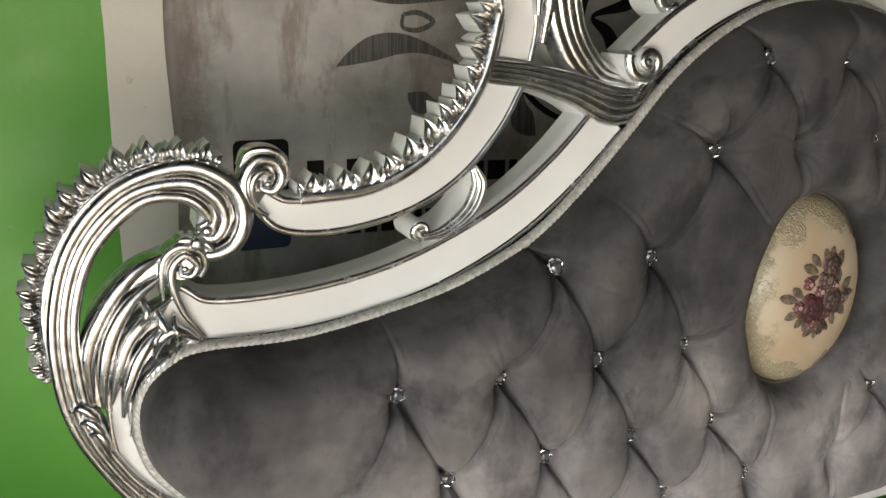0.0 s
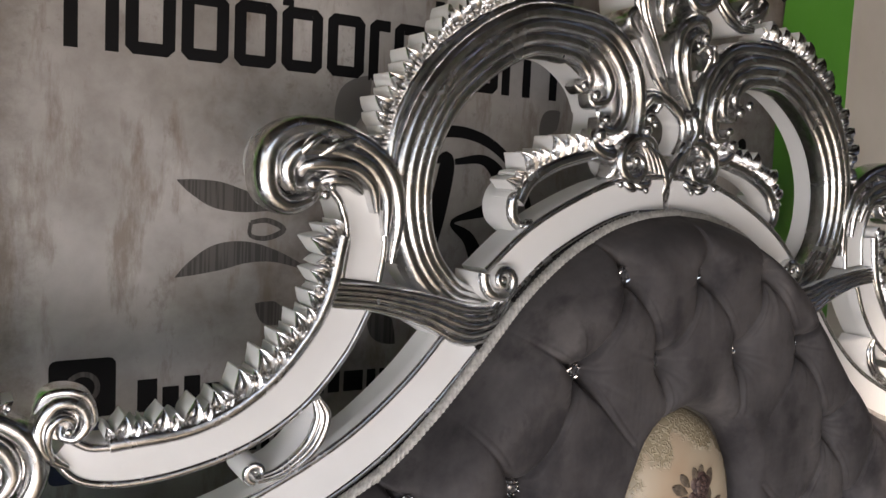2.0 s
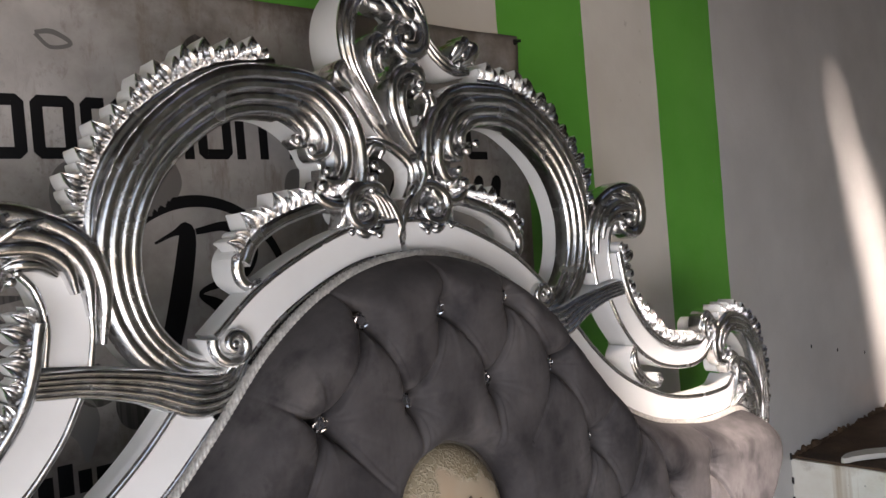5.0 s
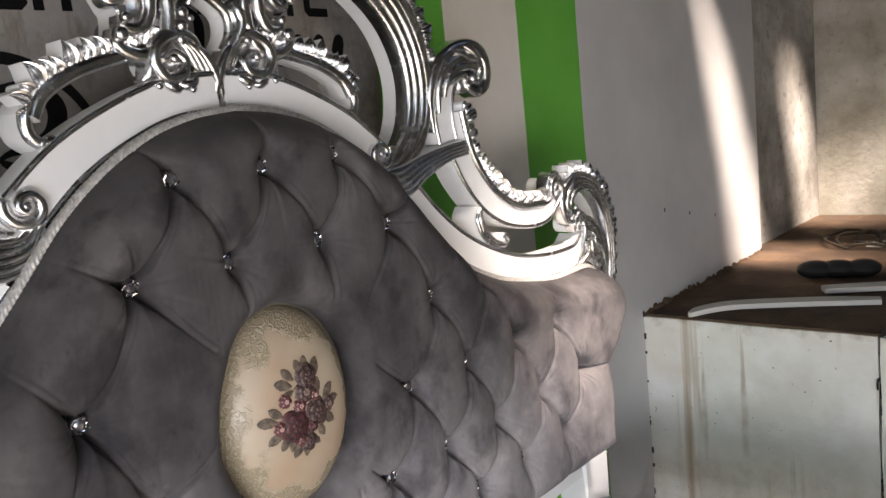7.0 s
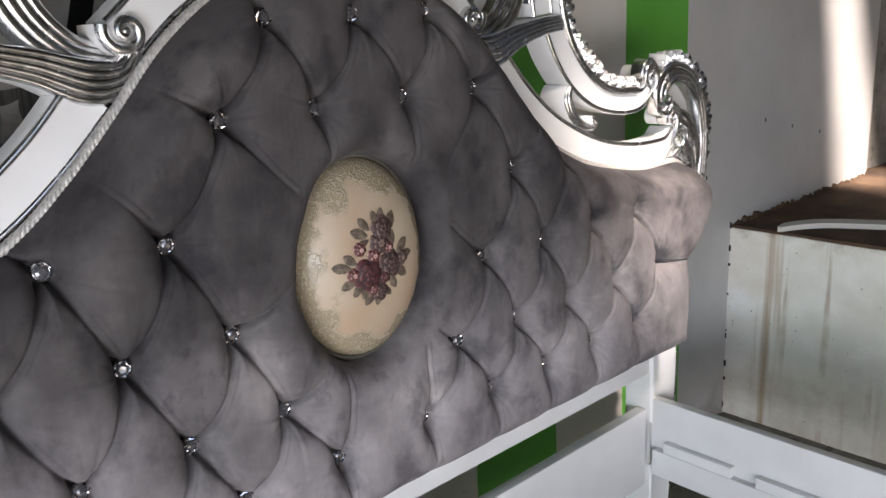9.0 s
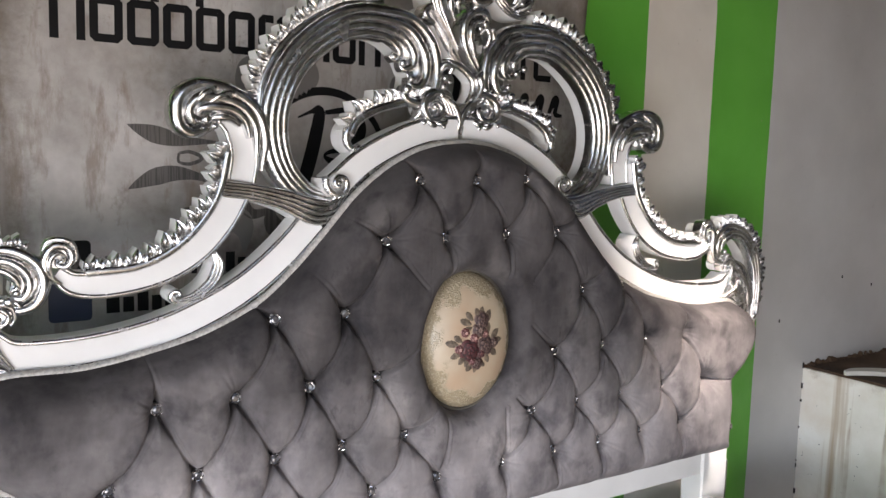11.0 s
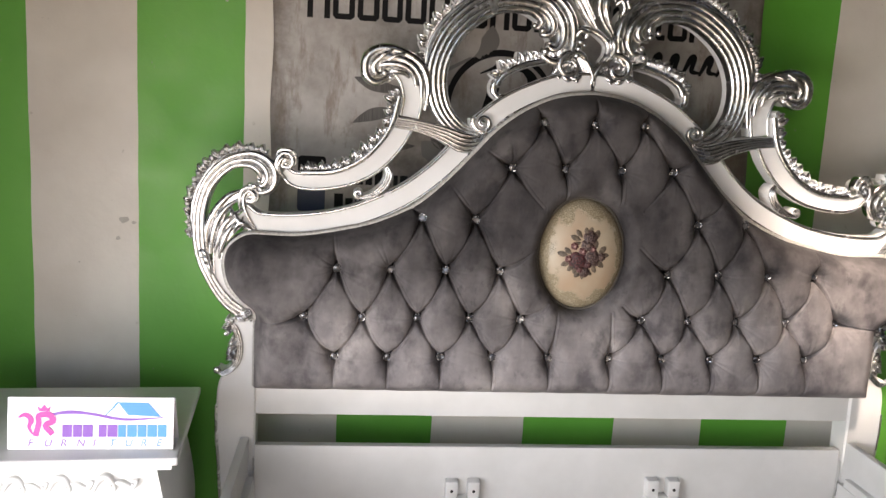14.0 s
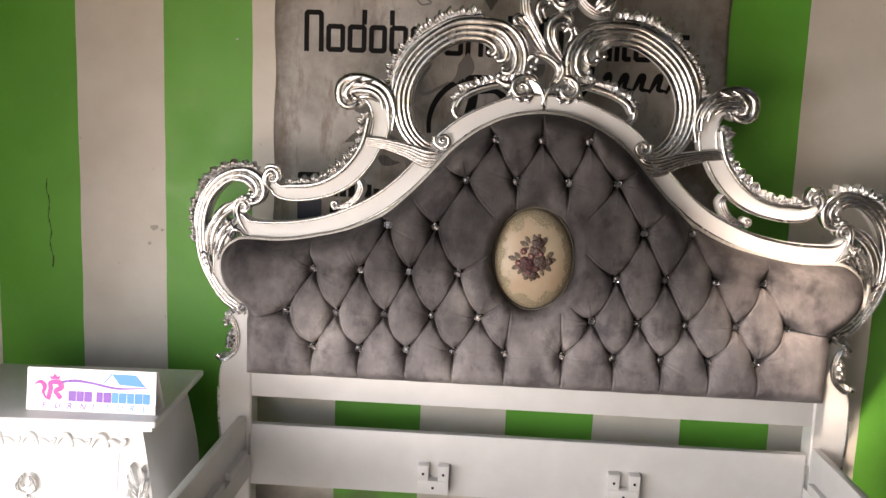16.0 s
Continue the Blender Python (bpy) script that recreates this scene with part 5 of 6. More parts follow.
c.strand([(0.061, 1.86, 0.0049), (0.08, 1.828, 0.0099), (0.074, 1.79, 0.0115), (0.043, 1.775, 0.0107), (0.021, 1.791, 0.0083), (0.027, 1.813, 0.0049)], FRONT - 0.014, 0.03)
c.strand([(0.051, 1.837, 0.0049), (0.066, 1.814, 0.0083), (0.056, 1.792, 0.0091), (0.035, 1.793, 0.0066), (0.038, 1.808, 0.0033)], FRONT - 0.018, 0.03)
c.strand([(0.044, 1.827, 0.0033), (0.02, 1.822, 0.0083), (0.01, 1.806, 0.0083), (0.018, 1.788, 0.0049)], FRONT - 0.016, 0.03)
c.strand([(-0.014, 1.732, 0.0033), (-0.027, 1.761, 0.0083), (-0.026, 1.784, 0.0099), (-0.012, 1.799, 0.0099), (0.006, 1.796, 0.0066), (0.006, 1.787, 0.0033)], FRONT - 0.01, 0.03)
c.strand([(-0.003, 1.748, 0.0033), (-0.012, 1.767, 0.0066), (-0.006, 1.78, 0.0066), (0.006, 1.778, 0.0033)], FRONT - 0.012, 0.03)
for x_, z_, r_ in ((0.006, 1.791, 0.0099), (0.045, 1.806, 0.0099), (-0.01, 1.843, 0.0083), (0.021, 1.834, 0.0083), (0.05, 1.829, 0.0083), (0.021, 1.81, 0.0083)):
    c.ball(x_, FRONT - 0.02, z_, r_)
c.build("crown_leaves", bed, TWO, "curled silver leaves in the crown")
c = Carving()
c.strip(curve([(0.053, 1.622, 0.0033), (0.027, 1.663, 0.0099), (0.013, 1.702, 0.0132), (0.017, 1.733, 0.0132), (0.037, 1.75, 0.0115), (0.058, 1.749, 0.0083)], 9), FLAT, FRONT - -0.006, BACK)
c.strip(curve([(0.081, 1.624, 0.0049), (0.08, 1.652, 0.0083), (0.072, 1.676, 0.0066), (0.085, 1.699, 0.0049)], 9), LEAFY, FRONT - 0.002, BACK)
c.strand([(0.05, 1.625, 0.0033), (0.02, 1.666, 0.0083), (0.008, 1.702, 0.0099), (0.013, 1.736, 0.0107), (0.037, 1.756, 0.0115), (0.062, 1.755, 0.0115), (0.073, 1.738, 0.0083), (0.061, 1.721, 0.0049)], FRONT - 0.01, 0.03)
c.strand([(0.053, 1.634, 0.0033), (0.034, 1.67, 0.0074), (0.025, 1.703, 0.0083), (0.031, 1.728, 0.0083), (0.048, 1.736, 0.0066), (0.056, 1.727, 0.0033)], FRONT - 0.012, 0.03)
c.strand([(0.086, 1.683, 0.0033), (0.092, 1.702, 0.0074), (0.083, 1.717, 0.0083), (0.071, 1.707, 0.0049)], FRONT - 0.008, 0.03)
c.strand([(0.072, 1.682, 0.0033), (0.078, 1.704, 0.0066), (0.067, 1.719, 0.0066), (0.053, 1.708, 0.0033)], FRONT - 0.012, 0.03)
for x_, z_, r_ in ((0.063, 1.731, 0.0099), (0.049, 1.72, 0.0074), (0.076, 1.707, 0.0074), (0.084, 1.72, 0.0066)):
    c.ball(x_, FRONT - 0.02, z_, r_)
c.build("middle_leaf", bed, TWO, "silver leaf under the crown")
c = Carving()
c.strip(curve([(-0.098, 1.737, 0.0049), (-0.082, 1.747, 0.0099), (-0.065, 1.732, 0.0132), (-0.043, 1.701, 0.0149), (-0.02, 1.666, 0.0132), (0.002, 1.64, 0.0066)], 9), LEAFY, FRONT - 0.008, BACK)
c.strand([(-0.068, 1.72, 0.0049), (-0.09, 1.73, 0.0083), (-0.097, 1.741, 0.0066), (-0.086, 1.753, 0.0066), (-0.071, 1.748, 0.0033)], FRONT - 0.014, 0.03)
c.build("crown_side_leaf", bed, TWO, "silver leaf beside the crown")
c = Carving()
c.strip(curve([(-0.057, 1.627, 0.0049), (-0.038, 1.641, 0.0083), (-0.007, 1.64, 0.0099), (0.022, 1.625, 0.0099), (0.043, 1.603, 0.0099), (0.041, 1.575, 0.0083), (0.025, 1.551, 0.0066)], 9), ROUND, FRONT - 0.004, FRONT + 0.030)
c.strand([(-0.053, 1.615, 0.0049), (-0.041, 1.633, 0.0083), (-0.023, 1.629, 0.0066), (-0.026, 1.614, 0.0049)], FRONT - 0.014, 0.03)
c.strand([(0.067, 1.629, 0.0049), (0.054, 1.613, 0.0083), (0.058, 1.592, 0.0083), (0.048, 1.569, 0.0066), (0.032, 1.55, 0.0049)], FRONT - 0.012, 0.03)
for x_, z_, r_ in ((-0.038, 1.604, 0.0099), (-0.042, 1.586, 0.0099), (-0.046, 1.567, 0.0091), (-0.027, 1.596, 0.0066), (0.063, 1.604, 0.0083), (0.072, 1.586, 0.0083), (0.066, 1.566, 0.0083), (0.074, 1.62, 0.0083)):
    c.ball(x_, FRONT - 0.016, z_, r_)
c.build("link_leaf", bed, TWO, "silver link leaf with beads")
c = Carving()
c.strip(curve([(0.09, 1.829, 0.0049), (0.102, 1.802, 0.0115), (0.125, 1.78, 0.0132), (0.155, 1.765, 0.0115), (0.188, 1.763, 0.0066)], 9), RIB3, FRONT - 0.004, BACK)
c.strand([(0.143, 1.775, 0.0049), (0.161, 1.792, 0.0099), (0.175, 1.813, 0.0099), (0.18, 1.819, 0.0033)], FRONT - 0.01, 0.03)
c.strand([(0.162, 1.771, 0.0049), (0.183, 1.782, 0.0099), (0.194, 1.802, 0.0083), (0.186, 1.812, 0.0033)], FRONT - 0.012, 0.03)
c.strand([(0.143, 1.784, 0.0033), (0.153, 1.801, 0.0083), (0.171, 1.803, 0.0066)], FRONT - 0.014, 0.03)
for x_, z_, r_ in ((0.166, 1.788, 0.0099), (0.184, 1.776, 0.0083)):
    c.ball(x_, FRONT - 0.018, z_, r_)
c.build("crown_tail", bed, TWO, "silver tail of the crown")

# rails, slat board, brackets
part("top_rail", box((-0.91, -0.008, 0.512), (0.91, 0.05, 0.600), 0.004), WHITE, bed, smooth=True)
part("slat_board", box((-0.905, -0.004, 0.205), (0.905, 0.024, 0.415), 0.003), WHITE, bed, smooth=True)
for x0, z0 in ((-0.340, 0.222), (0.278, 0.228)):
    bm = bmesh.new()
    add_box(bm, (x0, -0.038, z0), (x0 + 0.102, -0.004, z0 + 0.045), 0.003)
    add_box(bm, (x0, -0.038, z0 + 0.0452), (x0 + 0.036, -0.004, z0 + 0.096), 0.003)
    add_box(bm, (x0 + 0.066, -0.038, z0 + 0.0452), (x0 + 0.102, -0.004, z0 + 0.096), 0.003)
    br = part("slat_bracket", bm, WHITE, bed, "notched white bracket", smooth=True)
    for sx, sz in ((0.018, 0.068), (0.084, 0.068), (0.051, 0.022)):
        bm = bmesh.new()
        bmesh.ops.create_cone(bm, cap_ends=True, segments=10, radius1=0.0045, radius2=0.0045, depth=0.004, matrix=pose(x0 + sx, -0.0385, z0 + sz, 90))
        part("screw", bm, SCREW, br)
for s in (1, -1):
    lo, hi = sorted((s * 0.915, s * 0.940))
    rail = part("side_rail", box((lo, -2.02, 0.235), (hi, -0.014, 0.445), 0.004), WHITE, bed, "white side rail", smooth=True)
    bm = bmesh.new()
    a0, a1 = sorted((s * 0.895, s * 0.9152))
    add_box(bm, (a0, -2.0, 0.250), (a1, -0.03, 0.318), 0.002)
    for y0, y1 in ((-0.24, -0.06), (-0.50, -0.30), (-0.80, -0.56), (-1.10, -0.86), (-1.40, -1.16), (-1.70, -1.46)):
        add_box(bm, (a0, y0, 0.3184), (a1, y1, 0.345), 0.002)
    part("slat_ledger", bm, WHITE, rail, "notched white ledger for the slats", smooth=True)
    bm = bmesh.new()
    add_box(bm, (min(s * 0.898, s * 0.904), -0.022, 0.27), (max(s * 0.898, s * 0.904), -0.013, 0.385))
    part("hook_plate", bm, SETTING, rail, "steel bed hook")

# ---- banner on the wall ----
BX0, BX1, BZ0, BZ1 = -0.896, 0.617, 1.00, 1.931


def cloth_y(x, z):
    top = max(0.0, 1 - (BZ1 - z) / 0.25)
    return WALL_Y - 0.009 - 0.003 * math.sin(9 * x + 3 * z) - 0.004 * top * math.sin(21 * x + 10 * z) * math.exp(-abs(x + 0.7) * 1.2) - 0.003 * noise.noise(Vector((x * 5, 0, z * 5))) - 0.0025 * top * math.sin(34 * (x * 0.6 + z) + 2 * noise.noise(Vector((x * 3, 1, z * 3))))


banner = thing("banner", "grey printed shop banner nailed to the striped wall", "banner", (0, 0, 0))
nx, nz = 110, 66
verts = []
for j in range(nz + 1):
    for i in range(nx + 1):
        x, z = BX0 + (BX1 - BX0) * i / nx, BZ0 + (BZ1 - BZ0) * j / nz
        sag = 0.006 * math.sin(math.pi * i / nx) * (j / nz)
        verts.append((x + 0.003 * math.sin(z * 17), cloth_y(x, z), z - sag))
faces = [(j * (nx + 1) + i, j * (nx + 1) + i + 1, (j + 1) * (nx + 1) + i + 1, (j + 1) * (nx + 1) + i) for j in range(nz) for i in range(nx)]
cloth = mesh_object("cloth", verts, faces, [BANNER], parent=banner)
sol = cloth.modifiers.new("thickness", "SOLIDIFY")
sol.thickness, sol.offset = 0.0012, 1.0


def flat(name, polys, mat, parent=None, lift=0.0022, label=""):
    """Flat print on the banner: polygons of (x, z) cut into small pieces so that they follow the cloth."""
    bm = bmesh.new()
    for poly in polys:
        bm.faces.new([bm.verts.new((x, 0, z)) for x, z in poly])
    bmesh.ops.triangulate(bm, faces=bm.faces[:])
    bmesh.ops.subdivide_edges(bm, edges=[e for e in bm.edges if e.calc_length() > 0.05], cuts=2)
    for vtx in bm.verts:
        vtx.co.y = cloth_y(vtx.co.x, vtx.co.z) - lift
    return part(name, bm, mat, parent or banner, label)


def ribbon(points, n=10):
    """A flat stroke of varying half width as one polygon strip list."""
    p = curve(points, n)
    nrm = normals2(p[:, :2])
    a_, b_ = p[:, :2] + nrm * p[:, 2:3], p[:, :2] - nrm * p[:, 2:3]
    return [[tuple(a_[i]), tuple(b_[i]), tuple(b_[i + 1]), tuple(a_[i + 1])] for i in range(len(p) - 1)]


def frame_shape(x, z, w, h_, t, cut=""):
    """A plain squared ring of bars with clipped corners, some sides left out: l, r, t, b."""
    out, k = [], min(0.010, w * 0.3)
    has = {side_: side_ not in cut for side_ in "lrtb"}
    if has["l"]:
        lo_, hi_ = (k if has["b"] else 0), (k if has["t"] else 0)
        out.append([(x, z + lo_), (x + lo_, z), (x + t, z), (x + t, z + h_), (x + hi_, z + h_), (x, z + h_ - hi_)] if lo_ and hi_ else
                   [(x, z), (x + t, z), (x + t, z + h_), (x + hi_, z + h_), (x, z + h_ - hi_)] if hi_ else [(x, z + lo_), (x + lo_, z), (x + t, z), (x + t, z + h_), (x, z + h_)] if lo_ else
                   [(x, z), (x + t, z), (x + t, z + h_), (x, z + h_)])
    if has["r"]:
        x1, lo_, hi_ = x + w, (k if has["b"] else 0), (k if has["t"] else 0)
        out.append([(x1 - t, z), (x1 - lo_, z), (x1, z + lo_), (x1, z + h_ - hi_), (x1 - hi_, z + h_), (x1 - t, z + h_)] if lo_ and hi_ else
                   [(x1 - t, z), (x1, z), (x1, z + h_ - hi_), (x1 - hi_, z + h_), (x1 - t, z + h_)] if hi_ else [(x1 - t, z), (x1 - lo_, z), (x1, z + lo_), (x1, z + h_), (x1 - t, z + h_)] if lo_ else
                   [(x1 - t, z), (x1, z), (x1, z + h_), (x1 - t, z + h_)])
    for side_, z0 in (("t", z + h_ - t), ("b", z)):
        if has[side_]:
            a0, a1 = x + (t if has["l"] else 0), x + w - (t if has["r"] else 0)
            out.append([(a0, z0), (a1, z0), (a1, z0 + t), (a0, z0 + t)])
    return out


# shop name, drawn as a row of plain squared shapes
x = -0.797
for k, (w, h_, cut) in enumerate(((0.074, 0.137, "b"), (0.072, 0.093, ""), (0.072, 0.093, ""), (0.068, 0.093, ""), (0.070, 0.093, ""), (0.068, 0.093, ""), (0.040, 0.093, "rb"), (0.072, 0.093, ""), (0.066, 0.137, "tb"),
                                  (0.068, 0.093, ""), (0.068, 0.137, "tb"), (0.03, 0.0, ""), (0.066, 0.137, "rb"), (0.070, 0.093, "t"), (0.042, 0.093, "rb"), (0.068, 0.093, "b"), (0.018, 0.093, "rtb"), (0.034, 0.12, "rt"), (0.070, 0.093, "t"), (0.042, 0.093, "rb"), (0.070, 0.093, "r"))):
    w *= 0.905
    if h_:
        polys = frame_shape(x, 1.648, w, h_, 0.017 if w > 0.02 else w, cut)
        if k in (2, 4):
            sx = x + (w - 0.017 if k == 2 else 0)
            polys.append([(sx, 1.741), (sx + 0.017, 1.741), (sx + 0.017, 1.79), (sx, 1.79)])
        flat("name_shape", polys, INK)
    x += w + 0.0078
# script line under it, as slanted plain strokes
for k in range(6):
    x = 0.20 + 0.056 * k
    flat("script_stroke", ribbon([(x, 1.548, 0.004), (x + 0.026, 1.600, 0.010), (x + 0.038, 1.598, 0.007), (x + 0.030, 1.562, 0.008), (x + 0.056, 1.556, 0.004)], 5), INK)
flat("script_stroke", ribbon([(0.10, 1.535, 0.004), (0.13, 1.52, 0.008), (0.16, 1.56, 0.010), (0.175, 1.63, 0.010), (0.15, 1.66, 0.005)], 6), INK)
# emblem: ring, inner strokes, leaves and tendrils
cx, cz = -0.20, 1.415
ring_pts = [(cx + 0.165 * math.cos(a_), cz + 0.165 * math.sin(a_), 0.004 + 0.006 * math.sin(a_ * 0.5 + 0.6) ** 2) for a_ in np.linspace(-2.6, 3.3, 24)]
flat("emblem_ring", ribbon(ring_pts, 4), INK)
flat("emblem_stroke", ribbon([(-0.268, 1.325, 0.016), (-0.25, 1.38, 0.017), (-0.228, 1.46, 0.017), (-0.215, 1.53, 0.014), (-0.235, 1.53, 0.005), (-0.27, 1.515, 0.002)], 6), INK)
flat("emblem_stroke", ribbon([(-0.20, 1.530, 0.005), (-0.14, 1.535, 0.009), (-0.105, 1.50, 0.016), (-0.125, 1.455, 0.012), (-0.20, 1.43, 0.004), (-0.165, 1.40, 0.012), (-0.13, 1.34, 0.016), (-0.09, 1.325, 0.004)], 7), INK)
flat("tendril", ribbon([(-0.37, 1.34, 0.004), (-0.40, 1.32, 0.012), (-0.38, 1.29, 0.012), (-0.33, 1.30, 0.005)], 7), GREY_INK)


def leaf_print(x0, z0, x1, z1, w, bow, mat=GREY_INK):
    d_ = np.array([x1 - x0, z1 - z0])
    n_ = np.array([-d_[1], d_[0]]) / np.linalg.norm(d_)
    pts = []
    for t, k in ((0, 0.02), (0.12, 0.55), (0.3, 1.0), (0.5, 0.85), (0.7, 0.5), (0.88, 0.25), (1, 0.08)):
        p_ = np.array([x0, z0]) + d_ * t + n_ * bow * math.sin(math.pi * t)
        pts.append((p_[0], p_[1], w * k))
    flat("printed_leaf", ribbon(pts, 5), mat)


leaf_print(-0.652, 1.483, -0.46, 1.452, 0.019, -0.012)
leaf_print(-0.652, 1.346, -0.45, 1.352, 0.019, 0.032)
leaf_print(-0.535, 1.305, -0.46, 1.285, 0.018, -0.01)
leaf_print(-0.44, 1.30, -0.40, 1.20, 0.030, 0.02, MID_INK)
leaf_print(-0.36, 1.655, -0.40, 1.52, 0.026, -0.02, MID_INK)
leaf_print(-0.24, 1.66, -0.31, 1.545, 0.028, 0.025, MID_INK)
leaf_print(-0.30, 1.23, -0.33, 1.33, 0.022, 0.02, GREY_INK)
leaf_print(-0.10, 1.245, -0.14, 1.36, 0.022, -0.03, MID_INK)
leaf_print(0.02, 1.63, -0.02, 1.56, 0.02, -0.01, MID_INK)
leaf_print(-0.17, 1.855, -0.17, 1.80, 0.022, 0.0, GREY_INK)
flat("tendril", ribbon([(-0.545, 1.425, 0.003), (-0.52, 1.428, 0.004), (-0.495, 1.415, 0.004), (-0.52, 1.402, 0.004), (-0.545, 1.406, 0.003), (-0.545, 1.425, 0.003)], 6), GREY_INK)
flat("tendril", ribbon([(-0.415, 1.60, 0.004), (-0.41, 1.55, 0.004), (-0.38, 1.52, 0.006), (-0.30, 1.56, 0.004)], 7), MID_INK)
flat("tendril", ribbon([(-0.42, 1.832, 0.003), (-0.395, 1.835, 0.004), (-0.37, 1.82, 0.003), (-0.40, 1.812, 0.003), (-0.42, 1.83, 0.003)], 6), MID_INK)
# two icon squares with lines of small writing beside them
for z0, mat in ((1.168, INK), (1.080, BLUE_INK)):
    r_ = 0.012
    pts = []
    for ox, oz, a0 in ((-0.738, z0 + 0.062, 0), (-0.803 + 0.0, z0 + 0.062, 90), (-0.803, z0, 180), (-0.738, z0, 270)):
        for da in (0, 30, 60, 90):
            pts.append((ox + r_ * math.cos(radians(a0 + da)) * 0.8, oz + r_ * math.sin(radians(a0 + da)) * 0.8))
    flat("icon_square", [pts], mat)
ringp = [(-0.771 + 0.019 * math.cos(a_), 1.200 + 0.019 * math.sin(a_), 0.0035) for a_ in np.linspace(0, 6.283, 14)]
flat("icon_ring", ribbon(ringp, 3), GREY_INK, lift=0.0034)
for z0, widths in ((1.158, (0.034, 0.030, 0.030, 0.028, 0.030, 0.028, 0.020, 0.03, 0.028, 0.028, 0.026, 0.040, 0.022, 0.028, 0.022, 0.028)), (1.082, (0.034, 0.030, 0.030, 0.028, 0.030, 0.028, 0.020, 0.03, 0.028, 0.028, 0.026, 0.03, 0.036, 0.03, 0.028))):
    x = -0.700
    for k, w in enumerate(widths):
        hh = 0.046 if k in (0, 2, 4, 9) else 0.033
        flat("letter_bar", [[(x, z0), (x + w - 0.007, z0), (x + w - 0.007, z0 + hh), (x, z0 + hh)]], INK)
        x += w
# nails with their washers
for x, z in ((BX0 + 0.012, BZ1 - 0.014), (BX1 - 0.012, BZ1 - 0.016)):
    bm = bmesh.new()
    bmesh.ops.create_cone(bm, cap_ends=True, segments=14, radius1=0.007, radius2=0.006, depth=0.003, matrix=pose(x, WALL_Y - 0.016, z, 90))
    bmesh.ops.create_cone(bm, cap_ends=True, segments=10, radius1=0.0025, radius2=0.0035, depth=0.016, matrix=pose(x, WALL_Y - 0.022, z, 90))
    part("nail", bm, SCREW, banner, "dark nail through the banner corner", smooth=True)

# ---- hammered copper relief panel above the banner ----
cop = thing("copper_panel", "hammered copper relief panel hanging on the striped wall", "wall panel", (0, 0, 0))
bm = bmesh.new()
n1, n2 = 170, 22
grid = [[bm.verts.new((-1.02 + 1.352 * i / n1, WALL_Y - 0.018 - 0.010 * max(0.0, noise.noise(Vector((i * 0.21, j * 0.33, 1.5)))) - 0.004 * noise.noise(Vector((i * 0.6, j * 0.9, 4.0))), 2.055 + 0.105 * j / n2)) for j in range(n2 + 1)] for i in range(n1 + 1)]
for i in range(n1):
    for j in range(n2):
        bm.faces.new((grid[i][j], grid[i + 1][j], grid[i + 1][j + 1], grid[i][j + 1]))
part("copper_sheet", bm, COPPER, cop, smooth=True)
part("backing_board", box((-1.022, WALL_Y - 0.014, 2.054), (0.334, WALL_Y - 0.0005, 2.161)), DARKWOOD, cop)
part("side_strip", box((0.3335, WALL_Y - 0.02, 2.054), (0.341, WALL_Y - 0.0005, 2.161), 0.002), PLASTER, cop, "pale bare wooden edge")
for i in range(20):
    x = -0.98 + i * 0.066
    bm = bmesh.new()
    bmesh.ops.create_icosphere(bm, subdivisions=2, radius=0.013, matrix=Matrix.LocRotScale((x, WALL_Y - 0.026, 2.064), None, (1.1, 0.7, 0.8)))
    part("boss", bm, COPPER, cop, smooth=True)
part("seam_bead", box((0.088, WALL_Y - 0.034, 2.056), (0.096, WALL_Y - 0.016, 2.159), 0.003), COPPER, cop)

# ---- nightstand with a card on it ----
ns = thing("nightstand", "white bombe nightstand with silver carved details", "nightstand", (-1.36, -0.33, 0))
NX0, NX1, NY0, NY1, NT = -1.715, -1.038, -0.525, -0.075, 0.605
TILT_NS = Matrix.Translation((-1.36, -0.33, 0)) @ pose(0, 0, 0, 0, 0, 4.0) @ Matrix.Translation((1.36, 0.33, 0))


def ns_part(name, bm, mat, parent=ns, label="", smooth=True):
    bmesh.ops.transform(bm, matrix=TILT_NS, verts=bm.verts[:])
    return part(name, bm, mat, parent, label, smooth)


bm = bmesh.new()
add_box(bm, (NX0 - 0.012, NY0 - 0.018, NT - 0.020), (NX1 + 0.012, NY1 + 0.006, NT), 0.006, None, 0, 3)
add_box(bm, (NX0 + 0.002, NY0 - 0.004, NT - 0.036), (NX1 - 0.002, NY1, NT - 0.0204), 0.005)
ns_part("top", bm, WHITE)


def bulge(z):
    """How far the body swells at this height."""
    t = (z - 0.10) / 0.47
    return 0.052 * math.sin(math.pi * min(1, max(0, t)) ** 0.75) - 0.012 * (1 - t)


bm = bmesh.new()
levels = np.linspace(0.10, 0.569, 22)
loops = []
for z in levels:
    g_ = bulge(z)
    lo_x, hi_x, lo_y, hi_y = NX0 + 0.045 - g_, NX1 - 0.045 + g_, NY0 + 0.040 - g_, NY1 - 0.012
    pts = []
    for px, py in ((lo_x, hi_y), (lo_x, lo_y), (hi_x, lo_y), (hi_x, hi_y)):
        pts.append((px, py))
    ring = []
    for k in range(4):
        a_, b_ = pts[k], pts[(k + 1) % 4]
        for t in np.linspace(0, 1, 9)[:-1]:
            bow = 0.012 * math.sin(math.pi * t) if k == 1 else 0.0
            ring.append(bm.verts.new((a_[0] + (b_[0] - a_[0]) * t, a_[1] + (b_[1] - a_[1]) * t - bow, z)))
    loops.append(ring)
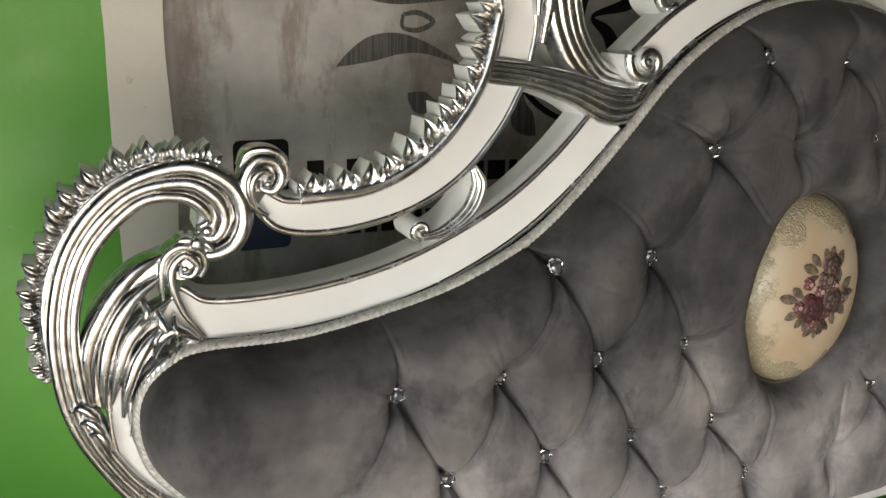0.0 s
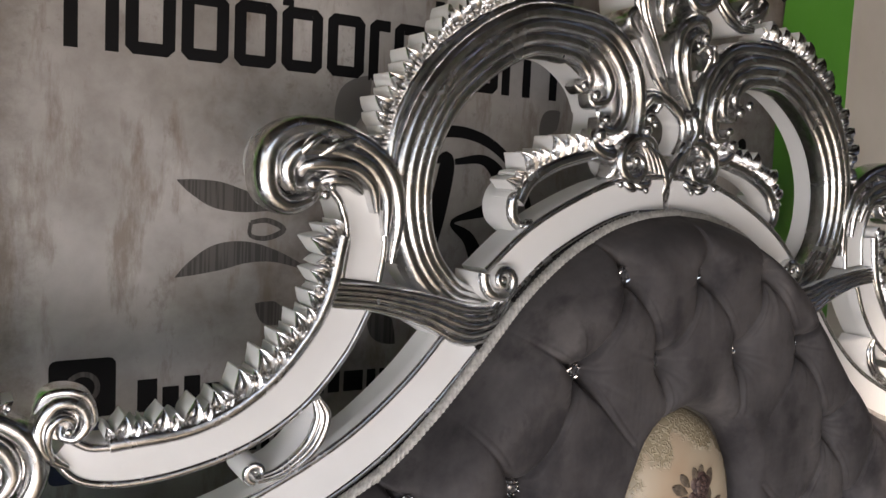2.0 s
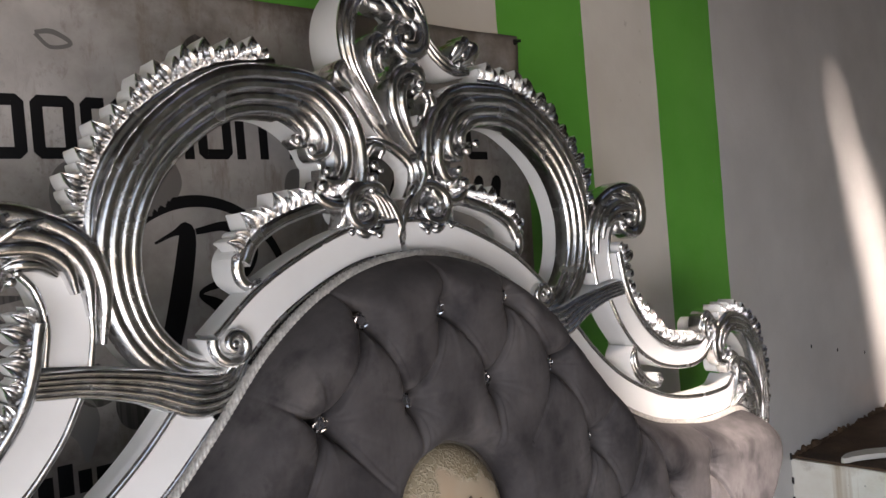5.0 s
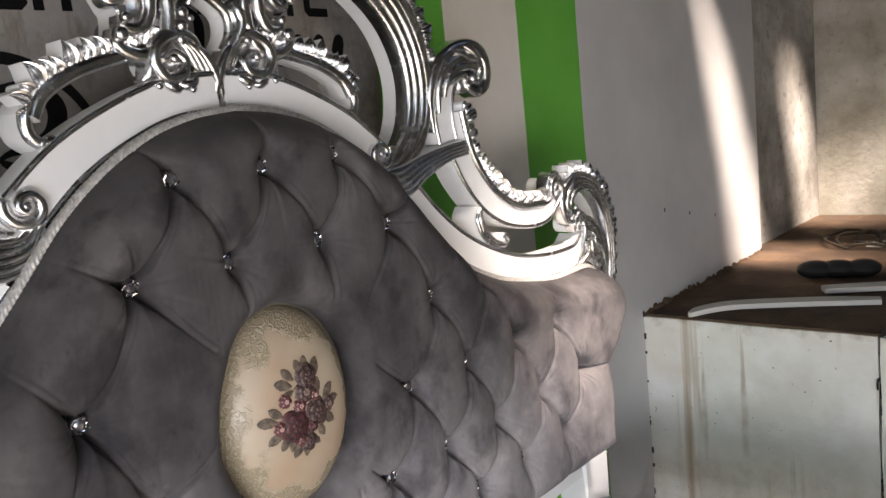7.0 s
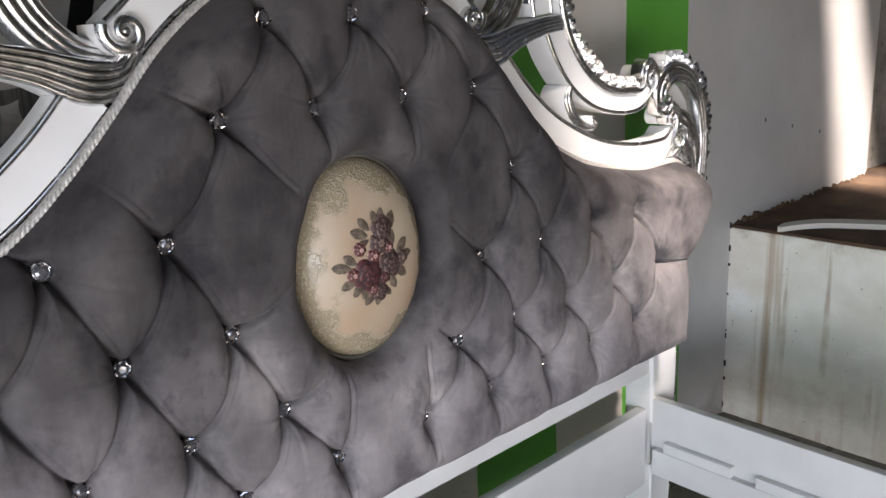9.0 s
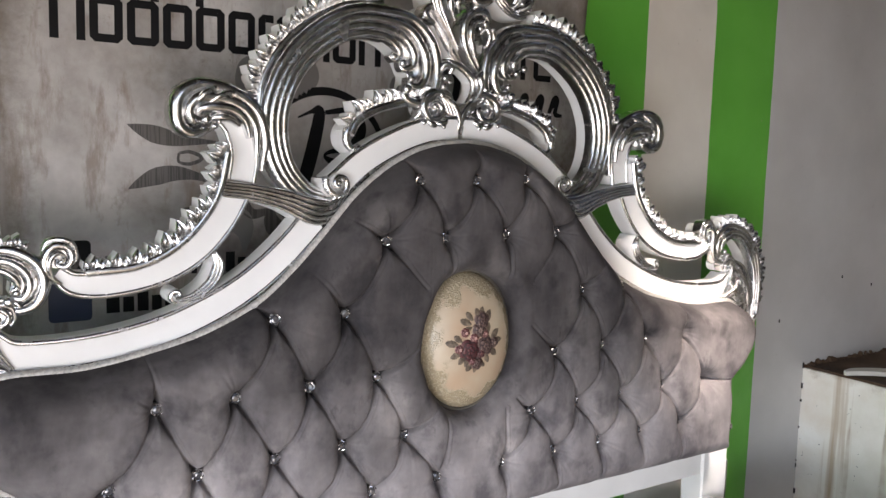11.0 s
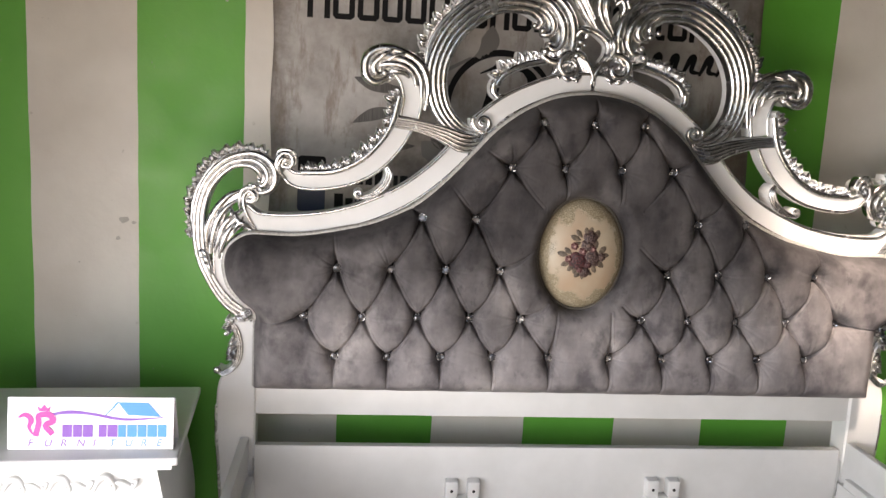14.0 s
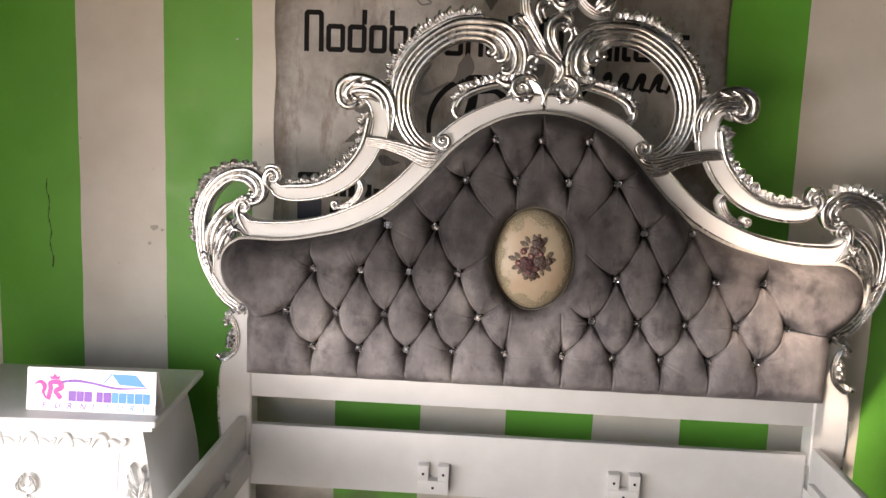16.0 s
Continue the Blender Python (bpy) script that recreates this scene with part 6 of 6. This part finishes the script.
for r0, r1 in zip(loops, loops[1:]):
    for k in range(len(r0)):
        bm.faces.new((r0[k], r0[(k + 1) % len(r0)], r1[(k + 1) % len(r0)], r1[k]))
bm.faces.new(loops[0])
bm.faces.new(loops[-1])
ns_part("body", bm, WHITE)


def front_y(z):
    return NY0 + 0.040 - bulge(z)


for z0, z1 in ((0.135, 0.315), (0.330, 0.500)):
    bm = bmesh.new()
    zs = np.linspace(z0, z1, 8)
    cols_ = []
    for t in np.linspace(0, 1, 13):
        x = NX0 + 0.10 + (NX1 - NX0 - 0.20) * t
        s_ = (x - NX0) / (NX1 - NX0)
        cols_.append([(x, front_y(z) - 0.012 * math.sin(math.pi * s_), z) for z in zs])
    fr = [[bm.verts.new((x, y - 0.0025, z)) for x, y, z in col_] for col_ in cols_]
    bk = [[bm.verts.new((x, y + 0.006, z)) for x, y, z in col_] for col_ in cols_]
    n_, m_ = len(fr), len(zs)
    for i in range(n_ - 1):
        for j in range(m_ - 1):
            bm.faces.new((fr[i][j], fr[i + 1][j], fr[i + 1][j + 1], fr[i][j + 1]))
        bm.faces.new((fr[i][0], fr[i + 1][0], bk[i + 1][0], bk[i][0]))
        bm.faces.new((fr[i][-1], fr[i + 1][-1], bk[i + 1][-1], bk[i][-1]))
    for j in range(m_ - 1):
        bm.faces.new((fr[0][j], fr[0][j + 1], bk[0][j + 1], bk[0][j]))
        bm.faces.new((fr[-1][j], fr[-1][j + 1], bk[-1][j + 1], bk[-1][j]))
    drawer = ns_part("drawer", bm, WHITE, ns, "white drawer front")
    # pierced silver handle plate
    zc, xc = (z0 + z1) / 2, (NX0 + NX1) / 2
    c = Carving()
    fy = front_y(zc) - 0.024
    for s in (1, -1):
        c.strip(curve([(xc, zc - 0.026, 0.002), (xc + s * 0.024, zc - 0.012, 0.003), (xc + s * 0.022, zc + 0.016, 0.0032), (xc + s * 0.009, zc + 0.030, 0.0024), (xc + s * 0.014, zc + 0.006, 0.002), (xc + s * 0.006, zc - 0.006, 0.001)], 7), ROUND, fy, fy + 0.012)
        c.strip(curve([(xc, zc - 0.028, 0.0025), (xc + s * 0.012, zc - 0.036, 0.0025), (xc + s * 0.024, zc - 0.034, 0.0012)], 6), ROUND, fy, fy + 0.012)
    c.ball(xc, fy - 0.002, zc - 0.03, 0.007)
    c.v = [tuple(TILT_NS @ Vector(p)) for p in c.v]
    c.build("handle", drawer, TWO, "pierced silver drawer handle")
# carved frieze under the top
c = Carving()
fy = front_y(0.53) - 0.014
for k in range(11):
    x = NX0 + 0.10 + k * 0.0475
    s = 1 if k % 2 else -1
    c.strip(curve([(x - 0.026, 0.522 - s * 0.012, 0.002), (x - 0.012, 0.536 + s * 0.006, 0.007), (x + 0.008, 0.532 + s * 0.012, 0.006), (x + 0.020, 0.526 - s * 0.008, 0.004), (x + 0.010, 0.526 - s * 0.010, 0.002)], 7), ROUND, fy, fy + 0.014)
    c.ball(x + 0.012, fy - 0.003, 0.528, 0.005)
c.v = [tuple(TILT_NS @ Vector(p)) for p in c.v]
c.build("frieze_carving", ns, [WHITE, WHITE], "white carved frieze")
for xc in (NX0 + 0.045, NX1 - 0.045):
    leafy = None
    fy = front_y(0.40) - 0.012
    out_ = -1 if xc < -1.4 else 1
    blades = [[(0.004, 0.270, 0.002), (0.000, 0.330, 0.005), (0.008, 0.395, 0.006), (0.020, 0.445, 0.004), (0.014, 0.470, 0.0015)]]
    blades += [[(0.002, z_, 0.002), (w_ * 0.55, z_ + 0.018, 0.0055), (w_, z_ + 0.044, 0.005), (w_ * 1.1, z_ + 0.062, 0.0012)] for z_, w_ in ((0.290, 0.020), (0.330, 0.026), (0.372, 0.026), (0.300, -0.018), (0.345, -0.022), (0.390, -0.020), (0.415, -0.014))]
    for rows_ in blades:
        c = Carving()
        c.strip(curve([(xc + out_ * dx, zz, w_) for dx, zz, w_ in rows_], 7), LEAFY, fy - 0.004, fy + 0.022)
        c.v = [tuple(TILT_NS @ Vector(p)) for p in c.v]
        ob = c.build("leaf_blade" if leafy else "corner_carving", leafy or ns, TWO, "" if leafy else "silver carved corner leaf")
        leafy = leafy or ob
for xc in (NX0 + 0.06, NX1 - 0.06):
    for yc in (NY0 + 0.07, NY1 - 0.05):
        bm = bmesh.new()
        prev = None
        for z, r in ((0.12, 0.034), (0.09, 0.036), (0.06, 0.026), (0.03, 0.02), (0.012, 0.026), (0.0, 0.024)):
            ring = [bm.verts.new((xc + r * math.cos(2 * math.pi * k / 12), yc + r * math.sin(2 * math.pi * k / 12), z)) for k in range(12)]
            if prev:
                for k in range(12):
                    bm.faces.new((prev[k], prev[(k + 1) % 12], ring[(k + 1) % 12], ring[k]))
            else:
                bm.faces.new(ring)
            prev = ring
        bm.faces.new(prev)
        ns_part("leg", bm, WHITE)

# folded card with the shop's sign, its name as plain shapes
card = thing("sign_card", "folded white card with blue and violet shop logo on the nightstand", "sign", (-1.21, -0.475, NT))
CM = Matrix.Translation((-1.21, -0.478, NT + 0.001)) @ pose(0, 0, 0, -8, 0, 1.5)
CW, CH = 0.178, 0.117


def card_part(name, polys, mat, lift, label=""):
    bm = bmesh.new()
    for poly in polys:
        bm.faces.new([bm.verts.new((x, -lift, z)) for x, z in poly])
    ext_ = bmesh.ops.extrude_face_region(bm, geom=bm.faces[:])
    bmesh.ops.translate(bm, vec=(0, 0.0005, 0), verts=[g for g in ext_["geom"] if isinstance(g, bmesh.types.BMVert)])
    bmesh.ops.transform(bm, matrix=CM, verts=bm.verts[:])
    return part(name, bm, mat, card, label)


card_part("front_leaf", [[(-CW, 0), (CW, 0), (CW, CH), (-CW, CH)]], PAPER, 0.0)
bm = box((-CW, 0.0, 0.0), (CW, 0.001, CH + 0.004))
bmesh.ops.transform(bm, matrix=Matrix.Translation((-1.21, -0.413, NT + 0.001)) @ pose(0, 0, 0, 20, 0, 1.5), verts=bm.verts[:])
part("back_leaf", bm, PAPER, card)
bm = box((-CW, -0.066, 0.0), (CW, 0.0, 0.001))
bmesh.ops.transform(bm, matrix=Matrix.Translation((-1.21, -0.412, NT + 0.0005)) @ pose(0, 0, 0, 0, 0, 1.5), verts=bm.verts[:])
part("base_leaf", bm, PAPER, card)
x = -0.062
for k, w in enumerate((0.026, 0.024, 0.026, 0.012, 0.022, 0.026, 0.022, 0.026, 0.024, 0.026, 0.024)):
    if k != 3:
        card_part("name_shape", [[(x, 0.028), (x + w - 0.005, 0.028), (x + w - 0.005, 0.056), (x, 0.056)]], VIOLET if k < 6 else SKYBLUE, 0.0012)
    x += w * 0.88
for k in range(9):
    x = -0.135 + k * 0.0345
    fc = bpy.data.curves.new("letter", "FONT")
    fc.body, fc.size, fc.shear, fc.extrude = "FURNITURE"[k], 0.023, 0.2, 0.0004
    lt = bpy.data.objects.new("letter", fc)
    bpy.context.view_layer.update()
    lm = bpy.data.meshes.new_from_object(lt)
    lm.transform(CM @ Matrix.Translation((x, -0.0012, 0.007)) @ pose(0, 0, 0, 90))
    lm.materials.append(VIOLET if k < 5 else SKYBLUE)
    bpy.data.objects.remove(lt)
    ob = new("printed_letter", lm)
    ob.parent = card
    ob.matrix_parent_inverse = card.matrix_world.inverted()
card_part("roof_shape", [[(0.078, 0.078), (0.150, 0.074), (0.122, 0.106), (0.056, 0.107)]], SKYBLUE, 0.0012)
card_part("roof_line", ribbon([(0.030, 0.078, 0.001), (0.046, 0.094, 0.002), (0.056, 0.106, 0.002), (0.064, 0.100, 0.001)], 5), SKYBLUE, 0.0014)
card_part("swash", ribbon([(-0.100, 0.076, 0.002), (-0.05, 0.084, 0.004), (0.0, 0.080, 0.003), (0.07, 0.068, 0.003), (0.155, 0.072, 0.001)], 8), VIOLET, 0.0016)
card_part("emblem_shape", ribbon([(-0.118, 0.030, 0.006), (-0.112, 0.06, 0.006), (-0.112, 0.076, 0.006), (-0.09, 0.078, 0.007), (-0.082, 0.064, 0.007), (-0.098, 0.054, 0.006), (-0.082, 0.034, 0.006)], 5), MAGENTA, 0.0018)
card_part("emblem_shape", ribbon([(-0.155, 0.072, 0.002), (-0.14, 0.078, 0.005), (-0.128, 0.066, 0.006), (-0.132, 0.05, 0.004), (-0.124, 0.034, 0.002)], 5), MAGENTA, 0.0014)
card_part("crown_shape", [[(-0.112, 0.086), (-0.09, 0.086), (-0.086, 0.098), (-0.094, 0.092), (-0.101, 0.102), (-0.108, 0.092), (-0.116, 0.098)]], MAGENTA, 0.0014)

# ---- things lying on the ledge ----


def strip_thing(name, pts, label, category, mat):
    """A bent flat strip lying on the ledge: rows of x, y, z, half width."""
    p_ = curve(pts, 8)
    bm = bmesh.new()
    prev = None
    d_ = np.gradient(p_[:, :2], axis=0)
    for i, (x, y, z, w) in enumerate(p_):
        n_ = Vector((-d_[i, 1], d_[i, 0], 0)).normalized() * w
        ring = [bm.verts.new((x + n_.x * u, y + n_.y * u, z + dz)) for u, dz in ((-1, 0), (-0.9, 0.016), (0.9, 0.018), (1, 0))]
        if prev:
            for k in range(4):
                bm.faces.new((prev[k], prev[(k + 1) % 4], ring[(k + 1) % 4], ring[k]))
        else:
            bm.faces.new(ring)
        prev = ring
    bm.faces.new(prev)
    ob = part(name, bm, mat, None, "", True)
    return tagged(ob, label, category)


strip_thing("foam_strip", [(1.80, 0.10, 0.678, 0.006), (1.86, 0.085, 0.680, 0.022), (1.95, 0.02, 0.680, 0.03), (2.03, -0.12, 0.680, 0.032), (2.10, -0.28, 0.680, 0.03), (2.14, -0.40, 0.680, 0.02)], "bent off-white foam strip lying on the earth", "foam strip", FOAM)
strip_thing("timber_batten", [(2.22, -0.20, 0.686, 0.03), (2.30, -0.34, 0.686, 0.032), (2.42, -0.56, 0.686, 0.032)], "pale cut batten lying on the earth", "batten", FOAM)
bm = bmesh.new()
for k in range(3):
    bmesh.ops.create_uvsphere(bm, u_segments=14, v_segments=8, radius=0.06, matrix=Matrix.LocRotScale((2.47 + 0.03 * k, -0.10 - 0.075 * k, 0.708), Euler((0, 0, 0.4 * k)), (1.0, 1.1, 0.55)))
tagged(part("black_bag", bm, BLACKSTUFF, None, "", True), "crumpled black bag lying on the earth", "bag")
rng = random.Random(3)
wire_pts = []
for k in range(70):
    a_ = k * 0.42
    r_ = 0.10 + 0.05 * math.sin(k * 0.37)
    wire_pts.append((3.18 + r_ * 1.6 * math.cos(a_) + 0.0018 * k, -0.08 + r_ * math.sin(a_) - 0.0025 * k, 0.688 + 0.02 * abs(math.sin(k * 0.9))))
cu = bpy.data.curves.new("wire_coil", "CURVE")
cu.dimensions, cu.bevel_depth, cu.bevel_resolution = "3D", 0.006, 1
sp = cu.splines.new("POLY")
sp.points.add(len(wire_pts) - 1)
for p_, q_ in zip(sp.points, wire_pts):
    p_.co = (*q_, 1)
tmp = new("wire_coil_curve", cu)
me = bpy.data.meshes.new_from_object(tmp.evaluated_get(bpy.context.evaluated_depsgraph_get()))
bpy.data.objects.remove(tmp)
me.materials.append(RUST)
tagged(new("wire_coil", me), "tangled dark wire coil lying on the earth", "wire")
for x, y, s in ((3.12, -0.16, 0.03), (3.3, -0.25, 0.024)):
    ob = part("rubble_piece", slab_rough((x - s * 1.6, y - s, 0.676), (x + s * 1.6, y + s, 0.676 + s * 0.5), 0, 0.03, 0.004, x), FOAM, None, "", False)
    tagged(ob, "pale flat piece of rubble on the earth", "rubble", "rubble on the ledge")

# ---- floor: litter, then tiles ----
strip_thing("bent_offcut", [(-0.90, 0.235, 0.004, 0.006), (-0.885, 0.19, 0.005, 0.02), (-0.862, 0.13, 0.005, 0.022), (-0.87, 0.05, 0.005, 0.02), (-0.90, -0.02, 0.004, 0.01)], "bent pale offcut lying on the dirty floor", "offcut", FOAM)
bm = bmesh.new()
v0 = [bm.verts.new(p_) for p_ in ((0.065, 0.225, 0.002), (0.105, 0.225, 0.002), (0.09, 0.25, 0.002), (0.080, 0.236, 0.034))]
for t_ in ((0, 1, 2), (0, 1, 3), (1, 2, 3), (0, 2, 3)):
    bm.faces.new([v0[k] for k in t_])
tagged(part("paper_scrap", bm, PAPER), "crumpled white paper scrap on the floor", "litter")
ringp = curve([(-0.60, 0.19, 0.0), (-0.53, 0.165, 0.0), (-0.44, 0.175, 0.0), (-0.41, 0.205, 0.0), (-0.46, 0.225, 0.0), (-0.55, 0.222, 0.0), (-0.60, 0.19, 0.0)], 8)
cord_ob = cord("cable_loop", [(x, y, 0.006) for x, y, _ in ringp], 0.004, None)
cord_ob.data.materials.clear()
cord_ob.data.materials.append(RUST)
tagged(cord_ob, "loop of dark cable on the dirty floor", "cable")
bm = bmesh.new()
rng = random.Random(21)
for k in range(260):
    s = rng.uniform(0.002, 0.008)
    bmesh.ops.create_icosphere(bm, subdivisions=1, radius=s, matrix=Matrix.LocRotScale((rng.uniform(-1.0, 1.75), WALL_Y - abs(rng.gauss(0, 0.09)) - 0.004, 0.001), Euler((rng.uniform(0, 3), 0, rng.uniform(0, 3))), (1.3, 1, 0.6)))
tagged(part("floor_dirt", bm, RUST), "crumbs of dirt along the foot of the wall", "dirt", "", "stuff")
TS = 0.302
TILES = {}
rng = random.Random(2)
for i in range(20):
    for j in range(13):
        x0, y1 = -2.0 + 0.104 + (i - 1) * TS, 0.195 + TS - j * TS
        lo_x, hi_x, lo_y, hi_y = max(-1.99, x0 + 0.0015), min(3.95, x0 + TS - 0.0015), max(-3.6, y1 - TS + 0.0015), min(WALL_Y - 0.001, y1 - 0.0015)
        if hi_x - lo_x < 0.02 or hi_y - lo_y < 0.02 or lo_x > 1.78:
            continue
        key = (round(hi_x - lo_x, 3), round(hi_y - lo_y, 3))
        if key not in TILES:
            bm = box((-key[0] / 2, -key[1] / 2, -0.0115), (key[0] / 2, key[1] / 2, 0), 0.0015, None, 1)
            me = bpy.data.meshes.new("tile")
            bm.to_mesh(me)
            bm.free()
            me.materials.append(TILE)
            TILES[key] = me
        ob = new("tile", TILES[key])
        ob.parent = floor
        ob.location = ((lo_x + hi_x) / 2, (lo_y + hi_y) / 2, rng.uniform(-0.0012, 0.0))
